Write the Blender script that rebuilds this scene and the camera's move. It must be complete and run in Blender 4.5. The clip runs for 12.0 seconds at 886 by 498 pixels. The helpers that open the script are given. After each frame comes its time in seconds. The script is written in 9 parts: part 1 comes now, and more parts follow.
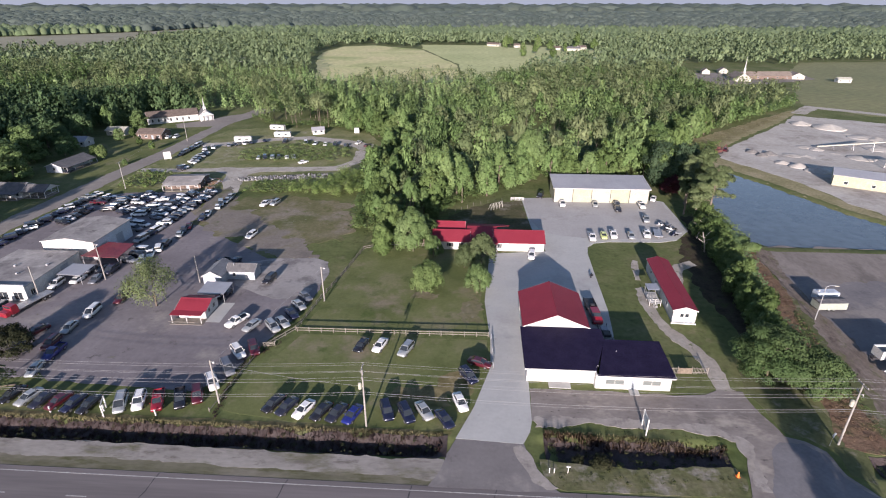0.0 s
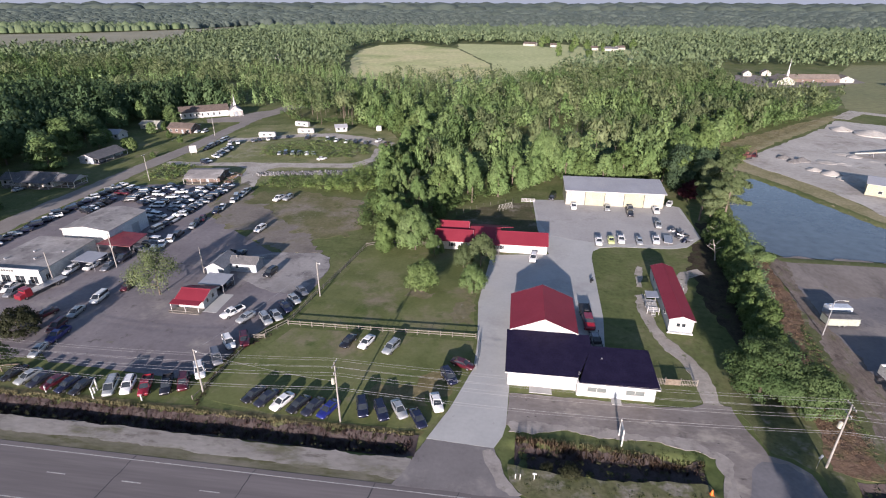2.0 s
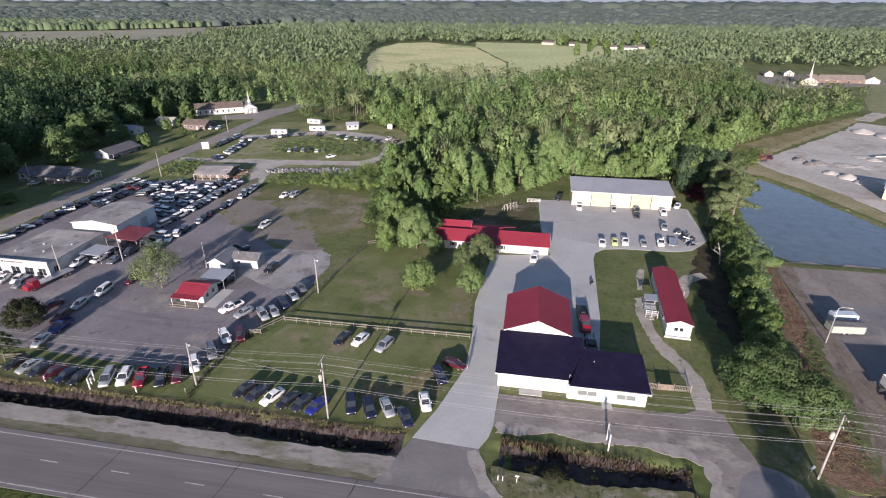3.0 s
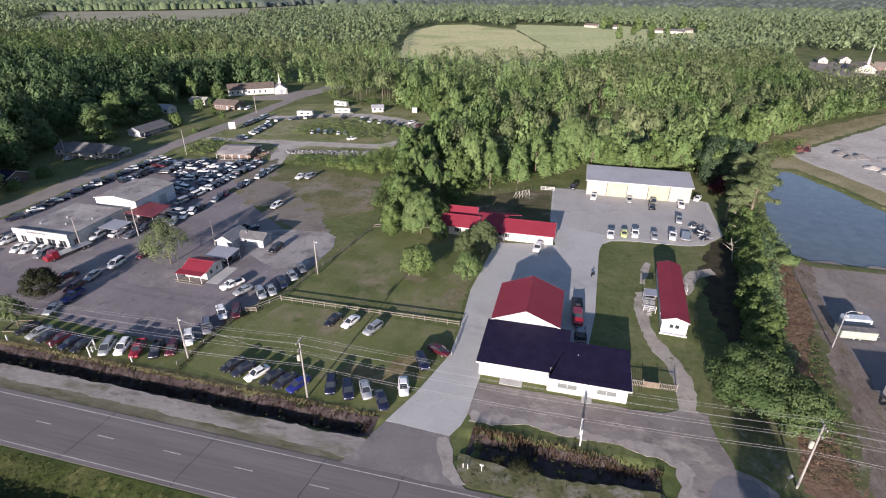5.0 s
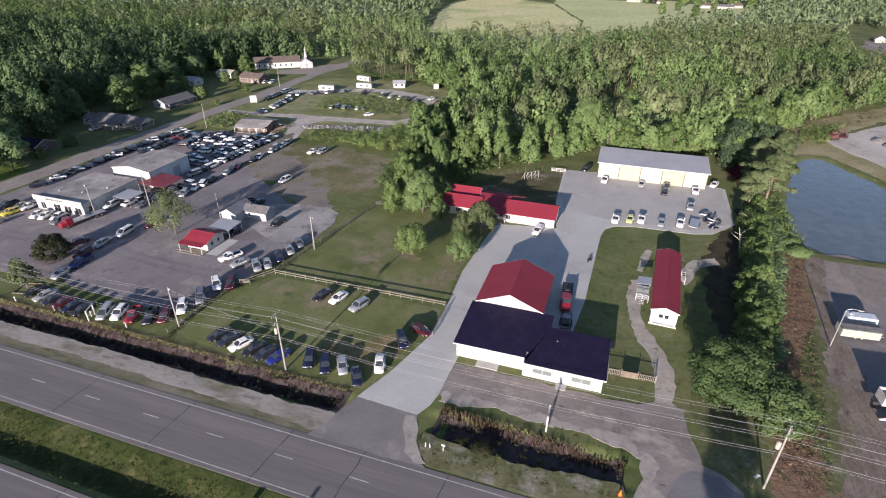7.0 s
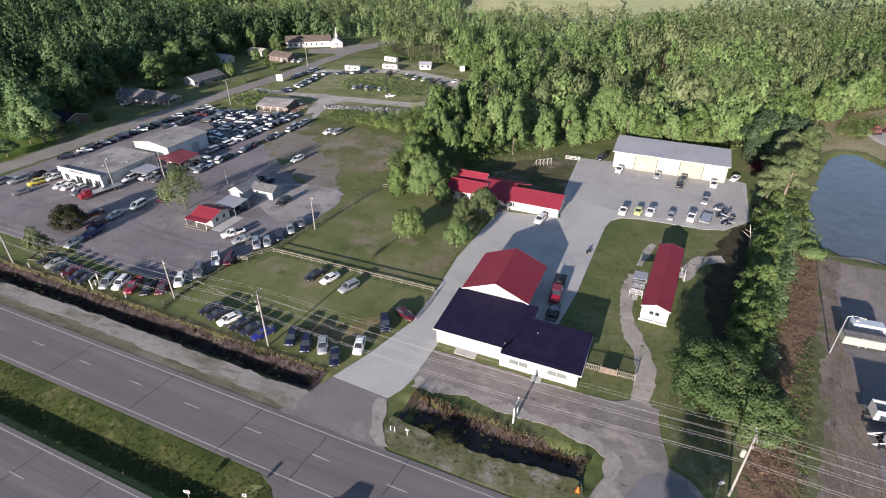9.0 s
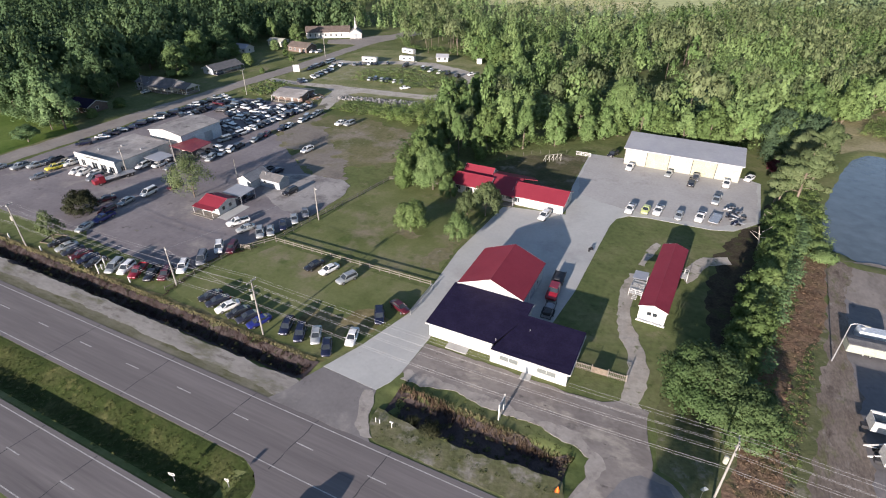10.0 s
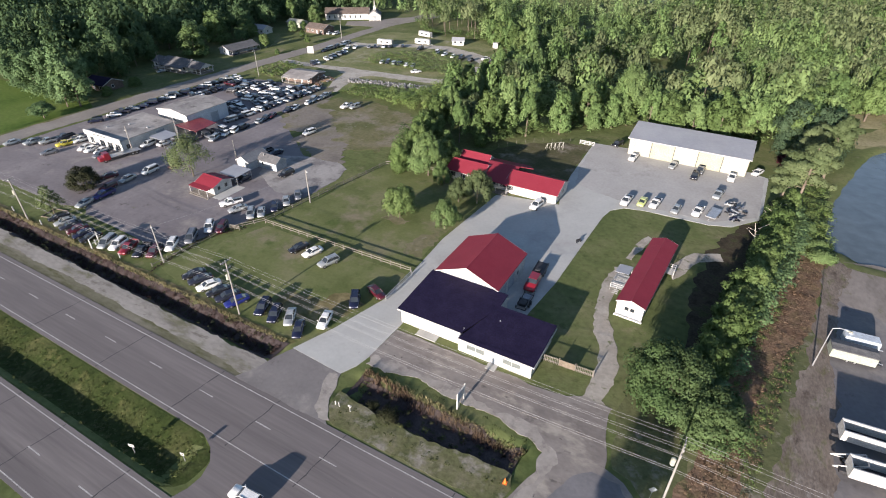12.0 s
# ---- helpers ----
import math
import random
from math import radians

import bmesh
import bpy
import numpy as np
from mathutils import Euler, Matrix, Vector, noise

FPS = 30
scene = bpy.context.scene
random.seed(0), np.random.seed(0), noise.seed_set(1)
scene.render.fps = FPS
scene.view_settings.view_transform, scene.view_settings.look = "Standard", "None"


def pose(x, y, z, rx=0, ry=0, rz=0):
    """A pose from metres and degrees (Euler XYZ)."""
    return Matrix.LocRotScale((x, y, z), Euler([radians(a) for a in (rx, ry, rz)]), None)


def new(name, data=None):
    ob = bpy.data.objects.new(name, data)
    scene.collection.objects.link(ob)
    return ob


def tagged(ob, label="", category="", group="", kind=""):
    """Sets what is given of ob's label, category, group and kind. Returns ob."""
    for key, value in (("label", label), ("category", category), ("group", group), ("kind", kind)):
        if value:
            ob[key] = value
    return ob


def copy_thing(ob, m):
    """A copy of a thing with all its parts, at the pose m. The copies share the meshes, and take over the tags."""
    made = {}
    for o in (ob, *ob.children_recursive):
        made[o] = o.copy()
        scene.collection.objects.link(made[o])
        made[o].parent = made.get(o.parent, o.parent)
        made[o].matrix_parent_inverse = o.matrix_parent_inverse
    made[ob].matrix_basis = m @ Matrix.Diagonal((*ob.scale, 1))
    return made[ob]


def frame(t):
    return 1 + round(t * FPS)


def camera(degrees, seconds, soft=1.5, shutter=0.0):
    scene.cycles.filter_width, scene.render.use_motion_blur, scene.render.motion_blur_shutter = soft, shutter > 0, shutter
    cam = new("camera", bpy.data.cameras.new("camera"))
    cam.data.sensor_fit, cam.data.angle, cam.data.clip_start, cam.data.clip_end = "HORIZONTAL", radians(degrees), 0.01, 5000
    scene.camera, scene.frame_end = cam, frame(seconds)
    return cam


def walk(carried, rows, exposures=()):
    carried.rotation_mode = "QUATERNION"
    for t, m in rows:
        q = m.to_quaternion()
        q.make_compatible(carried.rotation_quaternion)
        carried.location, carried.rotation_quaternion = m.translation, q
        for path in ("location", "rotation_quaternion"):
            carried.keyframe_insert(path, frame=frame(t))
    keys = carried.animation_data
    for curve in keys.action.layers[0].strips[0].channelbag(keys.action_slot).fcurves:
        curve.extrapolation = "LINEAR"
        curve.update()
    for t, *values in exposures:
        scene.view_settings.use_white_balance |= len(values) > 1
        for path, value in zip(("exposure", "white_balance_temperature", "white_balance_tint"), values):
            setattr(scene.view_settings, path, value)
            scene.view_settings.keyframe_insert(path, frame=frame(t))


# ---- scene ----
cam = camera(79.8, 12.0, 1.1)
METRES, EYE, TILT, LEAN, TURN = 57.2, 63.9, -25.05, 0.0, 3.5
EXPO, KELVIN, TINT = 1.05, 6500, 24
SUN_POWER, SKY_POWER = 5.0, 0.088
ROWS = [
    (0.0, 0.0, 0.0, 0.0, -0.0, 0.0, 0.0),
    (0.5, 0.0421, 0.0012, -0.0001, 0.94, -0.02, -0.5),
    (1.0, 0.0823, 0.0031, 0.0005, 1.85, -0.06, -0.94),
    (1.5, 0.1211, 0.0058, 0.0015, 2.74, -0.1, -1.37),
    (2.0, 0.1635, 0.0097, 0.0042, 3.8, -0.15, -1.86),
    (2.5, 0.2033, 0.0136, 0.0069, 4.73, -0.21, -2.32),
    (4.5, 0.3662, 0.0384, 0.0235, 8.81, -1.67, -4.22),
    (5.0, 0.4066, 0.0464, 0.028, 9.84, -2.34, -4.69),
    (5.5, 0.4481, 0.0556, 0.0344, 10.9, -3.06, -5.17),
    (6.0, 0.4874, 0.0653, 0.0405, 11.87, -3.74, -5.6),
    (6.5, 0.5272, 0.0759, 0.0469, 12.84, -4.43, -6.06),
    (7.0, 0.5676, 0.0875, 0.0535, 13.71, -5.14, -6.44),
    (9.0, 0.7252, 0.1406, 0.084, 18.0, -7.52, -8.38),
    (9.5, 0.763, 0.156, 0.0922, 19.27, -8.11, -8.99),
    (10.0, 0.8007, 0.1716, 0.1005, 20.49, -8.67, -9.58),
    (10.5, 0.8394, 0.1886, 0.1095, 21.51, -9.26, -10.02),
    (11.0, 0.8761, 0.2057, 0.118, 22.4, -9.8, -10.42),
    (11.5, 0.9126, 0.2238, 0.1264, 23.19, -10.34, -10.75),
    (12.0, 0.9492, 0.2424, 0.1358, 23.78, -10.86, -10.97),
]
walk_rows = [(t, pose(0, 0, EYE, TILT, LEAN, TURN) @ pose(METRES * x, METRES * y, METRES * z, 90 + pitch, roll, yaw)) for t, x, y, z, yaw, pitch, roll in ROWS]
walk(cam, walk_rows, exposures=[(0.0, EXPO, KELVIN - 120, TINT + 1), (6.0, EXPO, KELVIN - 60, TINT + 1), (12.0, EXPO + 0.17, KELVIN + 60, TINT - 6)])

from mathutils.geometry import delaunay_2d_cdt

# ---- light ----
SUN_DIR = Vector((0.075, 1.0, -0.225)).normalized()  # the way the sunlight travels
world = bpy.data.worlds.new("sky")
scene.world = world
world.use_nodes = True
wn = world.node_tree.nodes
wn.clear()
sky = wn.new("ShaderNodeTexSky")
sky.sky_type = "NISHITA"
sky.sun_disc = False
sky.sun_elevation = radians(12.7)
sky.sun_rotation = radians(184.3)
sky.air_density, sky.dust_density, sky.ozone_density = 1.0, 0.4, 2.0
bg = wn.new("ShaderNodeBackground")
bg.inputs["Strength"].default_value = SKY_POWER
wo = wn.new("ShaderNodeOutputWorld")
world.node_tree.links.new(sky.outputs["Color"], bg.inputs["Color"])
world.node_tree.links.new(bg.outputs["Background"], wo.inputs["Surface"])
sun_data = bpy.data.lights.new("sun", "SUN")
sun_data.energy = SUN_POWER
sun_data.angle = radians(0.6)
sun_data.color = (1.0, 0.93, 0.82)
sun = new("sun", sun_data)
sun.matrix_world = Matrix.Translation((0, -50, 120)) @ SUN_DIR.to_track_quat("-Z", "Y").to_matrix().to_4x4()


# ---- materials ----
def material(name, colors, scale=1.0, rough=0.8, metal=0.0, bump=0.0, bump_scale=None, fine=None, spread=(0.35, 0.65),
             island=0.0, rand=0.0, coat=0.0, translucent=0.0, spec=0.5, stretch=(1, 1, 1), grain=0.22, blots=(), tone=0.0):
    """Colours mixed by a broad noise, broken up by a fine one, with a bump of its own scale."""
    m = bpy.data.materials.new(name)
    m.use_nodes = True
    nt = m.node_tree
    n, l = nt.nodes, nt.links
    b = n["Principled BSDF"]
    b.inputs["Roughness"].default_value = rough
    b.inputs["Metallic"].default_value = metal
    b.inputs["Specular IOR Level"].default_value = spec
    b.inputs["Coat Weight"].default_value = coat
    geo = n.new("ShaderNodeNewGeometry")
    mp = n.new("ShaderNodeMapping")
    mp.inputs["Scale"].default_value = stretch
    l.new(geo.outputs["Position"], mp.inputs["Vector"])
    nz = n.new("ShaderNodeTexNoise")
    nz.inputs["Scale"].default_value = scale
    nz.inputs["Detail"].default_value = 6
    nz.inputs["Roughness"].default_value = 0.62
    l.new(mp.outputs["Vector"], nz.inputs["Vector"])
    ramp = n.new("ShaderNodeValToRGB")
    els = ramp.color_ramp.elements
    for i, c in enumerate(colors):
        at = spread[0] + (spread[1] - spread[0]) * i / max(1, len(colors) - 1)
        e = els[i] if i < 2 else els.new(at)
        e.position = at
        e.color = (*c, 1)
    if len(colors) == 1:
        els[1].color = (*colors[0], 1)
    pick_by = nz.outputs["Fac"]
    if tone:  # each tree has a tone of its own
        at_ = n.new("ShaderNodeAttribute")
        at_.attribute_name = "tone"
        ad = n.new("ShaderNodeMath")
        ad.operation = "MULTIPLY_ADD"
        ad.inputs[1].default_value = tone
        l.new(at_.outputs["Fac"], ad.inputs[0])
        l.new(pick_by, ad.inputs[2])
        ob_ = n.new("ShaderNodeObjectInfo")
        ad2 = n.new("ShaderNodeMath")
        ad2.operation = "MULTIPLY_ADD"
        ad2.inputs[1].default_value = tone * 0.8
        l.new(ob_.outputs["Random"], ad2.inputs[0])
        l.new(ad.outputs["Value"], ad2.inputs[2])
        ad3 = n.new("ShaderNodeMath")
        ad3.operation = "SUBTRACT"
        ad3.inputs[1].default_value = tone * 0.4
        l.new(ad2.outputs["Value"], ad3.inputs[0])
        pick_by = ad3.outputs["Value"]
    l.new(pick_by, ramp.inputs["Fac"])
    col = ramp.outputs["Color"]
    for tint, size, lo, hi in blots:  # stains and bare spots with an outline of their own
        bn = n.new("ShaderNodeTexNoise")
        bn.inputs["Scale"].default_value = size
        bn.inputs["Detail"].default_value = 7
        bn.inputs["Roughness"].default_value = 0.65
        bo = n.new("ShaderNodeVectorMath")
        bo.inputs[1].default_value = (37.0 * lo, 11.0, 5.0)
        l.new(mp.outputs["Vector"], bo.inputs[0])
        l.new(bo.outputs["Vector"], bn.inputs["Vector"])
        bm_ = n.new("ShaderNodeMapRange")
        bm_.inputs["From Min"].default_value, bm_.inputs["From Max"].default_value = lo, hi
        l.new(bn.outputs["Fac"], bm_.inputs["Value"])
        mixer = n.new("ShaderNodeMix")
        mixer.data_type = "RGBA"
        l.new(bm_.outputs["Result"], mixer.inputs["Factor"])
        l.new(col, mixer.inputs["A"])
        mixer.inputs["B"].default_value = (*tint, 1)
        col = mixer.outputs["Result"]
    f2 = n.new("ShaderNodeTexNoise")
    f2.inputs["Scale"].default_value = fine or scale * 14
    f2.inputs["Detail"].default_value = 5
    l.new(mp.outputs["Vector"], f2.inputs["Vector"])
    vr = n.new("ShaderNodeMapRange")
    vr.inputs["From Min"].default_value, vr.inputs["From Max"].default_value = 0.3, 0.7
    vr.inputs["To Min"].default_value, vr.inputs["To Max"].default_value = 1 - grain, 1 + grain
    l.new(f2.outputs["Fac"], vr.inputs["Value"])
    val = vr.outputs["Result"]

    def times(a, src, amount):
        r = n.new("ShaderNodeMapRange")
        r.inputs["To Min"].default_value, r.inputs["To Max"].default_value = 1 - amount, 1 + amount
        l.new(src, r.inputs["Value"])
        k = n.new("ShaderNodeMath")
        k.operation = "MULTIPLY"
        l.new(a, k.inputs[0])
        l.new(r.outputs["Result"], k.inputs[1])
        return k.outputs["Value"]

    if island:
        val = times(val, geo.outputs["Random Per Island"], island)
    if rand:
        oi = n.new("ShaderNodeObjectInfo")
        val = times(val, oi.outputs["Random"], rand)
    mul = n.new("ShaderNodeVectorMath")
    mul.operation = "SCALE"
    l.new(col, mul.inputs[0])
    l.new(val, mul.inputs["Scale"])
    l.new(mul.outputs["Vector"], b.inputs["Base Color"])
    if bump:
        bz = n.new("ShaderNodeTexNoise")
        bz.inputs["Scale"].default_value = bump_scale or scale * 20
        bz.inputs["Detail"].default_value = 4
        l.new(mp.outputs["Vector"], bz.inputs["Vector"])
        bp = n.new("ShaderNodeBump")
        bp.inputs["Strength"].default_value = 0.9
        bp.inputs["Distance"].default_value = bump
        l.new(bz.outputs["Fac"], bp.inputs["Height"])
        l.new(bp.outputs["Normal"], b.inputs["Normal"])
    if translucent:
        tr = n.new("ShaderNodeBsdfTranslucent")
        l.new(mul.outputs["Vector"], tr.inputs["Color"])
        mx = n.new("ShaderNodeMixShader")
        mx.inputs["Fac"].default_value = translucent
        l.new(b.outputs["BSDF"], mx.inputs[1])
        l.new(tr.outputs["BSDF"], mx.inputs[2])
        l.new(mx.outputs["Shader"], n["Material Output"].inputs["Surface"])
    return m


def paint(name, c, rough=0.35, coat=0.4, metal=0.0):
    d = tuple(v * 0.86 for v in c)
    return material(name, (d, c), 1.3, rough, metal, coat=coat, fine=9)


M_GRASS = material("mown_grass", ((0.072, 0.096, 0.034), (0.110, 0.130, 0.051), (0.160, 0.156, 0.082)), 0.055, 0.95, bump=0.04, bump_scale=2.2, fine=0.9, spread=(0.33, 0.68), spec=0.1, grain=0.16, blots=(((0.190, 0.165, 0.105), 0.16, 0.60, 0.76), ((0.060, 0.078, 0.026), 0.5, 0.56, 0.74)))
M_LAWN = material("rough_lawn", ((0.092, 0.112, 0.040), (0.130, 0.146, 0.060), (0.184, 0.174, 0.098)), 0.07, 0.95, bump=0.02, bump_scale=2.6, fine=1.4, spread=(0.34, 0.70), spec=0.1, grain=0.09, blots=(((0.205, 0.178, 0.122), 0.10, 0.54, 0.70), ((0.070, 0.100, 0.030), 0.16, 0.56, 0.70)))
M_MEDIAN = material("lush_grass", ((0.027, 0.041, 0.012), (0.039, 0.054, 0.016), (0.058, 0.065, 0.025)), 0.16, 0.95, bump=0.08, bump_scale=1.8, fine=1.6, spec=0.1, blots=(((0.135, 0.130, 0.055), 0.3, 0.58, 0.74),))
M_MEADOW = material("bright_meadow", ((0.066, 0.110, 0.022), (0.094, 0.142, 0.032), (0.120, 0.160, 0.045)), 0.05, 0.95, bump=0.05, bump_scale=1.4, fine=0.9, spec=0.1, grain=0.15)
M_STRAWGRASS = material("straw_grass", ((0.180, 0.172, 0.085), (0.245, 0.222, 0.125), (0.305, 0.268, 0.170)), 0.09, 0.95, bump=0.04, bump_scale=2.2, fine=1.1, spread=(0.34, 0.68), spec=0.1)
M_DRY = material("dry_grass", ((0.115, 0.100, 0.045), (0.190, 0.160, 0.085), (0.085, 0.095, 0.032)), 0.10, 0.95, bump=0.04, bump_scale=2.2, fine=1.1, spec=0.1)
M_BRUSH = material("brown_brush", ((0.128, 0.080, 0.052), (0.190, 0.126, 0.086), (0.140, 0.106, 0.060)), 0.22, 0.95, bump=0.10, bump_scale=2.2, fine=1.7, spec=0.1, blots=(((0.100, 0.112, 0.045), 0.18, 0.54, 0.70), ((0.105, 0.074, 0.050), 0.7, 0.54, 0.68)))
M_LITTERSHADE = material("leaf_litter", ((0.030, 0.026, 0.018), (0.055, 0.046, 0.032), (0.048, 0.056, 0.024)), 0.35, 0.95, bump=0.04, bump_scale=3, fine=2.2, spread=(0.34, 0.68), spec=0.1, grain=0.25)
M_BACKYARD = material("trodden_backyard", ((0.060, 0.066, 0.030), (0.092, 0.086, 0.048), (0.150, 0.130, 0.098)), 0.11, 0.95, bump=0.02, bump_scale=2.6, fine=1.2, spread=(0.36, 0.70), spec=0.1, grain=0.18, blots=(((0.230, 0.205, 0.170), 0.12, 0.57, 0.70),))
M_MUD = material("ditch_mud", ((0.040, 0.031, 0.032), (0.072, 0.057, 0.053)), 0.35, 0.8, bump=0.08, bump_scale=2.0, fine=2.6, spec=0.2, blots=(((0.085, 0.072, 0.050), 0.6, 0.60, 0.74),))
M_ASPHALT = material("worn_asphalt", ((0.118, 0.105, 0.104), (0.156, 0.139, 0.137)), 0.30, 0.85, bump=0.002, bump_scale=14, fine=2.5, stretch=(0.05, 1, 1), grain=0.08, blots=(((0.190, 0.172, 0.164), 0.22, 0.56, 0.74), ((0.085, 0.076, 0.076), 0.5, 0.62, 0.74)))
M_OLD = material("old_asphalt", ((0.142, 0.124, 0.114), (0.195, 0.173, 0.158), (0.248, 0.225, 0.203)), 0.16, 0.9, bump=0.002, bump_scale=9, fine=1.6, spread=(0.34, 0.68), grain=0.10, stretch=(0.6, 1, 1), blots=(((0.305, 0.276, 0.238), 0.20, 0.54, 0.66), ((0.090, 0.079, 0.074), 0.40, 0.60, 0.70), ((0.066, 0.058, 0.056), 0.9, 0.66, 0.72)))
M_LOT = material("lot_asphalt", ((0.132, 0.117, 0.122), (0.168, 0.151, 0.156), (0.214, 0.195, 0.196)), 0.07, 0.9, bump=0.002, bump_scale=8, fine=1.0, spread=(0.30, 0.72), grain=0.10, blots=(((0.255, 0.235, 0.215), 0.13, 0.56, 0.72), ((0.085, 0.076, 0.074), 0.35, 0.60, 0.72), ((0.110, 0.112, 0.060), 0.2, 0.66, 0.74)))
M_APRON = material("patched_asphalt", ((0.150, 0.138, 0.135), (0.185, 0.172, 0.167)), 0.16, 0.88, bump=0.002, bump_scale=9, fine=1.6, grain=0.06, blots=(((0.240, 0.222, 0.205), 0.2, 0.56, 0.72), ((0.100, 0.090, 0.088), 0.5, 0.60, 0.74)))
M_CONCRETE = material("pale_concrete", ((0.360, 0.362, 0.345), (0.410, 0.411, 0.390)), 0.12, 0.85, bump=0.001, bump_scale=8, fine=1.4, grain=0.04, blots=(((0.305, 0.302, 0.290), 0.12, 0.54, 0.74), ((0.270, 0.262, 0.245), 0.6, 0.64, 0.76)))
M_YARD = material("pale_yard_gravel", ((0.318, 0.310, 0.296), (0.368, 0.359, 0.344)), 0.1, 0.92, bump=0.003, bump_scale=7, fine=1.4, grain=0.07, blots=(((0.262, 0.250, 0.236), 0.15, 0.56, 0.74), ((0.200, 0.188, 0.175), 0.6, 0.66, 0.76)))
M_BLIND = material("pale_window_blinds", ((0.105, 0.122, 0.118), (0.150, 0.166, 0.158)), 2.0, 0.4, fine=12, stretch=(0.2, 0.2, 4))
M_TRACK = material("sandy_track", ((0.250, 0.225, 0.190), (0.370, 0.340, 0.295)), 0.2, 0.95, bump=0.01, bump_scale=5, fine=1.5, grain=0.12, blots=(((0.105, 0.122, 0.046), 0.38, 0.58, 0.66),))
M_VERGE = material("thin_verge_grass", ((0.080, 0.094, 0.042), (0.120, 0.126, 0.062)), 0.14, 0.95, bump=0.04, bump_scale=2.4, fine=1.4, spec=0.1, grain=0.15, blots=(((0.215, 0.195, 0.155), 0.35, 0.56, 0.70), ((0.060, 0.072, 0.030), 0.6, 0.56, 0.70)))
M_ISLAND = material("sandy_verge_grass", ((0.074, 0.086, 0.038), (0.118, 0.120, 0.060), (0.160, 0.150, 0.092)), 0.22, 0.95, bump=0.04, bump_scale=2.4, fine=1.6, spread=(0.34, 0.68), spec=0.1, grain=0.2, blots=(((0.240, 0.220, 0.185), 0.22, 0.52, 0.64), ((0.056, 0.066, 0.028), 0.5, 0.56, 0.68)))
M_SHADEASPH = material("shade_toned_asphalt", ((0.135, 0.131, 0.136), (0.172, 0.167, 0.172)), 0.2, 0.85, bump=0.002, bump_scale=9, fine=1.6, grain=0.07, blots=(((0.205, 0.196, 0.192), 0.25, 0.56, 0.72),))
M_LOTPALE = material("faded_lot_asphalt", ((0.205, 0.192, 0.184), (0.270, 0.255, 0.242), (0.315, 0.298, 0.282)), 0.10, 0.9, bump=0.003, bump_scale=8, fine=1.2, spread=(0.30, 0.66), grain=0.08, blots=(((0.150, 0.138, 0.134), 0.16, 0.52, 0.62),))
M_SIDE = material("sandy_side_road", ((0.185, 0.165, 0.146), (0.235, 0.214, 0.190)), 0.10, 0.92, bump=0.004, bump_scale=8, fine=1.2, grain=0.07, blots=(((0.145, 0.130, 0.118), 0.2, 0.56, 0.70), ((0.275, 0.250, 0.215), 0.3, 0.58, 0.72)))
M_TRUCKLOT = material("truck_lot_asphalt", ((0.125, 0.118, 0.122), (0.165, 0.155, 0.155)), 0.08, 0.9, bump=0.003, bump_scale=8, fine=1.4, grain=0.09, blots=(((0.215, 0.196, 0.180), 0.09, 0.52, 0.64), ((0.095, 0.088, 0.092), 0.4, 0.58, 0.72)))
M_DUST = material("pale_dusty_dirt", ((0.190, 0.168, 0.150), (0.255, 0.230, 0.208)), 0.08, 0.95, bump=0.01, bump_scale=3, fine=1.2, grain=0.10, stretch=(1, 0.5, 1), spec=0.1, blots=(((0.150, 0.134, 0.122), 0.12, 0.52, 0.66), ((0.130, 0.125, 0.080), 0.3, 0.62, 0.74)))
M_SHOULDER = material("sandy_shoulder", ((0.205, 0.190, 0.170), (0.285, 0.266, 0.240)), 0.2, 0.95, bump=0.012, bump_scale=5, fine=1.5, grain=0.12, stretch=(0.4, 1, 1), blots=(((0.120, 0.116, 0.070), 0.25, 0.52, 0.66), ((0.140, 0.125, 0.108), 0.7, 0.54, 0.68)))
M_SANDEDGE = material("sandy_asphalt_edge", ((0.250, 0.226, 0.202), (0.325, 0.298, 0.268)), 0.2, 0.95, bump=0.004, bump_scale=7, fine=1.5, grain=0.10, blots=(((0.190, 0.170, 0.156), 0.4, 0.52, 0.66), ((0.140, 0.136, 0.085), 0.6, 0.64, 0.74)))
M_THIN = material("gravelly_verge", ((0.098, 0.098, 0.060), (0.150, 0.142, 0.104), (0.185, 0.170, 0.140)), 0.3, 0.95, bump=0.02, bump_scale=3, fine=1.6, spread=(0.34, 0.70), grain=0.14, stretch=(0.3, 1, 1), spec=0.1, blots=(((0.085, 0.088, 0.045), 0.5, 0.54, 0.66),))
M_MARGIN = material("dusty_lot_margin", ((0.142, 0.126, 0.112), (0.190, 0.170, 0.146), (0.150, 0.136, 0.092)), 0.10, 0.95, bump=0.01, bump_scale=3, fine=1.1, spread=(0.34, 0.70), grain=0.12, spec=0.2, blots=(((0.105, 0.108, 0.056), 0.12, 0.56, 0.68), ((0.225, 0.205, 0.178), 0.3, 0.58, 0.74)))
M_SCUFF = material("worn_grass_and_dirt", ((0.095, 0.105, 0.045), (0.150, 0.140, 0.075), (0.185, 0.165, 0.115)), 0.06, 0.95, bump=0.02, bump_scale=2.6, fine=1.0, spread=(0.34, 0.68), spec=0.1, grain=0.15, blots=(((0.215, 0.190, 0.150), 0.075, 0.50, 0.64), ((0.105, 0.115, 0.048), 0.22, 0.54, 0.66), ((0.235, 0.215, 0.180), 0.5, 0.60, 0.74)))
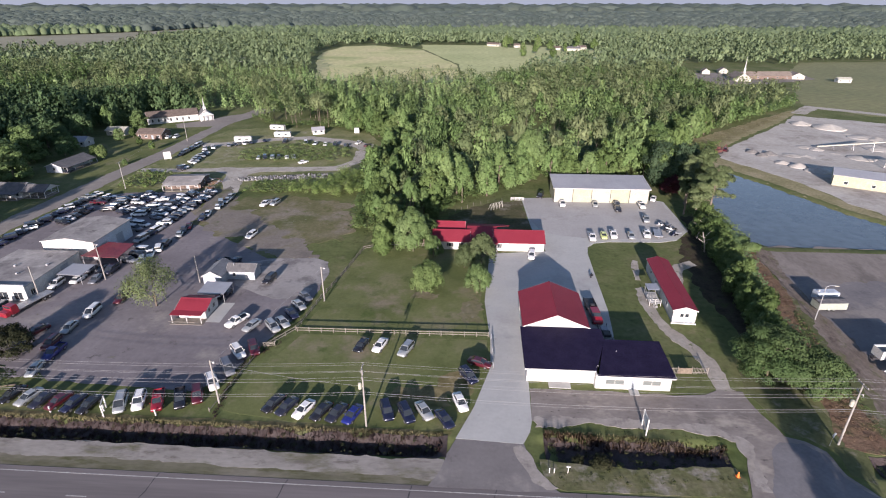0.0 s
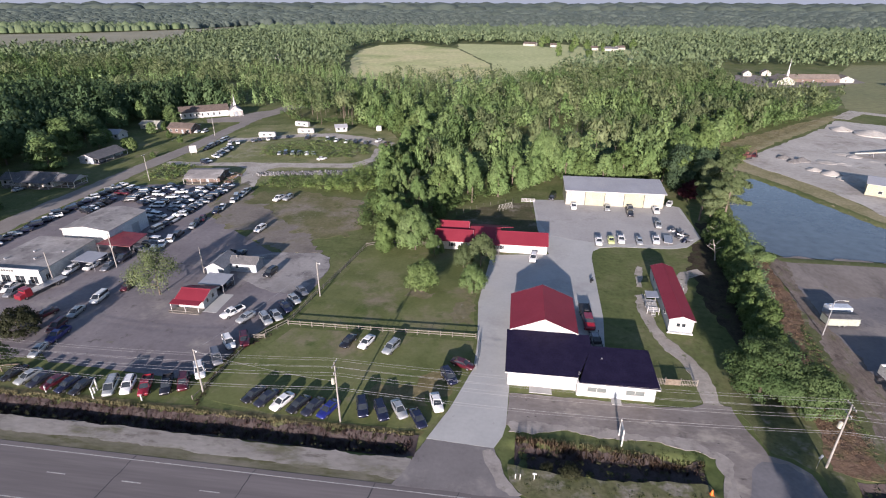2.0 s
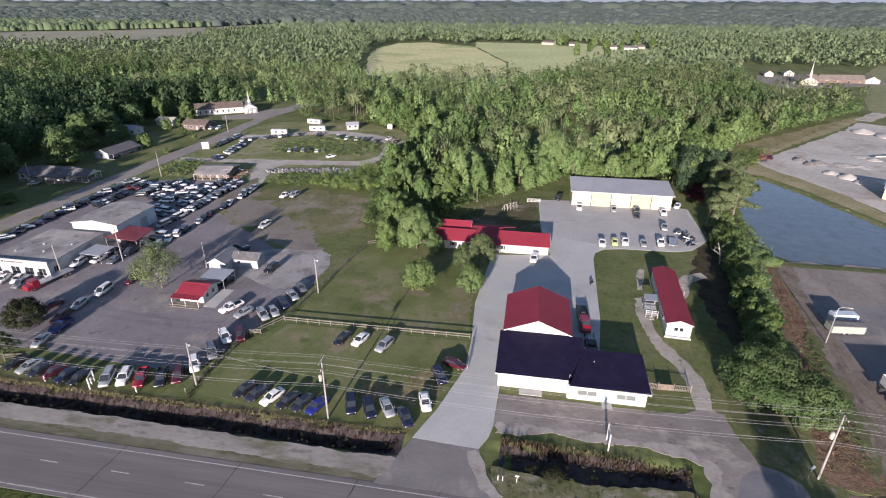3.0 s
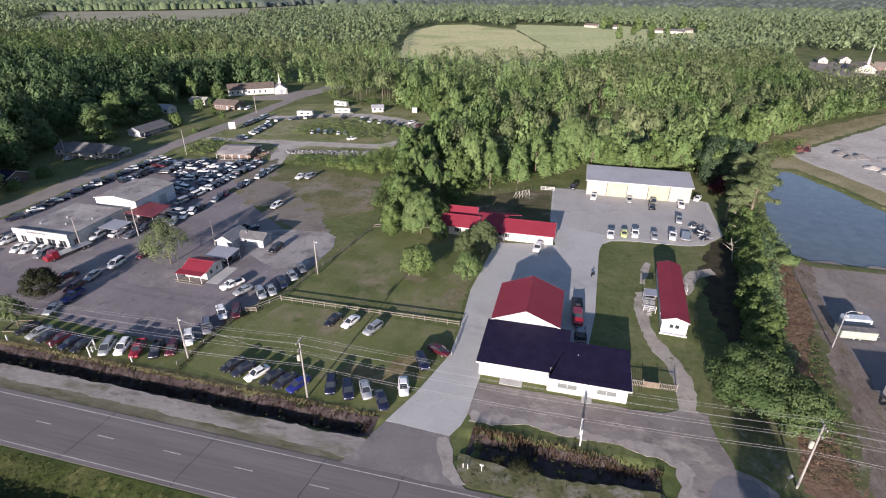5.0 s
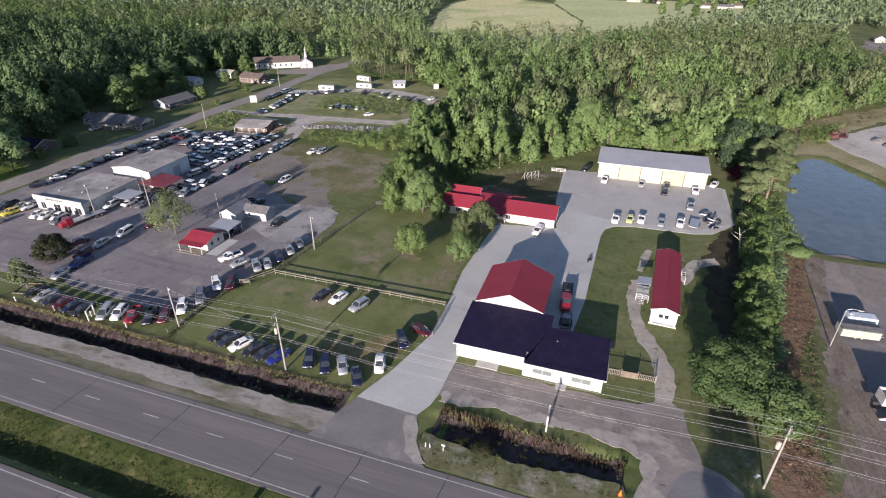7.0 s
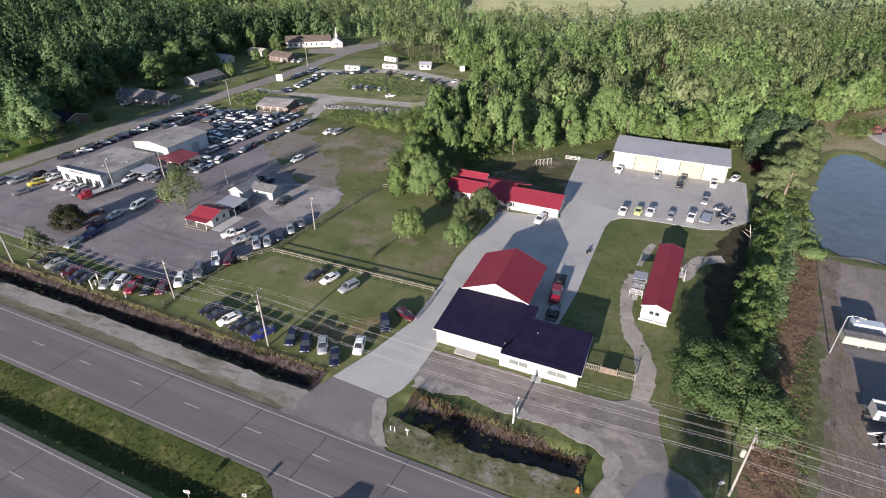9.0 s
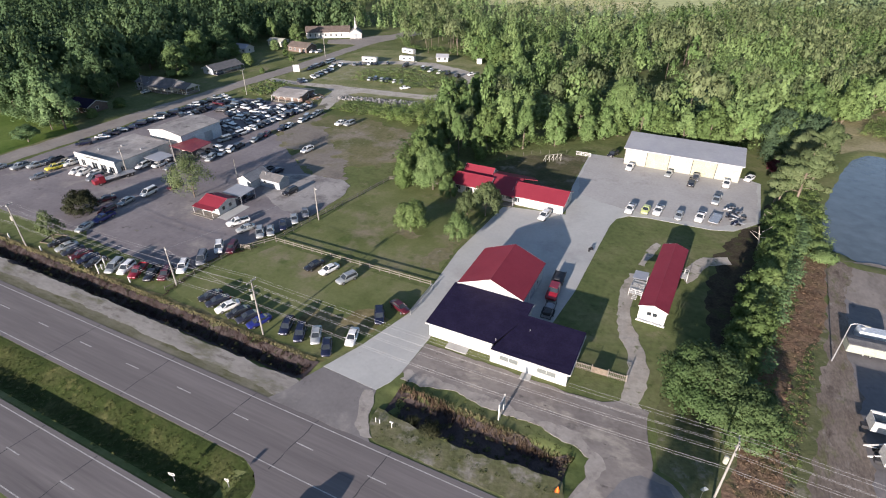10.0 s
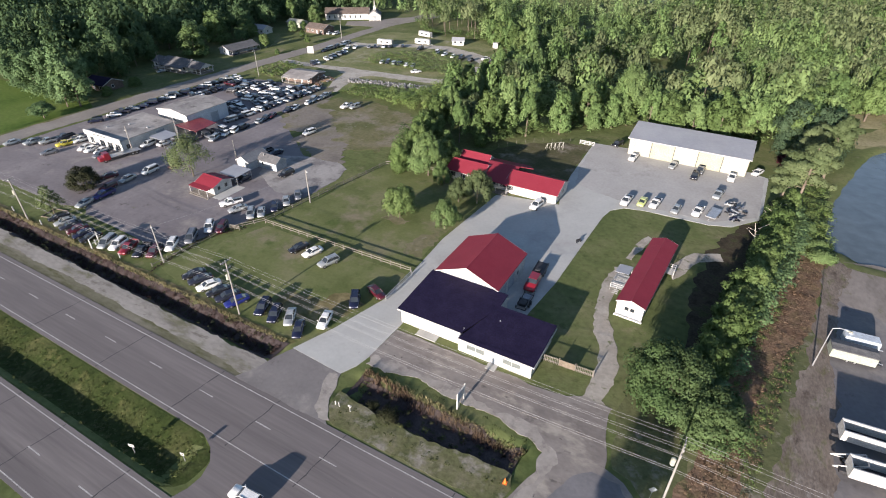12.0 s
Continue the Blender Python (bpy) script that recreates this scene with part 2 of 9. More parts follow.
M_TRACKED = material("rutted_dirt", ((0.132, 0.108, 0.090), (0.172, 0.144, 0.122), (0.212, 0.184, 0.160)), 0.30, 0.95, bump=0.03, bump_scale=3, fine=2.2, spread=(0.34, 0.70), grain=0.2, stretch=(1.5, 0.6, 1), spec=0.1, blots=(((0.085, 0.070, 0.060), 0.40, 0.56, 0.68), ((0.110, 0.116, 0.052), 0.25, 0.54, 0.68), ((0.240, 0.218, 0.198), 0.45, 0.60, 0.70)))
M_MINT = material("pale_green_panel", ((0.290, 0.320, 0.265), (0.350, 0.380, 0.315)), 0.8, 0.5, fine=5)
M_RUST = material("rusty_red_paint", ((0.085, 0.034, 0.028), (0.135, 0.055, 0.044)), 1.4, 0.7, fine=6)
M_CROPGREEN = material("half_ripe_crop", ((0.330, 0.360, 0.150), (0.410, 0.425, 0.190)), 0.012, 0.95, bump=0.05, bump_scale=0.6, fine=0.2)
M_PLOUGH = material("stubble_field", ((0.185, 0.180, 0.115), (0.245, 0.232, 0.155)), 0.01, 0.95, bump=0.05, bump_scale=0.6, fine=0.2, grain=0.1)
M_BACKMEADOW = material("sunlit_rough_meadow", ((0.125, 0.145, 0.058), (0.178, 0.186, 0.088), (0.235, 0.220, 0.130)), 0.07, 0.95, bump=0.05, bump_scale=1.6, fine=0.9, spread=(0.34, 0.68), spec=0.1, grain=0.18, blots=(((0.290, 0.265, 0.205), 0.09, 0.58, 0.72), ((0.090, 0.118, 0.040), 0.12, 0.54, 0.68)))
M_GRAVEL = material("pale_gravel", ((0.290, 0.268, 0.230), (0.400, 0.372, 0.325)), 0.16, 0.95, bump=0.012, bump_scale=5, fine=1.5, grain=0.12, blots=(((0.130, 0.120, 0.075), 0.3, 0.56, 0.72), ((0.170, 0.150, 0.125), 0.7, 0.56, 0.72)))
M_QUARRY = material("quarry_sand", ((0.330, 0.308, 0.272), (0.435, 0.412, 0.370)), 0.05, 0.95, bump=0.04, bump_scale=1.2, fine=0.6, grain=0.12, blots=(((0.230, 0.205, 0.180), 0.06, 0.52, 0.68), ((0.160, 0.150, 0.115), 0.15, 0.60, 0.74)))
# gravel with the dark of shaded heap faces put into its grey
M_SHADEHEAP = material("shaded_grey_gravel", ((0.130, 0.124, 0.118), (0.190, 0.182, 0.172)), 0.5, 0.95, bump=0.05, bump_scale=3, fine=3, grain=0.25)
M_CROP = material("ripe_crop", ((0.410, 0.420, 0.180), (0.500, 0.450, 0.225)), 0.012, 0.95, bump=0.05, bump_scale=0.6, fine=0.2, blots=(((0.260, 0.300, 0.100), 0.008, 0.50, 0.62),))
M_PASTURE = material("pasture", ((0.128, 0.140, 0.052), (0.170, 0.172, 0.070)), 0.012, 0.95, bump=0.05, bump_scale=0.8, fine=0.22)
M_LINE = material("road_marking", ((0.26, 0.25, 0.24), (0.43, 0.42, 0.40)), 1.5, 0.7, fine=9)
M_TAR = material("tar_seal", ((0.030, 0.030, 0.032), (0.055, 0.053, 0.053)), 1.0, 0.7)
M_WATER = material("pond_water", ((0.070, 0.086, 0.090), (0.084, 0.100, 0.103)), 0.03, 0.14, bump=0.02, bump_scale=1.6, fine=0.3)
M_REDROOF = material("red_metal_roof", ((0.198, 0.024, 0.038), (0.218, 0.029, 0.044)), 0.25, 0.55, 0.0, fine=2, grain=0.03, spec=0.15)
M_OLDRED = material("rusty_red_sheet", ((0.120, 0.018, 0.026), (0.190, 0.030, 0.040), (0.155, 0.050, 0.044)), 0.5, 0.6, fine=3)
M_DARKROOF = material("dark_blue_roof", ((0.011, 0.008, 0.026), (0.017, 0.013, 0.036)), 0.5, 0.75, spec=0.12, fine=4, bump=0.003, bump_scale=7)
M_GREYROOF = material("galvanised_roof", ((0.290, 0.300, 0.325), (0.345, 0.352, 0.372)), 0.12, 0.5, 0.2, fine=1.2, grain=0.05)
M_FLATROOF = material("weathered_flat_roof", ((0.185, 0.172, 0.166), (0.255, 0.240, 0.228), (0.330, 0.312, 0.292)), 0.16, 0.9, fine=1.2, grain=0.12, blots=(((0.120, 0.110, 0.106), 0.22, 0.56, 0.68), ((0.400, 0.385, 0.365), 0.12, 0.58, 0.72)))
M_SHINGLE = material("grey_shingles", ((0.080, 0.080, 0.085), (0.130, 0.128, 0.128)), 0.8, 0.9, fine=5, bump=0.02, bump_scale=6)
M_SLATEROOF = material("slate_grey_shingles", ((0.125, 0.135, 0.150), (0.180, 0.190, 0.205)), 0.8, 0.9, fine=5, bump=0.02, bump_scale=6)
M_BROWNROOF = material("brown_shingles", ((0.090, 0.068, 0.055), (0.140, 0.110, 0.092)), 0.8, 0.9, fine=5, bump=0.02, bump_scale=6)
M_TANROOF = material("tan_shingles", ((0.150, 0.122, 0.100), (0.205, 0.170, 0.142)), 0.4, 0.9, fine=3, bump=0.02, bump_scale=6)
M_WHITE = material("white_siding", ((0.430, 0.426, 0.405), (0.510, 0.505, 0.482)), 0.5, 0.6, fine=4)
M_CREAM = material("cream_sheet", ((0.320, 0.306, 0.205), (0.366, 0.350, 0.242)), 0.4, 0.55, fine=2.5)
M_PALE = material("pale_sheet", ((0.322, 0.316, 0.258), (0.372, 0.364, 0.304)), 0.4, 0.55, fine=2.5)
M_GREYWALL = material("blue_grey_siding", ((0.250, 0.280, 0.310), (0.330, 0.360, 0.390)), 0.5, 0.6, fine=4)
M_BLUEWALL = material("pale_blue_sheet", ((0.400, 0.450, 0.500), (0.500, 0.550, 0.600)), 0.4, 0.6, fine=3)
M_BRICK = material("brown_brick", ((0.105, 0.075, 0.062), (0.165, 0.120, 0.098)), 1.5, 0.9, fine=9, bump=0.02, bump_scale=8)
M_WOOD = material("weathered_wood", ((0.130, 0.116, 0.098), (0.205, 0.186, 0.160)), 1.2, 0.9, fine=12, bump=0.01, bump_scale=12)
M_POLE = material("utility_pole_wood", ((0.215, 0.204, 0.186), (0.290, 0.276, 0.255)), 0.8, 0.9, fine=10)
M_STEEL = material("galvanised_steel", ((0.420, 0.425, 0.430), (0.540, 0.545, 0.550)), 1.0, 0.4, 0.6, fine=8)
M_WIRE = material("weathered_cable", ((0.300, 0.295, 0.290), (0.380, 0.375, 0.370)), 0.5, 0.6, 0.3)
M_DARK = material("dark_steel", ((0.025, 0.025, 0.028), (0.050, 0.050, 0.054)), 1.2, 0.6, 0.3, fine=8)
M_GLASS = material("dark_glass", ((0.020, 0.025, 0.030), (0.030, 0.036, 0.042)), 0.6, 0.06, coat=0.5)
M_TYRE = material("rubber_tyre", ((0.016, 0.016, 0.016), (0.028, 0.028, 0.028)), 3, 0.85)
M_RIM = material("alloy_rim", ((0.300, 0.300, 0.310), (0.420, 0.420, 0.430)), 3, 0.35, 0.7)
M_LAMP = material("clear_headlight", ((0.600, 0.610, 0.620), (0.760, 0.770, 0.780)), 3, 0.12, coat=0.6)
M_TAIL = material("red_tail_light", ((0.260, 0.012, 0.010), (0.340, 0.020, 0.016)), 3, 0.2, coat=0.6)
M_ORANGE = material("orange_plastic", ((0.700, 0.140, 0.020), (0.800, 0.190, 0.030)), 3, 0.5)
M_BARK = material("grey_brown_bark", ((0.090, 0.070, 0.052), (0.190, 0.155, 0.120)), 1.2, 0.95, bump=0.03, bump_scale=9, fine=6)
M_DEADWOOD = material("bleached_dead_wood", ((0.300, 0.265, 0.220), (0.430, 0.390, 0.335)), 1.0, 0.95, fine=6)


def leaves(name, a, b, c, island=0.14, rand=0.12, scale=0.09, tone=0.24):
    a, c = [tuple(0.4 * v + 0.6 * u for u, v in zip(q, b)) for q in (a, c)]
    return material(name, (a, b, c), scale, 0.75, fine=0.7, spread=(0.34, 0.68), island=island, rand=rand, translucent=0.18, spec=0.2, grain=0.16, tone=tone)


M_LEAF = leaves("broad_leaves", (0.055, 0.095, 0.028), (0.093, 0.143, 0.045), (0.133, 0.180, 0.067))
M_LEAF_LIGHT = leaves("light_leaves", (0.093, 0.149, 0.048), (0.125, 0.189, 0.068), (0.157, 0.211, 0.091))
M_PINE = leaves("pine_needles", (0.084, 0.120, 0.050), (0.127, 0.164, 0.072), (0.171, 0.202, 0.099))
M_OLIVE = leaves("olive_needles", (0.055, 0.083, 0.032), (0.083, 0.112, 0.048), (0.120, 0.142, 0.070))
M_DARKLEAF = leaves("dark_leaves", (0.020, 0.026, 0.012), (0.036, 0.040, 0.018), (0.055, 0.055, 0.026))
M_WOODS = leaves("woodland_leaves", (0.071, 0.125, 0.041), (0.113, 0.180, 0.061), (0.159, 0.219, 0.086), scale=0.06)
M_YOUNG = leaves("young_pine_needles", (0.118, 0.192, 0.069), (0.173, 0.255, 0.097), (0.221, 0.296, 0.130), scale=0.03)
# deep green kept darker than the other woods' leaves for the shade there
M_DEEPSHADE = leaves("shaded_deep_leaves", (0.052, 0.096, 0.042), (0.085, 0.143, 0.060), (0.133, 0.199, 0.086))
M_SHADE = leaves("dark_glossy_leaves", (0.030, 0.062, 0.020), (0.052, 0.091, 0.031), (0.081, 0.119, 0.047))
M_PLUM = leaves("maroon_leaves", (0.040, 0.010, 0.014), (0.066, 0.016, 0.022), (0.095, 0.028, 0.034))
M_CEDAR = leaves("dark_cedar_leaves", (0.029, 0.052, 0.028), (0.048, 0.081, 0.042), (0.080, 0.121, 0.062))
# slightly paler than nearer leaves, thin haze put into the colour
M_MIDFAR = leaves("hazed_green_leaves", (0.107, 0.153, 0.077), (0.140, 0.190, 0.095), (0.174, 0.223, 0.121), island=0.12, scale=0.014)
M_TALLGRASS = leaves("tall_grass", (0.037, 0.052, 0.013), (0.056, 0.071, 0.020), (0.084, 0.084, 0.032), scale=0.3)
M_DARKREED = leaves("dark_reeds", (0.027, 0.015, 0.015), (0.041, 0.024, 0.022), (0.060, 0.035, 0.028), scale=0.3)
# blue-grey cast in the leaf colour stands for haze
M_FARWOODS = leaves("hazed_distant_leaves", (0.069, 0.093, 0.077), (0.092, 0.118, 0.096), (0.118, 0.145, 0.120), island=0.12, scale=0.006)
M_REED = leaves("dry_reeds", (0.074, 0.048, 0.034), (0.124, 0.084, 0.054), (0.082, 0.066, 0.034), scale=0.25)
M_STRAW = leaves("pale_straw", (0.149, 0.136, 0.066), (0.216, 0.189, 0.101), (0.115, 0.123, 0.050), scale=0.25)
M_BRUSHLEAF = leaves("dry_brush", (0.152, 0.101, 0.064), (0.207, 0.143, 0.094), (0.138, 0.112, 0.055), scale=0.25)
M_WEED = leaves("weed_leaves", (0.092, 0.144, 0.040), (0.132, 0.190, 0.056), (0.179, 0.227, 0.083), scale=0.12)

PAINTS = {
    "white": paint("white_paint", (0.74, 0.74, 0.72)), "silver": paint("silver_paint", (0.40, 0.42, 0.42), 0.3, 0.5, 0.4),
    "grey": paint("grey_paint", (0.17, 0.18, 0.20), 0.3, 0.5, 0.3), "black": paint("black_paint", (0.014, 0.014, 0.018), 0.25, 0.6),
    "navy": paint("navy_paint", (0.010, 0.012, 0.032), 0.25, 0.6), "blue": paint("blue_paint", (0.014, 0.020, 0.150), 0.3, 0.6),
    "red": paint("red_paint", (0.215, 0.010, 0.020), 0.3, 0.6), "maroon": paint("maroon_paint", (0.070, 0.008, 0.015), 0.3, 0.6),
    "tan": paint("tan_paint", (0.360, 0.320, 0.240), 0.35, 0.4, 0.2), "yellow": paint("yellow_paint", (0.560, 0.480, 0.060), 0.35, 0.5),
    "lime": paint("lime_paint", (0.560, 0.620, 0.240), 0.35, 0.5), "slate": paint("slate_paint", (0.024, 0.026, 0.042), 0.3, 0.5, 0.2),
}


# ---- mesh helpers ----
def part(name, bm, mat, parent=None, label="", smooth=False):
    """Links a bmesh as one mesh object under a thing or under a part."""
    me = bpy.data.meshes.new(name)
    bmesh.ops.recalc_face_normals(bm, faces=bm.faces)
    bm.to_mesh(me)
    bm.free()
    me.materials.append(mat)
    if smooth:
        me.polygons.foreach_set("use_smooth", [True] * len(me.polygons))
    ob = new(name, me)
    ob.parent = parent
    if label:
        ob["label"] = label
    return ob


def thing(name, x, y, z=0.0, turn=0.0, label="", category="", group="", kind=""):
    ob = new(name)
    ob.empty_display_size = 0.3
    ob.matrix_basis = pose(x, y, z, 0, 0, turn)
    return tagged(ob, label, category, group, kind)


def box(bm, x0, x1, y0, y1, z0, z1, turn=None):
    vs = [bm.verts.new((x, y, z)) for z in (z0, z1) for x, y in ((x0, y0), (x1, y0), (x1, y1), (x0, y1))]
    if turn is not None:
        for v in vs:
            v.co = turn @ v.co
    for f in ((3, 2, 1, 0), (4, 5, 6, 7), (0, 1, 5, 4), (1, 2, 6, 5), (2, 3, 7, 6), (3, 0, 4, 7)):
        bm.faces.new([vs[i] for i in f])
    return vs


def tube(bm, p, q, r0, r1, n=8, caps=True):
    p, q = Vector(p), Vector(q)
    rot = (q - p).to_track_quat("Z", "Y").to_matrix()
    rings = []
    for c, r in ((p, r0), (q, r1)):
        rings.append([bm.verts.new(c + rot @ Vector((r * math.cos(2 * math.pi * i / n), r * math.sin(2 * math.pi * i / n), 0))) for i in range(n)])
    for i in range(n):
        bm.faces.new((rings[0][i], rings[0][(i + 1) % n], rings[1][(i + 1) % n], rings[1][i]))
    if caps:
        bm.faces.new(rings[0][::-1])
        bm.faces.new(rings[1])


def one_box(name, mat, parent, *b, label="", bevel=0.0):
    bm = bmesh.new()
    box(bm, *b)
    if bevel:
        bmesh.ops.bevel(bm, geom=bm.edges[:], offset=bevel, segments=2, affect="EDGES")
    return part(name, bm, mat, parent, label)


def loft(bm, rings, cap=True):
    made = [[bm.verts.new(p) for p in r] for r in rings]
    n = len(made[0])
    for a, b in zip(made, made[1:]):
        for i in range(n):
            bm.faces.new((a[i], a[(i + 1) % n], b[(i + 1) % n], b[i]))
    if cap:
        bm.faces.new(made[0][::-1])
        bm.faces.new(made[-1])


def bulk(name, verts, faces, mat, normals=None, tones=None):
    """One mesh out of arrays: verts (n, 3), faces (m, k)."""
    me = bpy.data.meshes.new(name)
    k = faces.shape[1]
    me.vertices.add(len(verts))
    me.vertices.foreach_set("co", np.ascontiguousarray(verts, np.float32).ravel())
    me.loops.add(faces.size)
    me.loops.foreach_set("vertex_index", np.ascontiguousarray(faces, np.int32).ravel())
    me.polygons.add(len(faces))
    me.polygons.foreach_set("loop_start", np.arange(0, faces.size, k, dtype=np.int32))
    me.update(calc_edges=True)
    if normals is not None:  # leaf sprays shade with the roundness of their crown
        at = me.attributes.new("custom_normal", "FLOAT_VECTOR", "POINT")
        at.data.foreach_set("vector", np.ascontiguousarray(normals, np.float32).ravel())
        me.update()
    if tones is not None:
        me.attributes.new("tone", "FLOAT", "POINT").data.foreach_set("value", np.ascontiguousarray(tones, np.float32))
    me.materials.append(mat)
    return me


def ragged(poly, step=1.5, amount=0.0, seed=0):
    """The outline cut into short pieces, pushed in and out by noise."""
    out = []
    for (ax, ay), (bx, by) in zip(poly, poly[1:] + poly[:1]):
        d = math.hypot(bx - ax, by - ay)
        k = max(1, int(d / step))
        for i in range(k):
            f = i / k
            x, y = ax + (bx - ax) * f, ay + (by - ay) * f
            if amount:
                s = amount * noise.noise((x * 0.22, y * 0.22, seed)) + amount * 0.6 * noise.noise((x * 0.8, y * 0.8, seed + 5))
                x, y = x - (by - ay) / d * s, y + (bx - ax) / d * s
            out.append((x, y))
    return out


def patch(name, poly, z, mat, label, category, amount=0.0, step=1.5, seed=0):
    """A thin slab of ground surface."""
    out = ragged(poly, step, amount, seed) if amount else list(poly)
    n = len(out)
    flat = delaunay_2d_cdt([Vector(p) for p in out], [(i, (i + 1) % n) for i in range(n)], [], 1, 1e-4)
    bm = bmesh.new()
    vs = [bm.verts.new((p.x, p.y, z)) for p in flat[0]]
    for f in flat[2]:
        bm.faces.new([vs[k] for k in f])
    rim = [e for e in bm.edges if len(e.link_faces) == 1]
    side = bmesh.ops.extrude_edge_only(bm, edges=rim)["geom"]
    for v in side:
        if isinstance(v, bmesh.types.BMVert):
            v.co.z -= 0.12
    return tagged(part(name, bm, mat), label, category, kind="structure")


# ---- ground ----
def smooth(a, b, v):
    k = min(1.0, max(0.0, (v - a) / (b - a)))
    return k * k * (3 - 2 * k)


POND = [(79, 149), (79.6, 160), (81.5, 173), (85.5, 190), (90, 206), (93.5, 216), (98, 221), (103, 221), (107, 213.5), (111.2, 205), (115.2, 194.5),
        (119, 185.5), (122.8, 174.5), (130, 163), (142, 150), (150, 140), (146, 136), (132, 141), (118, 144), (100, 144.5), (86, 144)]


def inside(x, y, poly):
    hit = False
    for (ax, ay), (bx, by) in zip(poly, poly[1:] + poly[:1]):
        if (ay > y) != (by > y) and x < ax + (y - ay) / (by - ay) * (bx - ax):
            hit = not hit
    return hit


def edge_gap(x, y, poly):
    best = 1e9
    for (ax, ay), (bx, by) in zip(poly, poly[1:] + poly[:1]):
        dx, dy = bx - ax, by - ay
        k = min(1, max(0, ((x - ax) * dx + (y - ay) * dy) / (dx * dx + dy * dy)))
        best = min(best, math.hypot(x - ax - k * dx, y - ay - k * dy))
    return best


def ground_height(x, y):
    h = 0.0
    if 57 < y < 70:
        wob = 0.8 * noise.noise((x * 0.15, 0, 3))
        bed = smooth(60.0 + wob, 61.6 + wob, y) * (1 - smooth(63.0 + wob, 64.9 + wob, y))
        h -= 1.15 * bed * ((1 - smooth(-6.0, -3.0, x)) * smooth(-141, -139, x) + smooth(60.5, 63.5, x) + (1 - smooth(-154, -152, x)))
        bed = smooth(59.3 + wob, 61.0 + wob, y) * (1 - smooth(64.2 + wob, 66.3 + wob, y))
        h -= 1.15 * bed * smooth(11.2, 14.0, x) * (1 - smooth(38.0, 41.5, x))
    if 37 < y < 45 and (x < 4 or x > 24):
        h -= 1.1 * smooth(36.4, 38.4, y) * (1 - smooth(39.6, 44.8, y)) * smooth(0, 3, max(2 - x, x - 26))
    if 70 < x < 160 and 130 < y < 245:
        if inside(x, y, POND):
            h -= 0.25 + 1.6 * smooth(0, 4, edge_gap(x, y, POND))
        else:
            h += 0.25 * (1 - smooth(0, 5, edge_gap(x, y, POND)))
    return h


def spaced(*runs):
    out = []
    for a, b, step in runs:
        out += [a + i * (b - a) / max(1, round((b - a) / step)) for i in range(max(1, round((b - a) / step)))]
    return out + [runs[-1][1]]


gx = spaced((-4600, -1200, 200), (-1200, -200, 40), (-200, -95, 4), (-95, 160, 2.0), (160, 300, 10), (300, 1200, 40), (1200, 4600, 200))
gy = spaced((-600, -40, 80), (-40, 26, 8), (26, 36, 2), (36, 45.2, 0.8), (45.2, 58, 1.6), (58, 68, 0.55), (68, 250, 3), (250, 400, 12), (400, 1500, 40), (1500, 4800, 200))
gv = np.array([(x, y, ground_height(x, y)) for y in gy for x in gx])
nx = len(gx)
gf = np.array([(j * nx + i, j * nx + i + 1, (j + 1) * nx + i + 1, (j + 1) * nx + i) for j in range(len(gy) - 1) for i in range(nx - 1)])
ground_mesh = bulk("ground", gv, gf, M_GRASS)
ground_mesh.polygons.foreach_set("use_smooth", [True] * len(ground_mesh.polygons))
tagged(new("ground", ground_mesh), "wide flat grassy ground reaching the horizon", "ground", kind="structure")


def strip_on_ground(name, x0, x1, y0, y1, lift, mat, label, category, step=1.0, wob=0.5, seed=1):
    """A band that follows the ground's shape, with uneven sides."""
    xs = spaced((x0, x1, step))
    n = 8
    vs, fs = [], []
    for i, x in enumerate(xs):
        a = y0 + wob * noise.noise((x * 0.2, seed, 0)) + wob * 0.5 * noise.noise((x * 0.9, seed, 4))
        b = y1 + wob * noise.noise((x * 0.2, seed, 9)) + wob * 0.5 * noise.noise((x * 0.9, seed, 14))
        for k in range(n + 1):
            y = a + (b - a) * k / n
            vs.append((x, y, ground_height(x, y) + lift + (0.12 * noise.noise((x * 0.9, y * 0.9, 2)) if wob else 0)))
    for i in range(len(xs) - 1):
        for k in range(n):
            p = i * (n + 1) + k
            fs.append((p, p + 1, p + n + 2, p + n + 1))
    return tagged(new(name, bulk(name, np.array(vs), np.array(fs), mat)), label, category, kind="structure")


strip_on_ground("ditch", -138, -3.2, 60.3, 64.7, 0.10, M_MUD, "dark muddy roadside ditch full of weeds", "ditch", 0.8, 1.1)
strip_on_ground("ditch_2", 12.2, 40.4, 60.2, 65.6, 0.10, M_MUD, "dark muddy ditch inside a grass island", "ditch", 0.8, 1.2, seed=3)
strip_on_ground("ditch_3", 62, 140, 60.3, 64.7, 0.10, M_MUD, "dark weedy ditch beside the highway", "ditch", 1.2, seed=5)

# the pale sky low in the north, far beyond the last woods
M_HAZE = bpy.data.materials.new("pale_northern_sky")
M_HAZE.use_nodes = True
glow = M_HAZE.node_tree.nodes.new("ShaderNodeEmission")
glow.inputs["Color"].default_value = (0.66, 0.76, 0.90, 1)
glow.inputs["Strength"].default_value = 0.30
M_HAZE.node_tree.links.new(glow.outputs["Emission"], M_HAZE.node_tree.nodes["Material Output"].inputs["Surface"])
bm = bmesh.new()
arc = [(4900 * math.sin(radians(a)), 4900 * math.cos(radians(a))) for a in range(-66, 67, 3)]
rows_ = [[bm.verts.new((x, y, z)) for x, y in arc] for z in (-30, 140)]
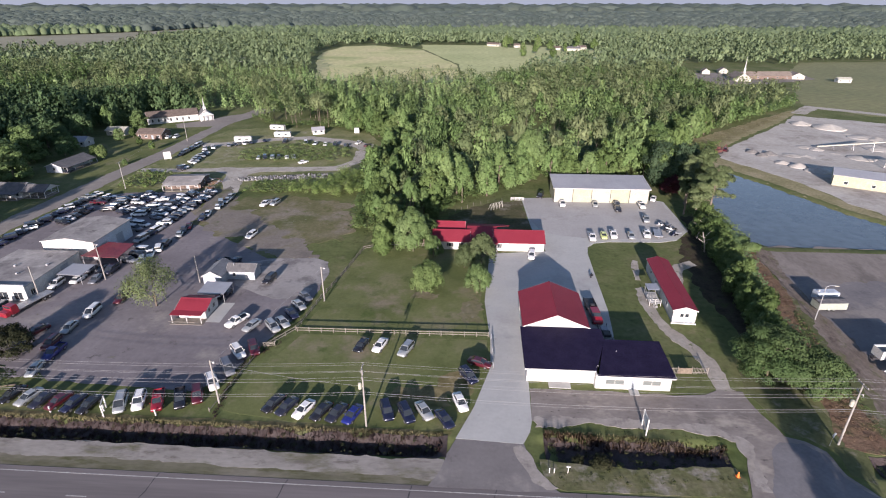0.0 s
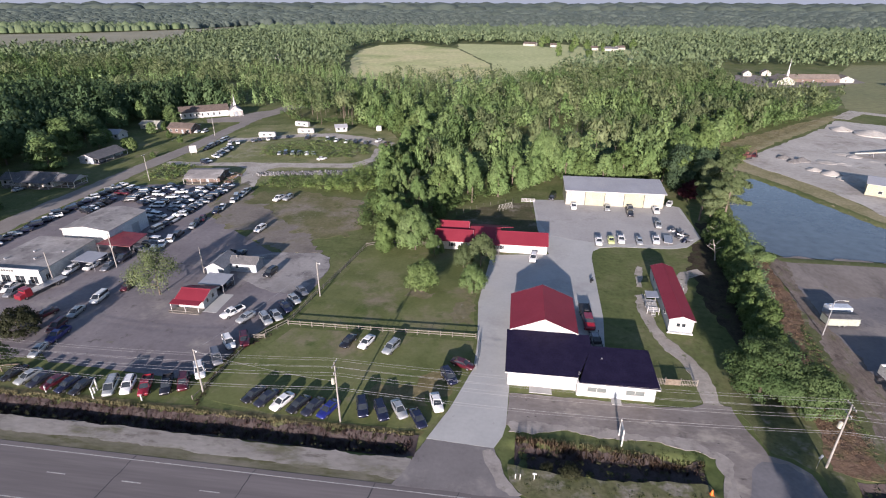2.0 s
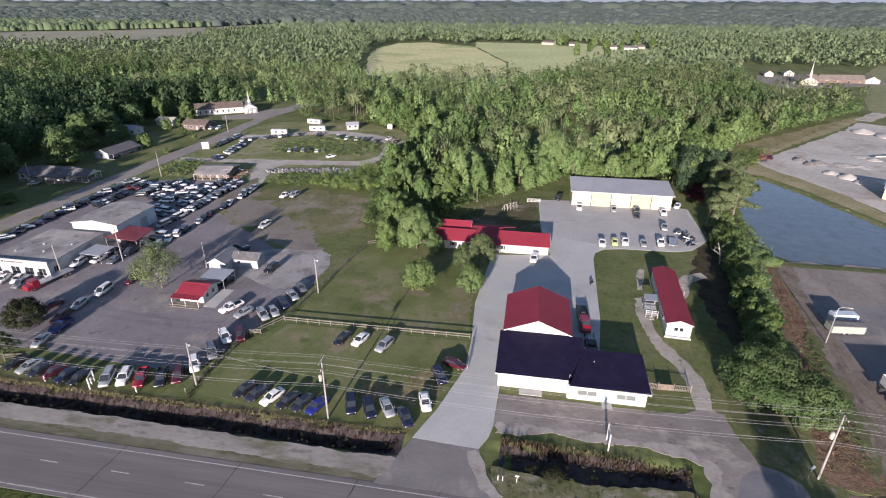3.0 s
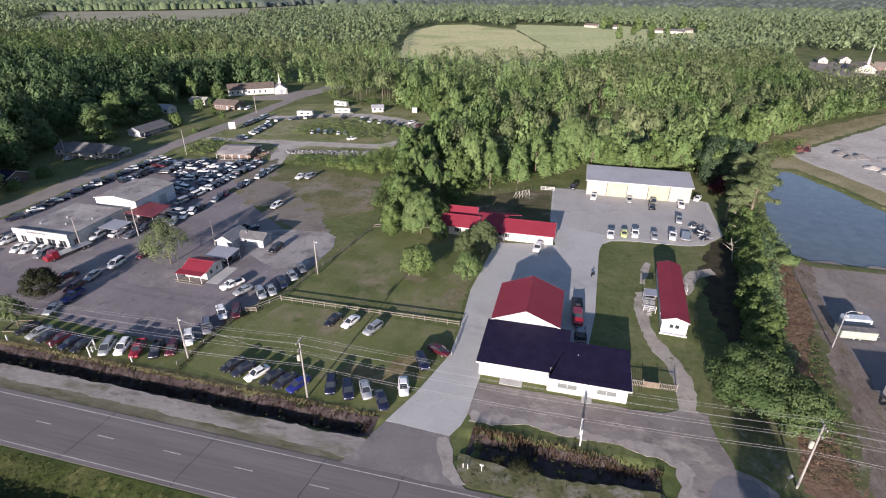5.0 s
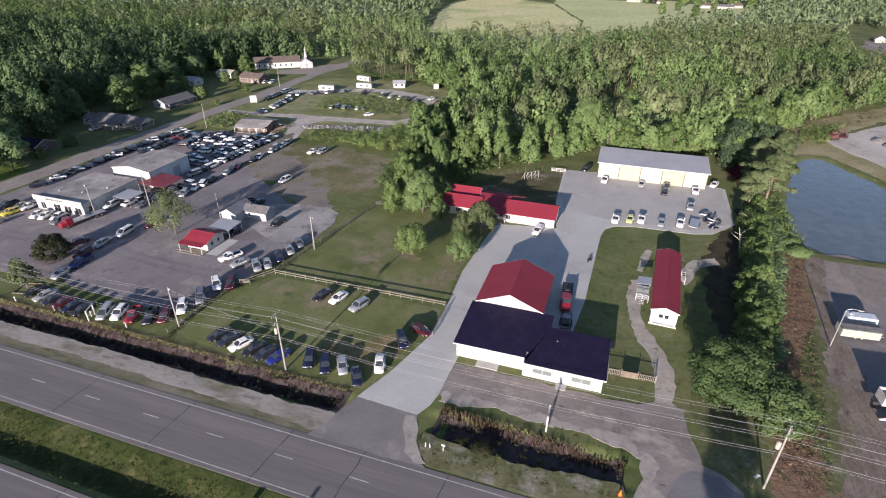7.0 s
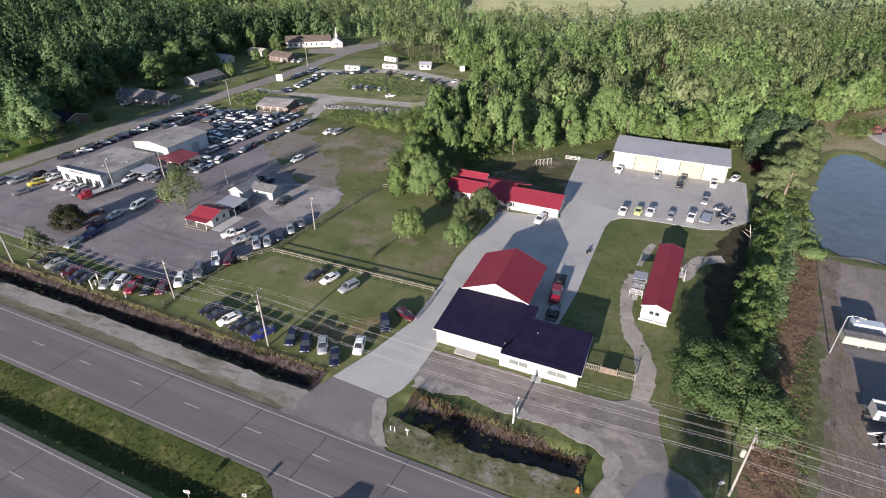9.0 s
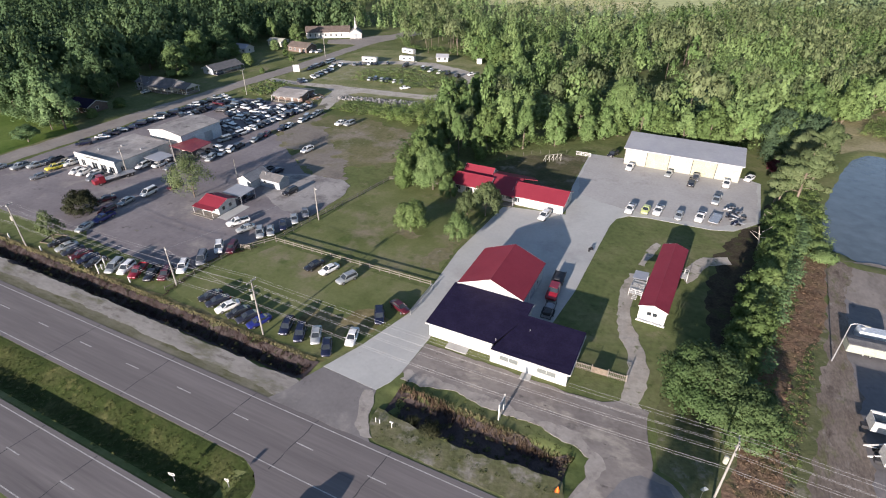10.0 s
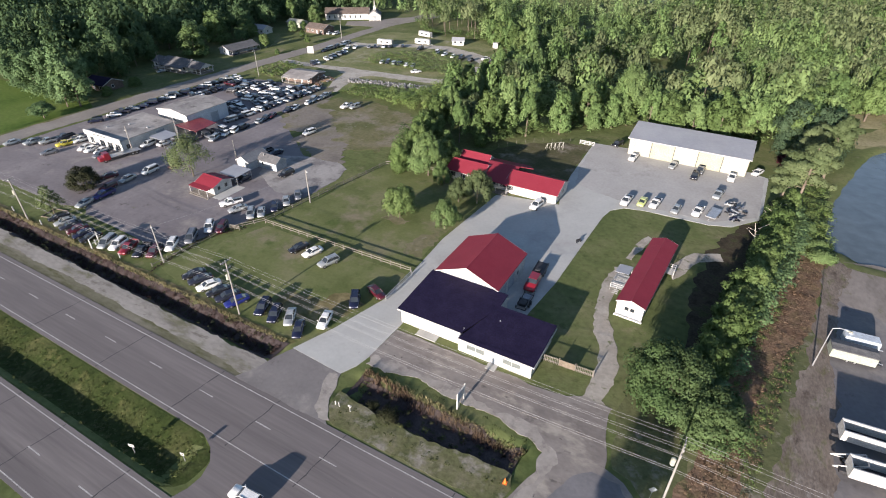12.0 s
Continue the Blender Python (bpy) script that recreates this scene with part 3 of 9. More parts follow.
for i in range(len(arc) - 1):
    bm.faces.new((rows_[0][i], rows_[0][i + 1], rows_[1][i + 1], rows_[1][i]))
tagged(part("backdrop", bm, M_HAZE), "pale blue sky low over the northern horizon", "sky", kind="structure")

# ---- roads and paving ----
patch("road", [(-2200, 44.9), (2200, 44.9), (2200, 55.0), (-2200, 55.0)], 0.05, M_ASPHALT, "grey worn asphalt highway carriageway with pale edge lines", "road")
patch("road_2", [(-2200, 26.6), (2200, 26.6), (2200, 36.1), (-2200, 36.1)], 0.05, M_ASPHALT, "grey asphalt second carriageway beyond the grass median", "road")
patch("road_3", [(3.4, 36.1), (26, 36.1), (25, 38), (24, 40.5), (25, 43), (26, 44.9), (-1, 44.9), (1.8, 43.8), (3.6, 42.2), (4.4, 40), (4.2, 38)], 0.046, M_ASPHALT,
      "asphalt crossover through the grass median", "road")
for y in (45.6, 54.1):
    one_box("road_marking", M_LINE, bpy.data.objects["road"], -1500, 1500, y - 0.075, y + 0.075, 0.05, 0.056)
for y in (27.2, 35.4):
    for x0, x1 in ((-1500, 2.6), (25.5, 1500)) if y > 30 else ((-1500, 1500),):
        one_box("road_marking", M_LINE, bpy.data.objects["road_2"], x0, x1, y - 0.075, y + 0.075, 0.05, 0.056)
dash_bm = bmesh.new()
box(dash_bm, -1.52, 1.52, -0.08, 0.08, 0.05, 0.057)
dash_mesh = part("lane_dash", dash_bm, M_LINE, bpy.data.objects["road"])
dash_mesh.location = (-6.7, 50.2, 0)
for y, x0, road in ((50.2, -6.7, "road"), (31.15, -7.0, "road_2")):
    for k in range(-14, 15):
        if (y, k) != (50.2, 0):
            d = new("lane_dash", dash_mesh.data)
            d.parent = bpy.data.objects[road]
            d.location = (x0 + 12.19 * k, y, 0)
for road, y0, y1, xs in (("road", 45, 54.9, (-47, -27.5, -9.2, 3.2, 16, 34)), ("road_2", 26.8, 36, (-33, -21, -6))):
    for x in xs:
        bm = bmesh.new()
        k = 9
        left = [(x + 1.1 * i / k + 0.25 * noise.noise((x, i * 0.7, 1)), y0 + (y1 - y0) * i / k) for i in range(k + 1)]
        a = [bm.verts.new((p, q, 0.0545)) for p, q in left]
        b = [bm.verts.new((p + 0.16 + 0.12 * noise.noise((p, q, 6)), q, 0.0545)) for p, q in left]
        for i in range(k):
            bm.faces.new((a[i], b[i], b[i + 1], a[i + 1]))
        part("tar_seam", bm, M_TAR, bpy.data.objects[road])

patch("shoulder", [(-138, 56.9), (-60, 57.2), (-8, 56.4), (-4.2, 55.6), (-3.0, 58.6), (-3.6, 60.2), (-10, 60.0), (-60, 60.3), (-138, 60.0)], 0.03, M_SHOULDER, "pale sandy gravel shoulder beside the highway", "shoulder", 0.5, 0.8, 2)
patch("shoulder_2", [(-138, 54.9), (-4.8, 54.9), (-5.0, 57.6), (-30, 58.0), (-138, 58.0)], 0.022, M_THIN, "thin grass and gravel verge at the asphalt's edge", "verge", 0.4, 1.2, 12)
patch("shoulder_3", [(-138, 64.9), (-60, 65.3), (-3, 65.0), (-2.5, 65.9), (-40, 66.5), (-138, 66.4)], 0.02, M_DRY, "strip of dry grass along the ditch", "verge", 0.6, 1.2, 22)
patch("apron", [(-5.6, 54.9), (13.6, 54.9), (11.6, 56.8), (10.1, 60.6), (9.0, 63.9), (-1.9, 64.5), (-3.4, 60), (-4.3, 57)], 0.056, M_APRON, "patched asphalt apron between highway and drive", "driveway", 0.25, 1.0, 3)
patch("driveway", [(-1.9, 64.5), (1.0, 72), (4.1, 83.3), (4.2, 92), (3.2, 108), (4.8, 133.3), (7.2, 134.4), (20.8, 136.6), (19.4, 142), (18, 155), (17, 181),
                   (27, 182), (62, 182), (66.5, 180), (66, 154), (60, 146.5), (55, 144.8), (40, 144.2), (35.5, 143), (33, 140.2), (32.2, 136), (31.8, 125), (31.2, 105),
                   (29.8, 92), (26, 92), (26, 88), (11, 88), (11, 78), (10.7, 69), (10.2, 66.6), (8.9, 63.9)], 0.07, M_CONCRETE,
      "pale smooth concrete driveway widening into a yard", "driveway")
patch("yard", [(21, 150), (33, 146.5), (56, 147), (65, 154.5), (65.8, 180), (27, 181.5), (17.4, 180.5), (18.6, 160)], 0.078, M_YARD, "grey gravelled yard before the long warehouse", "yard", 0.7, 2, 4)
patch("forecourt", [(10.9, 69.3), (11.1, 77.3), (23.2, 77.5), (36.8, 77.2), (42.4, 77.6), (45.2, 79.2), (49.2, 78.8), (50.0, 73), (51.2, 68.2), (54.0, 67.3), (56.0, 65.2), (56.4, 60.6), (58.6, 57.2), (61.5, 55.0), (40.2, 55.0),
                    (41.6, 58.5), (43.2, 63), (43.3, 66.5), (40, 68.6), (30, 68.9), (20, 69.4)], 0.05, M_OLD, "old cracked asphalt forecourt with pale worn patches", "forecourt", 0.35, 1.2, 5)
patch("path", [(44.5, 78.7), (45.2, 84), (44.2, 90.5), (41.5, 95.5), (40.4, 101), (39.8, 108), (40, 116.5), (42.2, 117.6), (43.2, 113), (42.4, 104), (43.6, 98.5), (46.4, 93.5), (48.2, 87), (48.2, 78.6)],
      0.04, M_TRACK, "sandy gravel track through the grass", "path", 0.9, 1.0, 6)
patch("path_2", [(41.2, 121), (42.2, 127), (43.6, 132.2), (44.6, 131.8), (43.4, 126), (42.6, 120.6)], 0.035, M_TRACK, "broken sandy track beside a mobile home", "path", 0.5, 0.9, 7)
patch("path_3", [(51.5, 118), (55.5, 127), (60, 130), (59, 133), (54, 130.5), (50.8, 124)], 0.035, M_TRACK, "bare dirt path behind a mobile home", "path", 0.6, 0.9, 8)
patch("lawn", [(-36, 94.3), (3.4, 94.3), (2.4, 108), (3.6, 133), (-10, 136.5), (-27, 137), (-33, 128), (-31.6, 120), (-34.5, 106)], 0.02, M_LAWN, "mown green lawn with brown worn patches", "lawn", 0.4, 2, 9)
patch("lawn_2", [(-2.2, 66.3), (0.4, 72), (3.4, 83.5), (3.6, 92.3), (-35.5, 92.2), (-38.5, 84), (-42.5, 68.5), (-30, 66.6)], 0.02, M_LAWN, "worn grass field used as a car lot", "lawn", 0.3, 2, 10)
patch("dirt_patch", [(-1.5, 99), (2.4, 99), (2.2, 108), (1.2, 110.5), (-1.2, 107), (-2.6, 102)], 0.03, M_SCUFF, "bare brown dirt beside the drive", "dirt", 1.8, 0.7, 11)
patch("dirt_patch_2", [(-14.5, 109), (-9, 108), (-7.5, 110.5), (-12, 112)], 0.03, M_SCUFF, "bare soil round a tree's foot", "dirt", 1.3, 0.7, 13)
patch("dirt_patch_3", [(-3, 74), (0.2, 75), (1.8, 80), (-1.5, 82), (-5.5, 80), (-6.5, 76)], 0.03, M_DRY, "dry worn grass beside the drive", "dirt", 0.9, 1, 14)
patch("dirt_patch_4", [(-14, 71), (-3, 72), (-4, 76), (-13, 77)], 0.028, M_DRY, "dry worn grass between parked cars", "dirt", 0.9, 1, 15)

patch("sand_edge_2", [(13.2, 55.6), (12.2, 56.6), (10.6, 59.0), (9.6, 62.2), (8.6, 63.4), (7.4, 63.2), (8.4, 60.0), (9.6, 56.8), (11.6, 55.4)], 0.060, M_SANDEDGE, "scatter of pale sand at the asphalt's edge", "gravel", 0.7, 0.6, 46)
# cool tone put in for the bluish shade lying on this asphalt
patch("road_mouth", [(43.6, 55.2), (45.6, 60), (47.6, 65.0), (49.8, 66.8), (53.6, 66.8), (55.4, 64.8), (55.9, 60.4), (58.2, 57.0), (60.6, 55.2)], 0.055, M_SHADEASPH, "newer dark asphalt where the access road meets the highway", "road", 0.5, 1.0, 37)
patch("dirt_yard", [(-10.5, 150), (9, 151), (19.5, 147), (17.6, 158), (16.6, 178), (9.5, 177), (0, 171.5), (-8, 162)], 0.025, M_BACKYARD, "trodden bare yard behind the ranch house", "yard", 1.0, 1.5, 33)
patch("island_verge", [(13.5, 55.6), (39.6, 55.4), (41.3, 59.0), (40.5, 61.0), (30, 60.2), (18, 60.0), (11.4, 61.0), (11.6, 57.6)], 0.03, M_ISLAND, "thin dry grass with pale soil beside the highway", "verge", 0.7, 1.0, 34)
patch("sand_edge", [(11.2, 67.6), (20, 69.0), (30, 68.5), (39.5, 68.2), (43, 66.4), (43.6, 62.0), (42.0, 57.0), (43.2, 57), (44.8, 62.5), (44.4, 67.2), (40.5, 69.8), (30, 70.0), (20, 70.6), (11.2, 70.2)], 0.058, M_SANDEDGE,
      "band of pale sand along the forecourt's edge", "gravel", 1.2, 0.7, 35)

# ---- the car yard to the west ----
patch("car_lot", [(-81.5, 76.5), (-78, 74.2), (-50, 73), (-45.5, 76), (-43.2, 86), (-39.6, 97), (-37.4, 107), (-37, 119), (-39, 125.5), (-43, 127.5), (-56, 127.5), (-65, 134),
                  (-76, 142), (-88, 151), (-94, 167), (-100, 181.5), (-128, 178), (-140.5, 170), (-140.5, 90), (-139, 74), (-88, 73.5), (-84, 75.5)], 0.04, M_LOT,
      "broad grey asphalt car lot with faded patches", "car lot", 0.5, 2, 16)
patch("dirt_lot", [(-95, 166), (-88, 150), (-74, 142), (-62, 134), (-52, 136), (-38, 141), (-37, 150), (-44, 172), (-60, 177), (-73, 178)], 0.042, M_SCUFF, "bare brown dirt lot with grass creeping in", "dirt lot", 4.5, 1.2, 17)
patch("lot_margin", [(-101, 183), (-95, 170), (-91, 158), (-82, 147), (-70, 139), (-60, 131), (-47, 126.5), (-42, 130), (-50, 138), (-58, 148), (-70, 157), (-80, 166), (-88, 178), (-92, 186)], 0.052, M_MARGIN, "dusty margin between asphalt and worn grass", "dirt", 4.0, 1.0, 41)
patch("lot_strip", [(-66, 122), (-58, 112), (-47, 106), (-40.5, 106), (-38.0, 112), (-37.0, 120), (-38.6, 126.5), (-44, 128.6), (-56, 127)], 0.055, M_LOTPALE, "pale faded end of the asphalt car lot", "gravel", 0.6, 1.0, 18)
patch("side_road", [(-151, 55), (-142.6, 55), (-142.2, 140), (-141.6, 190), (-139, 230), (-141, 300), (-128, 345), (-143, 348), (-148, 306), (-147.6, 245), (-149.4, 200), (-151.2, 150)], 0.045, M_SIDE,
      "pale straight side road past the car yard", "road", 0.9, 2, 19)
patch("church_lot", [(-148, 292), (-166, 287), (-172, 296), (-160, 306), (-152, 322), (-143, 330), (-140, 300)], 0.05, M_SIDE, "pale worn parking before a white church", "parking", 0.5, 3, 20)
patch("back_meadow", [(-138.5, 184), (-118, 183), (-100, 184), (-70, 184), (-46, 184), (-42, 206), (-42, 250), (-56, 278), (-78, 288), (-112, 291), (-134, 284), (-139, 262), (-139.5, 230)], 0.014, M_BACKMEADOW, "sunlit rough grass behind the car yard", "grass", 0.9, 2.5, 41)
patch("cottage_lawn", [(-153, 176), (-153, 232), (-153, 268), (-160, 280), (-176, 262), (-182, 250), (-164, 222), (-158, 196)], 0.014, M_LAWN, "mown grass before the cottages", "lawn", 0.9, 2.5, 42)
patch("back_lane", [(-139, 252), (-126, 255), (-100, 268), (-84, 271), (-62, 263), (-49, 255), (-50, 246), (-54, 243), (-57, 249), (-70, 257), (-86, 263.5), (-101, 260), (-122, 248.5), (-139, 246)], 0.04, M_GRAVEL,
      "pale gravel lane past parked trailers", "lane", 0.8, 2.5, 21)
patch("back_lane_2", [(-139.5, 203.5), (-120, 205), (-108, 206.5), (-101, 203.5), (-97, 190), (-92, 181), (-87, 181), (-90, 192), (-92, 203), (-88, 207), (-70, 209), (-55, 211.5), (-49, 226), (-51, 243), (-56, 243), (-54, 227), (-60, 216.5), (-90, 213.5), (-106, 212), (-120, 209.5), (-139.5, 209)], 0.035, M_GRAVEL,
      "dirt lane winding behind the car yard", "lane", 0.8, 2.5, 22)

# ---- the east side ----
patch("pond", ragged(POND, 2.5, 0.7, 4), -0.22, M_WATER, "still blue-grey pond with muddy banks", "pond")
patch("lush_grass", [(50.4, 77.6), (51.0, 73), (52.2, 68.8), (54.6, 67.9), (57.0, 65.6), (57.4, 61), (60.4, 59), (61.8, 66), (61.0, 74), (60.5, 84), (57, 90), (51, 86)], 0.03, M_VERGE, "rough dark grass round the roadside pole", "grass", 0.8, 1.2, 40)
patch("brush_strip", [(59.6, 66), (68.4, 65), (68.8, 73.6), (70, 79), (72.2, 90), (74, 101.4), (76, 112), (77.4, 124), (78.2, 136.5), (80.4, 142), (74.5, 141), (70.3, 124), (67.0, 108.8), (64.5, 97.9), (63.0, 84), (60.8, 72)], 0.04, M_BRUSH, "strip of reddish brown brush beside a lot", "brush", 0.9, 1.2, 23)
# litter coloured extra dark, taking in the spreading tree's shade on this ground
patch("leaf_litter", [(58.4, 91), (56.8, 106), (55.6, 118), (56.2, 130), (59.6, 141), (64.5, 152), (68, 166), (73, 166), (70, 140), (65.5, 118), (63.2, 100), (62.4, 90)], 0.034, M_LITTERSHADE, "dark leaf litter beneath a hedgerow", "leaf litter", 1.6, 1.2, 45)
patch("green_verge", [(67.4, 66), (70.6, 75), (73.0, 89), (74.6, 101), (76.4, 114), (73.4, 108), (70.6, 100), (68.6, 91), (67.4, 82)], 0.06, M_VERGE, "strip of weedy green grass in brown brush", "verge", 1.2, 0.9, 38)
patch("east_lot", [(75.5, 60), (76.5, 82), (77.4, 100), (79.0, 119), (81.4, 141.8), (90, 142.6), (118, 142.6), (132, 139.5), (146, 134), (220, 130), (220, 60)], 0.045, M_TRUCKLOT, "dark grey truck lot with pale dusty areas", "truck lot", 0.7, 2.5, 24)
patch("east_verge", [(68.4, 58), (69.0, 73.6), (70.2, 79), (72.4, 90), (74.2, 101.4), (76.2, 112), (77.6, 124), (78.4, 136.5), (80.6, 142.3), (84.5, 141.8), (80.9, 128), (79.6, 114), (79.3, 101.6), (78.6, 84), (78.2, 58)], 0.055, M_TRACKED, "trodden dirt verge with tyre tracks", "verge", 0.9, 0.9, 25)
patch("dust_patch", [(79.6, 142.8), (80.6, 128), (84.0, 125), (90, 122), (110, 126), (124, 136), (120, 143.2), (100, 143.8), (86, 143.4)], 0.052, M_DUST, "pale dusty dirt at the truck lot's end", "dirt", 2.2, 1.6, 39)
patch("quarry", [(118.5, 223), (112, 235), (109, 247), (121, 259), (144, 284), (178, 320), (196, 344), (236, 322), (320, 305), (360, 260), (330, 150), (240, 132), (160, 146), (137, 166), (130.5, 182), (128.5, 196), (125, 209)], 0.06, M_QUARRY,
      "pale sand and gravel works yard", "quarry", 2.0, 4, 26)
patch("straw_bank", [(84, 238), (88, 256), (109, 274), (140, 303), (172, 333), (206, 364), (200, 350), (178, 324), (144, 288), (121, 262), (116, 232), (108, 236), (98, 242)], 0.045, M_STRAWGRASS, "straw-coloured grass between woods and quarry", "bank", 1.6, 2, 43)
patch("quarry_bank", [(109, 243), (112, 235), (118.5, 223), (125, 209), (128.5, 196), (130.5, 182), (137, 166), (132, 162), (124, 175.5), (120.2, 186.5), (116.6, 195.5), (112.6, 206), (108.5, 214.5), (104.5, 223), (97, 223.5), (91.5, 218), (87, 219), (90, 230), (97, 241)], 0.05, M_STRAWGRASS,
      "dry grassy bank of the pond", "bank", 0.8, 2, 27)
patch("church_yard", [(205, 480), (250, 486), (306, 520), (312, 548), (262, 566), (214, 560), (200, 520)], 0.07, M_DUST, "bare tan yard round a church", "yard", 2, 6, 44)
patch("east_pasture", [(222, 386), (240, 345), (330, 312), (420, 300), (700, 420), (640, 640), (560, 690), (372, 668), (300, 560), (276, 502)], 0.05, M_PASTURE, "wide green pasture behind the gravel works", "pasture", 3, 10, 28)
patch("village_green", [(48, 640), (98, 602), (150, 700), (182, 806), (172, 855), (112, 862), (76, 930), (66, 925)], 0.05, M_CROPGREEN, "pale meadows round distant farmhouses", "meadow", 3, 12, 36)
patch("farm_track", [(198, 352), (222, 380), (262, 348), (420, 300), (420, 294), (258, 340), (224, 368), (205, 348)], 0.06, M_GRAVEL, "pale farm track along the pasture", "track", 0.8, 4, 29)
patch("crop_field", [(-146, 492), (-60, 464), (-14, 474), (-22, 620), (-52, 720), (-82, 826), (-165, 898), (-207, 872), (-214, 780), (-199, 690)], 0.06, M_CROP, "golden crop field framed by woods", "field", 4, 12, 30)
patch("crop_field_3", [(-8, 474), (42, 502), (62, 700), (64, 850), (20, 908), (-90, 918), (-79, 828), (-48, 722), (-20, 622)], 0.06, M_CROPGREEN, "greener crop field beside the village", "field", 3, 10, 42)
patch("crop_field_2", [(-520, 775), (-565, 720), (-625, 690), (-800, 660), (-1105, 1000), (-905, 1100), (-810, 1230), (-705, 1480), (-455, 1480), (-455, 1340), (-572, 1180), (-590, 960)], 0.06, M_PLOUGH, "large pale stubble field far off", "field", 5, 20, 31)
patch("west_field", [(-152.5, 56), (-152.5, 122), (-168, 128), (-230, 122), (-400, 140), (-400, 56)], 0.02, M_MEADOW, "bright green meadow beside the side road", "meadow", 0.5, 4, 32)
med = strip_on_ground("median", -400, 3.6, 36.3, 44.7, 0.02, M_MEDIAN, "lush green grass median between carriageways", "median", 1.2, 0.0)
for v in med.data.vertices:  # the rounded nose
    reach = 3.8 - 3.6 * abs((v.co.y - 40.3) / 4.2) ** 3.0
    v.co.x = min(v.co.x, reach)


# ---- buildings ----
def wall(parent, a, b, z0, z1, mat, openings=(), thick=0.18, label="", pane_mat=None, trim=None, sill=False):
    """A straight wall from a to b with openings (s0, s1, z0, z1, kind) cut through it, each filled with a window or a door."""
    a, b = Vector((*a, 0)), Vector((*b, 0))
    run = (b - a).length
    d = (b - a) / run
    out = Vector((d.y, -d.x, 0))
    m = Matrix((( d.x, -out.x, 0, a.x), (d.y, -out.y, 0, a.y), (0, 0, 1, 0), (0, 0, 0, 1)))  # x along the wall, y inwards
    bm = bmesh.new()
    ss = sorted({0.0, run, *(v for q in openings for v in q[:2])})
    zs = sorted({z0, z1, *(max(z0, q[2]) for q in openings), *(min(z1, q[3]) for q in openings)})
    verts = {}

    def corner(i, k, y):
        if (i, k, y) not in verts:
            verts[i, k, y] = bm.verts.new(m @ Vector((ss[i], y, zs[k])))
        return verts[i, k, y]

    def solid(i, k):
        if not (0 <= i < len(ss) - 1 and 0 <= k < len(zs) - 1):
            return False
        c, z = (ss[i] + ss[i + 1]) / 2, (zs[k] + zs[k + 1]) / 2
        return not any(q[0] < c < q[1] and q[2] < z < q[3] for q in openings)

    for i in range(len(ss) - 1):
        for k in range(len(zs) - 1):
            if solid(i, k):
                for y in (0, thick):
                    bm.faces.new((corner(i, k, y), corner(i + 1, k, y), corner(i + 1, k + 1, y), corner(i, k + 1, y)))
                for di, dk, p, q in ((-1, 0, (i, k), (i, k + 1)), (1, 0, (i + 1, k), (i + 1, k + 1)), (0, -1, (i, k), (i + 1, k)), (0, 1, (i, k + 1), (i + 1, k + 1))):
                    if not solid(i + di, k + dk):
                        bm.faces.new((corner(*p, 0), corner(*q, 0), corner(*q, thick), corner(*p, thick)))
    w = part("wall", bm, mat, parent, label)
    for s0, s1, w0, w1, kind in openings:
        if kind == "window":
            fb = bmesh.new()
            t = 0.09
            for q in ((s0 - t, s0 + 0.04, w0 - t, w1 + t), (s1 - 0.04, s1 + t, w0 - t, w1 + t), (s0 + 0.04, s1 - 0.04, w0 - t, w0 + 0.04), (s0 + 0.04, s1 - 0.04, w1 - 0.04, w1 + t)):
                box(fb, q[0], q[1], -0.05, 0.05, q[2], q[3], m)
            if s1 - s0 > 1.4:
                box(fb, (s0 + s1) / 2 - 0.04, (s0 + s1) / 2 + 0.04, -0.03, 0.05, w0 + 0.04, w1 - 0.04, m)
            f = part("window", fb, trim or M_WHITE, parent)
            pb = bmesh.new()
            box(pb, s0 + 0.04, s1 - 0.04, 0.06, 0.09, w0 + 0.04, w1 - 0.04, m)
            part("pane", pb, pane_mat or M_GLASS, f, "dark reflecting glass")
        elif kind == "shuttered":
            fb = bmesh.new()
            box(fb, s0 - 0.06, s1 + 0.06, -0.04, 0.05, w0 - 0.08, w0, m)
            box(fb, s0 - 0.06, s1 + 0.06, -0.04, 0.05, w1, w1 + 0.08, m)
            f = part("window", fb, M_WHITE, parent)
            pb = bmesh.new()
            box(pb, s0, s1, 0.06, 0.09, w0, w1, m)
            part("pane", pb, M_GLASS, f, "dark reflecting glass")
            for u in (s0 - 0.5, s1 + 0.08):
                sb = bmesh.new()
                box(sb, u, u + 0.42, -0.05, 0.02, w0, w1, m)
                part("shutter", sb, M_DARK, f, "dark louvred shutter")
        else:
            db = bmesh.new()
            box(db, s0, s1, 0.04, 0.10, w0, w1, m)
            part("door", db, trim or M_GREYWALL, parent)
    return w


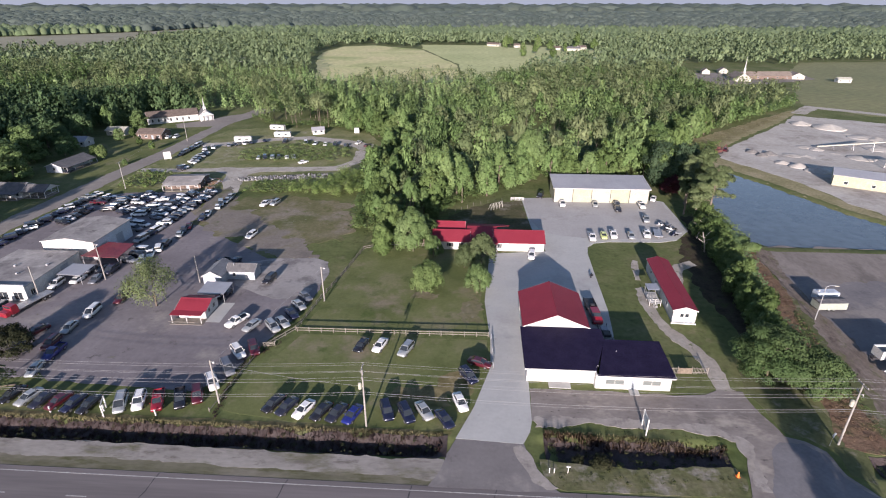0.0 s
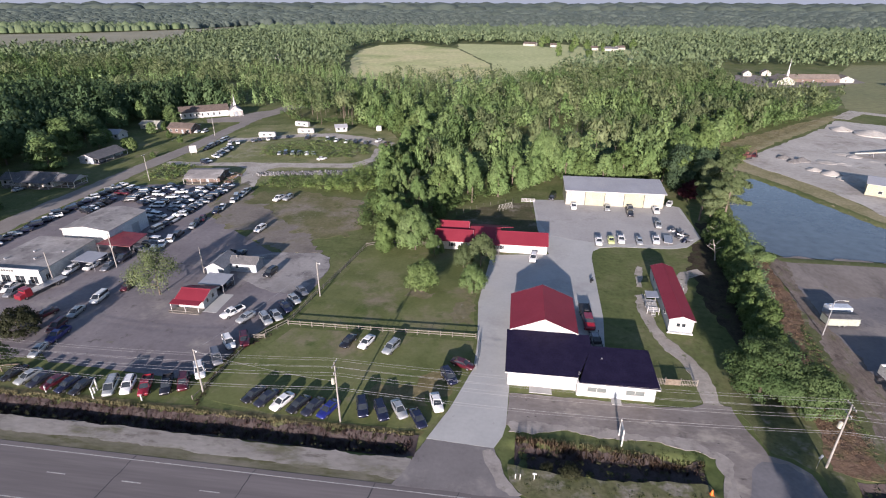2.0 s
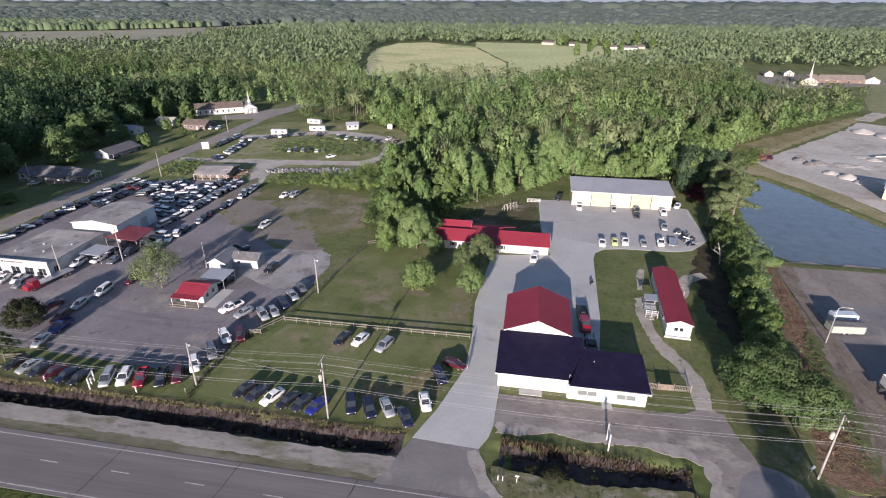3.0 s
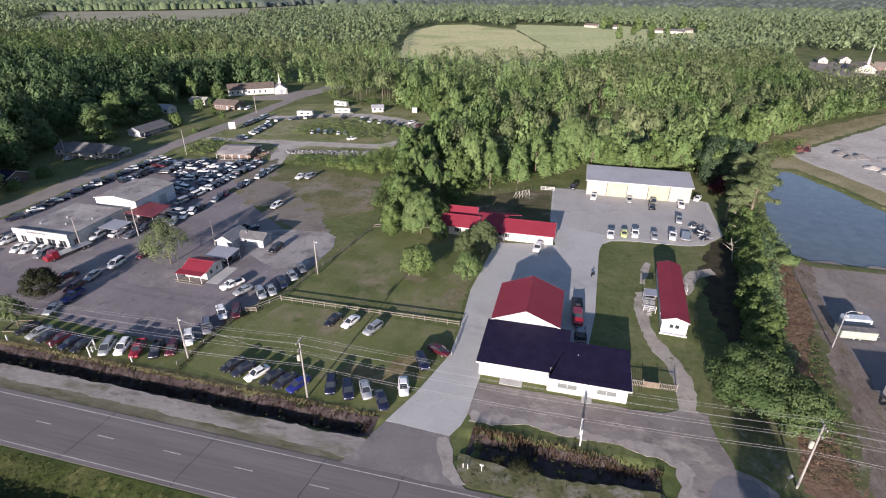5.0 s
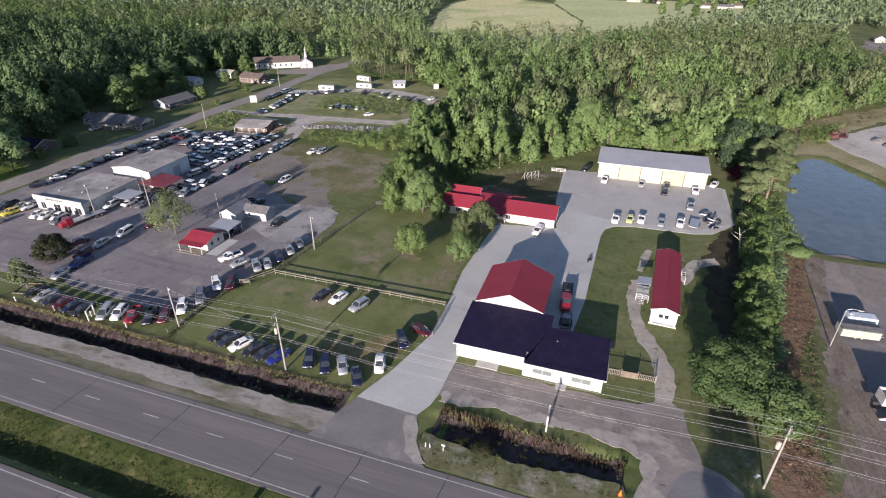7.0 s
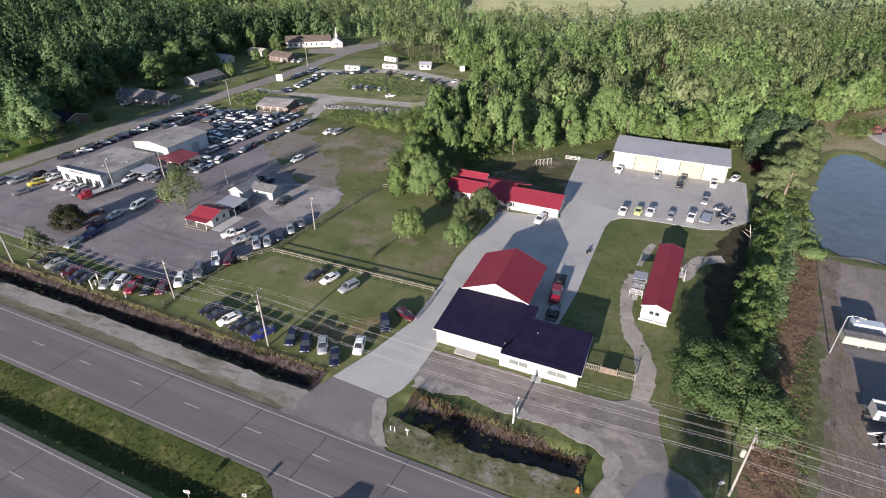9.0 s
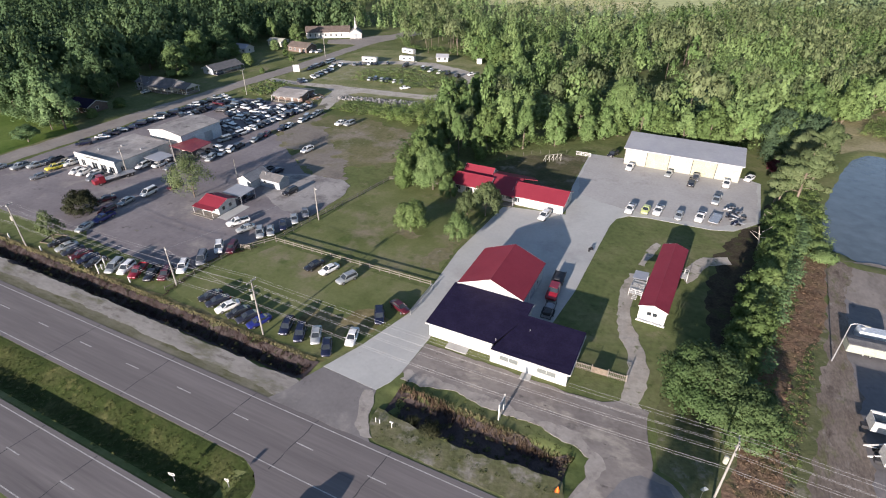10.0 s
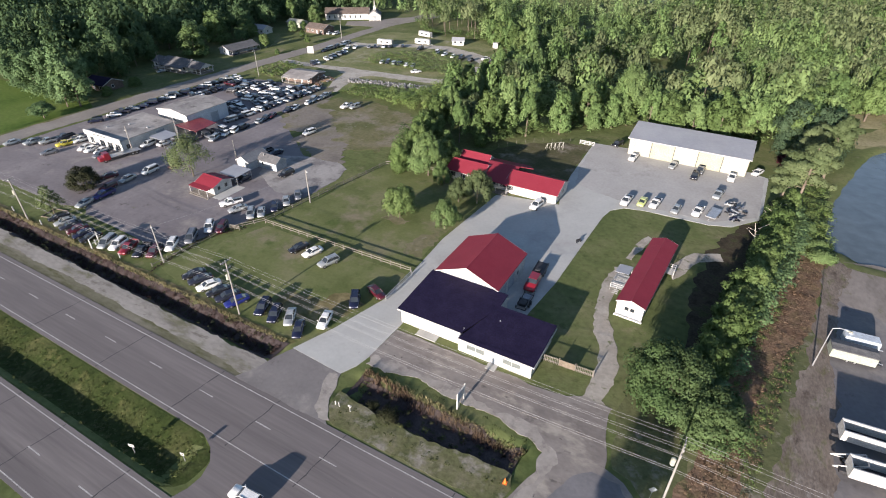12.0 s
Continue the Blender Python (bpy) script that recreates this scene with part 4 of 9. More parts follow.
def gable_roof(parent, x0, x1, y0, y1, z_eave, z_ridge, axis="x", over=0.35, thick=0.14, mat=None, seams=0.0, name="roof", label="", fascia=True):
    """Two pitched slopes with thickness, white boards at the edges, and raised seams down a metal roof."""
    bm = bmesh.new()
    sb = bmesh.new()
    if axis == "x":
        mid = (y0 + y1) / 2
        rise = (z_ridge - z_eave) / (mid - y0)
        u0, u1, v0, v1 = x0 - over, x1 + over, y0 - over, y1 + over
    else:
        mid = (x0 + x1) / 2
        rise = (z_ridge - z_eave) / (mid - x0)
        u0, u1, v0, v1 = y0 - over, y1 + over, x0 - over, x1 + over
    put = (lambda u, v, z: (u, v, z)) if axis == "x" else (lambda u, v, z: (v, u, z))
    ze = z_eave - over * rise
    prof = [(v0, ze), (mid, z_ridge), (v1, ze), (v1, ze + thick), (mid, z_ridge + thick), (v0, ze + thick)]
    loft(bm, [[put(u, v, z) for v, z in prof] for u in (u0, u1)])
    r = part(name, bm, mat, parent, label)
    if seams:
        n = int((u1 - u0) / seams)
        for i in range(n + 1):
            u = u0 + 0.02 + (u1 - u0 - 0.08) * i / n
            for v, w in ((v0, mid), (v1, mid)):
                ring = [[put(u + e, v, ze + thick + h), put(u + e, w, z_ridge + thick + h)] for e, h in ((0, -0.01), (0, 0.005), (0.03, 0.005), (0.03, -0.01))]
                loft(sb, [[q[0] for q in ring], [q[1] for q in ring]])
        part("seam", sb, mat, r)
    else:
        sb.free()
    if fascia:
        for u in (u0 - 0.03, u1 + 0.003):
            for v, w in ((v0, mid), (mid, v1)):
                fb = bmesh.new()
                za, zb = (ze, z_ridge) if w == mid else (z_ridge, ze)
                loft(fb, [[put(u, v, za - 0.1), put(u + 0.027, v, za - 0.1), put(u + 0.027, v, za + thick), put(u, v, za + thick)],
                          [put(u, w, zb - 0.1), put(u + 0.027, w, zb - 0.1), put(u + 0.027, w, zb + thick), put(u, w, zb + thick)]])
                part("fascia", fb, M_WHITE, parent, "white painted edge board")
    # ridge cap
    cb = bmesh.new()
    loft(cb, [[put(u, mid - 0.22, z_ridge + thick - 0.22 * rise + 0.012), put(u, mid, z_ridge + thick + 0.06), put(u, mid + 0.22, z_ridge + thick - 0.22 * rise + 0.012)] for u in (u0, u1)])
    part("ridge_cap", cb, mat, r)
    return r


def gable_end(parent, axis, at, lo, hi, z_eave, z_ridge, mat, thick=0.18, name="gable"):
    bm = bmesh.new()
    mid = (lo + hi) / 2
    put = (lambda v, z, e: (at + e, v, z)) if axis == "x" else (lambda v, z, e: (v, at + e, z))
    loft(bm, [[put(lo, z_eave, e), put(hi, z_eave, e), put(mid, z_ridge, e)] for e in (0, thick)])
    return part(name, bm, mat, parent)


def slab_roof(parent, pts, mat, thick=0.16, name="roof", label=""):
    """A roof of one plane with thickness; pts (x, y, z) in order."""
    bm = bmesh.new()
    loft(bm, [[(x, y, z) for x, y, z in pts], [(x, y, z + thick) for x, y, z in pts]])
    return part(name, bm, mat, parent, label)


def simple_house(name, x, y, turn, w, d, h, rise, wall_mat, roof_mat, label, windows=3, porch=False, group="", seams=0.0):
    """A gabled house, its ridge along its own x, its front towards its own -y."""
    t = thing(name, x, y, 0, turn, label, "house", group)
    fo = []
    for i in range(windows):
        c = w * (i + 0.5) / windows
        fo.append((c - 0.5, c + 0.5, 0.1, 2.1, "door") if i == windows // 2 and windows > 2 else (c - 0.6, c + 0.6, 1.0, 2.1, "window"))
    wall(t, (-w / 2, -d / 2), (w / 2, -d / 2), 0, h, wall_mat, fo)
    wall(t, (w / 2, d / 2), (-w / 2, d / 2), 0, h, wall_mat, [(w * 0.3, w * 0.3 + 1.1, 1.0, 2.1, "window")])
    wall(t, (w / 2, -d / 2 + 0.18), (w / 2, d / 2 - 0.18), 0, h, wall_mat, [(d * 0.4, d * 0.4 + 1.0, 1.0, 2.1, "window")])
    wall(t, (-w / 2, d / 2 - 0.18), (-w / 2, -d / 2 + 0.18), 0, h, wall_mat, [(d * 0.4, d * 0.4 + 1.0, 1.0, 2.1, "window")])
    gable_end(t, "x", -w / 2, -d / 2, d / 2, h, h + rise, wall_mat)
    gable_end(t, "x", w / 2 - 0.18, -d / 2, d / 2, h, h + rise, wall_mat)
    gable_roof(t, -w / 2, w / 2, -d / 2, d / 2, h, h + rise, "x", 0.4, 0.14, roof_mat, seams)
    if porch:
        slab_roof(t, [(-w / 2, -d / 2 - 2.6, h - 0.45), (w / 2, -d / 2 - 2.6, h - 0.45), (w / 2, -d / 2 - 0.42, h - 0.12), (-w / 2, -d / 2 - 0.42, h - 0.12)], roof_mat, name="porch_roof")
        for i in range(5):
            px = -w / 2 + 0.15 + (w - 0.3) * i / 4
            one_box("porch_post", M_WHITE, t, px - 0.08, px + 0.08, -d / 2 - 2.5, -d / 2 - 2.34, 0, h - 0.44)
        one_box("porch_floor", M_WOOD, t, -w / 2, w / 2, -d / 2 - 2.6, -d / 2 - 0.01, 0, 0.2)
    return t


# showroom: a long low building with a dark roof and white walls, the east half stepping forwards
show = thing("showroom", 10.6, 79.6, 0, 0, "long low white showroom with a dark blue roof", "building")
wall(show, (0, 0), (12.3, 0), 0, 3.1, M_WHITE)
wall(show, (12.48, -1.3), (25.7, -1.3), 0, 3.0, M_WHITE, [(1.6, 4.9, 1.1, 2.15, "window"), (6.1, 7.1, 0.05, 2.1, "door"), (8.2, 11.4, 1.1, 2.15, "window")], pane_mat=M_BLIND)
wall(show, (12.3, -1.12), (12.48, -1.3), 0, 3.0, M_WHITE)
wall(show, (12.3, 0.18), (12.3, -1.12), 0, 3.05, M_WHITE)
wall(show, (25.7, -1.12), (25.7, 8.2), 0, 3.0, M_WHITE, [(5.0, 6.0, 0.05, 2.1, "door")])
wall(show, (25.7, 8.38), (15.3, 8.38), 0, 3.4, M_WHITE)
wall(show, (15.3, 8.56), (15.3, 12.9), 0, 3.5, M_WHITE)
wall(show, (0, 12.9), (0, 0.18), 0, 3.3, M_WHITE)
slab_roof(show, [(-0.5, -0.5, 3.12), (12.45, -0.5, 3.12), (15.6, 8.4, 3.62), (15.6, 12.2, 3.85), (-0.5, 12.2, 3.85)], M_DARKROOF, 0.2, "roof", "dark blue sheet roof over the west half")
slab_roof(show, [(12.5, -1.8, 3.045), (26.2, -1.8, 3.045), (26.2, 8.8, 3.654), (15.62, 8.8, 3.654)], M_DARKROOF, 0.2, "roof", "dark blue sheet roof over the east half")
one_box("fascia", M_WHITE, show, -0.5, 12.4, -0.56, -0.503, 3.02, 3.30)
one_box("fascia", M_WHITE, show, 12.5, 26.2, -1.86, -1.803, 2.92, 3.20)
one_box("gutter", M_WHITE, show, 26.203, 26.3, -1.8, 8.8, 3.0, 3.25)
one_box("step_slab", M_CONCRETE, show, 4.0, 8.0, -1.7, -0.01, 0, 0.12)
one_box("step_slab", M_CONCRETE, show, 18.3, 20.0, -2.9, -1.31, 0, 0.12)
bm = bmesh.new()
tube(bm, (12.6, 0.3, 3.3), (12.6, 0.3, 4.0), 0.03, 0.03)
tube(bm, (12.6, 0.3, 4.0), (12.9, 0.1, 3.85), 0.03, 0.025)
part("service_mast", bm, M_STEEL, show)
bm = bmesh.new()
tube(bm, (17.2, 5.2, 3.3), (17.2, 5.2, 3.85), 0.09, 0.09)
part("vent", bm, M_STEEL, show, "galvanised roof vent")

# garage behind it
gar = thing("garage", 10.9, 92.0, 0, 0, "white garage with a red metal gable roof", "building")
wall(gar, (0, 0), (13.0, 0), 0, 4.1, M_WHITE)
wall(gar, (13.0, 0.18), (13.0, 13.6), 0, 4.1, M_WHITE, [(1.2, 4.4, 0.05, 3.0, "door"), (5.2, 8.4, 0.05, 3.0, "door"), (9.4, 10.6, 1.2, 2.2, "window")])
wall(gar, (13.0, 13.78), (0, 13.78), 0, 4.1, M_WHITE)
wall(gar, (0, 13.6), (0, 0.18), 0, 4.1, M_WHITE, [(3.0, 4.2, 1.2, 2.2, "window"), (9.0, 10.2, 1.2, 2.2, "window")])
gable_end(gar, "y", 0.0, 0, 13.0, 4.1, 6.8, M_WHITE)
gable_end(gar, "y", 13.6, 0, 13.0, 4.1, 6.8, M_WHITE)
gable_roof(gar, 0, 13.0, 0, 13.78, 4.1, 6.8, "y", 0.3, 0.14, M_REDROOF, 0.9, label="red ribbed metal roof")

# mobile home
mob = thing("mobile_home", 46.4, 101.2, 0, -3.3, "white mobile home with a red metal roof on piers", "house")
one_box("skirt", M_GREYWALL, mob, -2.35, 2.35, 0.1, 24.9, 0, 0.72)
wall(mob, (-2.45, 0), (2.45, 0), 0.7, 3.35, M_WHITE, [(1.5, 2.3, 1.6, 2.5, "window"), (2.55, 3.35, 1.6, 2.5, "window")])
wall(mob, (2.45, 0.18), (2.45, 24.8), 0.7, 3.35, M_WHITE, [(4, 5.2, 1.6, 2.5, "window"), (12, 13, 0.8, 2.8, "door"), (17.5, 18.7, 1.6, 2.5, "window")])
wall(mob, (2.45, 25), (-2.45, 25), 0.7, 3.35, M_WHITE)
wall(mob, (-2.45, 24.8), (-2.45, 0.18), 0.7, 3.35, M_WHITE, [(4, 5.2, 1.6, 2.5, "window"), (9, 10.2, 1.6, 2.5, "window"), (13.2, 14.2, 0.8, 2.8, "door"), (19, 20.4, 1.6, 2.5, "window")])
gable_end(mob, "y", 0.0, -2.45, 2.45, 3.35, 4.15, M_WHITE)
gable_end(mob, "y", 24.82, -2.45, 2.45, 3.35, 4.15, M_WHITE)
gable_roof(mob, -2.45, 2.45, 0, 25, 3.35, 4.15, "y", 0.25, 0.12, M_REDROOF, 0.9, label="red ribbed metal roof")
bm = bmesh.new()
box(bm, -2.6, 2.6, -0.35, -0.02, 0.0, 0.28)
part("front_step", bm, M_WHITE, mob, "white timber step along the gable")
for x in (-2.2, 0.2, 2.2):
    one_box("pier", M_STEEL, mob, x - 0.2, x + 0.2, -0.02, 0.3, 0, 0.7)


def deck(name, x, y, turn, w, d, h, mat, label, roof=False):
    t = thing(name, x, y, 0, turn, label, "porch")
    n = int(d / 0.16)
    for i in range(n):
        one_box("plank", mat, t, -w / 2, w / 2, -d / 2 + i * d / n, -d / 2 + (i + 0.9) * d / n, h - 0.05, h)
    posts = [(-w / 2 + 0.06, -d / 2 + 0.06), (w / 2 - 0.06, -d / 2 + 0.06), (-w / 2 + 0.06, d / 2 - 0.06), (w / 2 - 0.06, d / 2 - 0.06), (-w / 2 + 0.06, 0), (0, -d / 2 + 0.06)]
    for px, py in posts:
        one_box("post", mat, t, px - 0.05, px + 0.05, py - 0.05, py + 0.05, 0, h + (2.2 if roof and py > 0 else 1.0))
    for z in (h + 0.45, h + 0.95):
        one_box("rail", mat, t, -w / 2, w / 2, -d / 2 + 0.03, -d / 2 + 0.08, z, z + 0.07)
        one_box("rail", mat, t, -w / 2 + 0.02, -w / 2 + 0.08, -d / 2 + 0.1, d / 2, z, z + 0.07)
    for i in range(3):
        one_box("stair_step", mat, t, -0.5, 0.5, -d / 2 - 0.3 * (i + 1), -d / 2 - 0.3 * i, h - 0.22 * (i + 1) - 0.05, h - 0.22 * (i + 1))
    if roof:
        slab_roof(t, [(-w / 2 - 0.1, -0.2, h + 2.0), (w / 2, -0.2, h + 2.2), (w / 2, d / 2 + 0.2, h + 2.2), (-w / 2 - 0.1, d / 2 + 0.2, h + 2.0)], M_GREYROOF, 0.08, "roof", "small grey porch roof")
    return t


deck("porch", 42.6, 110.9, -3.3, 2.6, 5.4, 0.8, M_WHITE, "white railed timber porch beside a mobile home", True)
deck("back_porch", 50.7, 119.6, 176.7, 1.7, 2.4, 0.75, M_WHITE, "small white railed back porch with steps")

# ranch house with red roofs
ran = thing("ranch_house", -11.4, 136.4, 0, 0, "white ranch house with several red metal roofs", "house")
wall(ran, (0, 0), (10.2, 0), 0, 2.7, M_WHITE, [(1.0, 1.9, 0.9, 2.1, "shuttered"), (4.6, 5.5, 0.9, 2.1, "shuttered"), (8.0, 8.9, 0.9, 2.1, "shuttered")])
wall(ran, (0, 7.2), (0, 0.18), 0, 2.7, M_WHITE, [(2.5, 3.6, 1.0, 2.1, "window")])
wall(ran, (10.2, 7.2), (0, 7.2), 0, 2.7, M_WHITE)
gable_end(ran, "x", 0.0, 0, 7.2, 2.7, 4.5, M_WHITE)
gable_roof(ran, 0, 10.4, 0, 7.2, 2.7, 4.5, "x", 0.4, 0.14, M_REDROOF, 0.9, label="red metal roof of the west wing")
wall(ran, (0.8, 10.8), (0.8, 7.2), 0, 3.0, M_WHITE)
gable_end(ran, "x", 0.8, 5.2, 11.4, 3.0, 5.2, M_WHITE)
gable_end(ran, "x", 8.8, 5.2, 11.4, 3.0, 5.2, M_WHITE)
gable_roof(ran, 0.8, 9.0, 5.2, 11.4, 3.0, 5.2, "x", 0.3, 0.14, M_REDROOF, 0.9, label="red metal roof of the rear wing")
wall(ran, (10.2, 0.6), (18.0, 0.6), 0, 2.6, M_WHITE, [(1.2, 2.1, 0.1, 2.1, "door"), (3.0, 4.2, 0.9, 2.1, "shuttered"), (6.0, 7.0, 0.9, 2.1, "shuttered")])
slab_roof(ran, [(9.6, -0.7, 2.62), (18.4, -1.6, 2.62), (18.4, 7.0, 4.4), (22.0, 7.6, 4.4), (20.2, 10.6, 3.6), (9.6, 10.6, 3.6), (9.6, 7.0, 4.4)], M_REDROOF, 0.14, "roof", "red metal roof of the middle")
wall(ran, (17.6, -0.2), (31.4, -0.2), 0, 2.7, M_WHITE, [(0.7, 1.5, 0.9, 2.1, "shuttered"), (4.6, 7.2, 0.05, 2.2, "door"), (8.0, 10.6, 0.05, 2.2, "door")], trim=M_WHITE)
wall(ran, (31.4, -0.02), (31.4, 8.6), 0, 2.7, M_WHITE, [(1.5, 2.6, 1.0, 2.1, "window"), (4.6, 5.7, 1.0, 2.1, "window")])
wall(ran, (31.4, 8.78), (17.6, 8.78), 0, 2.7, M_WHITE)
gable_end(ran, "x", 31.22, -0.2, 8.78, 2.7, 4.5, M_WHITE)
gable_end(ran, "x", 17.7, -0.2, 8.78, 2.7, 4.5, M_WHITE)
gable_roof(ran, 17.6, 31.4, -0.2, 8.78, 2.7, 4.5, "x", 0.4, 0.14, M_REDROOF, 0.9, label="red metal roof of the garage wing")
one_box("entry_step", M_WOOD, ran, 14.6, 18.6, -2.4, -0.4, 0, 0.3)
for x in (15.2, 18.2):
    one_box("porch_post", M_WHITE, ran, x, x + 0.15, -1.5, -1.35, 0.3, 2.6)

# warehouse with a row of pale doors
war = thing("warehouse", 27.9, 178.0, 0, 0, "long warehouse of cream sheets with a grey metal roof", "warehouse")
for i in range(5):
    x0 = 0.2 + 6.48 * i
    bm = bmesh.new()
    box(bm, x0, x0 + 6.38, 0, 0.2, 0, 5.1)
    bay = part("bay", bm, M_PALE if i in (0, 2, 4) else M_CREAM, war, "pale sheet-metal bay")
    rb = bmesh.new()
    for k in range(18):
        xx = x0 + 0.15 + k * 6.1 / 17
        box(rb, xx, xx + 0.05, -0.035, 0.0, 0.02, 5.0)
    part("rib", rb, M_PALE if i in (0, 2, 4) else M_CREAM, bay)
    one_box("door_track", M_DARK, war, x0 - 0.14, x0 + 0.04, -0.07, 0.2, 0, 5.1)
one_box("door_track", M_DARK, war, 32.6, 32.68, -0.06, 0.2, 0, 5.1)
wall(war, (32.7, 0.2), (32.7, 11.2), 0, 5.1, M_CREAM)
wall(war, (0.1, 11.2), (0.1, 0.2), 0, 5.1, M_CREAM)
wall(war, (32.7, 11.4), (0.1, 11.4), 0, 5.1, M_CREAM)
slab_roof(war, [(-0.3, -0.5, 5.12), (33.1, -0.5, 5.12), (33.1, 11.8, 6.5), (-0.3, 11.8, 6.5)], M_GREYROOF, 0.16, "roof", "grey ribbed metal roof")
rb = bmesh.new()
for k in range(38):
    x = -0.25 + k * 33.2 / 37
    loft(rb, [[(x, -0.5, 5.27), (x + 0.05, -0.5, 5.27), (x + 0.05, -0.5, 5.33), (x, -0.5, 5.33)], [(x, 11.8, 6.65), (x + 0.05, 11.8, 6.65), (x + 0.05, 11.8, 6.71), (x, 11.8, 6.71)]])
part("seam", rb, M_GREYROOF, war)
one_box("gutter", M_WHITE, war, -0.3, 33.1, -0.62, -0.503, 5.05, 5.25)
for sx in (-0.36, 33.103):
    eb = bmesh.new()
    loft(eb, [[(sx, -0.5, 5.0), (sx + 0.06, -0.5, 5.0), (sx + 0.06, -0.5, 5.3), (sx, -0.5, 5.3)], [(sx, 11.8, 6.4), (sx + 0.06, 11.8, 6.4), (sx + 0.06, 11.8, 6.7), (sx, 11.8, 6.7)]])
    part("edge_trim", eb, M_WHITE, war)


# the car yard's workshop and office
wsh = thing("workshop", -116.6, 123.9, 0, 0, "pale blue metal workshop with a low gable roof", "workshop")
wall(wsh, (0, 0), (14.6, 0), 0, 5.1, M_WHITE, label="white front wall")
wall(wsh, (14.6, 0.18), (14.6, 16.2), 0, 5.1, M_BLUEWALL, [(2, 5.2, 0.05, 3.4, "door"), (9, 12.2, 0.05, 3.4, "door")])
wall(wsh, (14.6, 16.38), (0, 16.38), 0, 5.1, M_BLUEWALL)
wall(wsh, (0, 16.2), (0, 0.18), 0, 5.1, M_BLUEWALL)
gable_end(wsh, "y", 0.0, 0, 14.6, 5.1, 6.1, M_WHITE)
gable_end(wsh, "y", 16.2, 0, 14.6, 5.1, 6.1, M_BLUEWALL)
gable_roof(wsh, 0, 14.6, 0, 16.38, 5.1, 6.1, "y", 0.25, 0.12, M_FLATROOF, label="weathered pale metal roof")
off = thing("office", -121.4, 101.6, 0, 0, "long white flat-roofed car dealer's office", "building")
wall(off, (0, 0), (17.6, 0), 0, 3.6, M_WHITE, [(1.6, 3.4, 0.3, 2.3, "window"), (4.4, 5.4, 0.05, 2.2, "door"), (6.4, 9.0, 0.3, 2.3, "window"), (10.4, 13.0, 0.3, 2.3, "window"), (14.4, 16.6, 0.3, 2.3, "window")])
wall(off, (17.6, 0.18), (16.6, 19.6), 0, 3.6, M_WHITE, [(1.2, 2.6, 0.8, 2.2, "window"), (12.0, 15.0, 0.05, 2.8, "door")])
wall(off, (16.6, 19.8), (0, 19.8), 0, 3.6, M_WHITE)
wall(off, (0, 19.6), (0, 0.18), 0, 3.6, M_WHITE)
slab_roof(off, [(-0.2, 0.2, 3.62), (17.7, 0.2, 3.62), (16.8, 20.0, 3.5), (-0.2, 20.0, 3.5)], M_FLATROOF, 0.14, "roof", "weathered grey flat roof")
one_box("parapet", M_WHITE, off, -0.3, 17.9, -0.35, 0.0, 2.9, 4.35, label="white sign parapet over the front")
for i in range(9):
    one_box("sign_bar", M_DARK, off, 4.6 + i * 0.72, 5.1 + i * 0.72, -0.38, -0.353, 3.45, 3.95)
for i in range(4):
    one_box("roof_vent", M_STEEL, off, 3.0 + i * 3.8, 3.5 + i * 3.8, 5.0 + (i * 5) % 9, 5.5 + (i * 5) % 9, 3.6, 4.1)


can = thing("canopy", -96.5, 119.4, 0, 0, "low red metal canopy over parked cars", "canopy")
slab_roof(can, [(-6.5, 0.2, 3.1), (3.6, 0.2, 2.8), (2.8, 9.0, 2.9), (-4.6, 9.0, 3.2)], M_OLDRED, 0.1, "roof")
for px, py in ((-6.2, 0.4), (-2, 0.4), (3.3, 0.4), (-4.4, 8.8), (2.6, 8.8)):
    one_box("post", M_STEEL, can, px - 0.06, px + 0.06, py - 0.06, py + 0.06, 0, 2.9)
can2 = thing("canopy", -98.5, 112.6, 0, 0, "flat white metal carport beside the office", "canopy")
slab_roof(can2, [(-4, -2.6, 2.7), (2, -2.6, 2.5), (2, 3.2, 2.6), (-4, 3.2, 2.8)], M_GREYROOF, 0.1, "roof")
for px, py in ((-3.8, -2.4), (1.8, -2.4), (-3.8, 3), (1.8, 3)):
    one_box("post", M_STEEL, can2, px - 0.06, px + 0.06, py - 0.06, py + 0.06, 0, 2.52)

# sales hut with a red roof, its carport and the grey bungalow
hut = thing("sales_hut", -65.2, 96.0, 0, 0, "small white sales hut with a faded red roof", "hut")
wall(hut, (0.6, 0.6), (6.8, 0.6), 0, 2.5, M_WHITE, [(1.2, 2.2, 0.05, 2.1, "door"), (3.4, 4.8, 0.9, 2.0, "window")])
wall(hut, (6.8, 0.78), (6.8, 6.2), 0, 2.5, M_WHITE, [(0.9, 1.9, 0.9, 2.0, "window"), (3.2, 4.2, 0.9, 2.0, "window")])
wall(hut, (6.8, 6.38), (0.6, 6.38), 0, 2.5, M_WHITE)
wall(hut, (0.6, 6.2), (0.6, 0.78), 0, 2.5, M_WHITE)
gable_end(hut, "x", 6.62, 0.6, 6.38, 2.5, 3.5, M_WHITE)
gable_end(hut, "x", 0.6, 0.6, 6.38, 2.5, 3.5, M_WHITE)
gable_roof(hut, 0.6, 6.8, 0.6, 6.38, 2.5, 3.5, "x", 0.5, 0.1, M_REDROOF, 0.8)
slab_roof(hut, [(-0.2, -1.6, 2.15), (6.9, -1.6, 2.15), (6.9, 0.2, 2.35), (-0.2, 0.2, 2.35)], M_REDROOF, 0.08, "porch_roof")
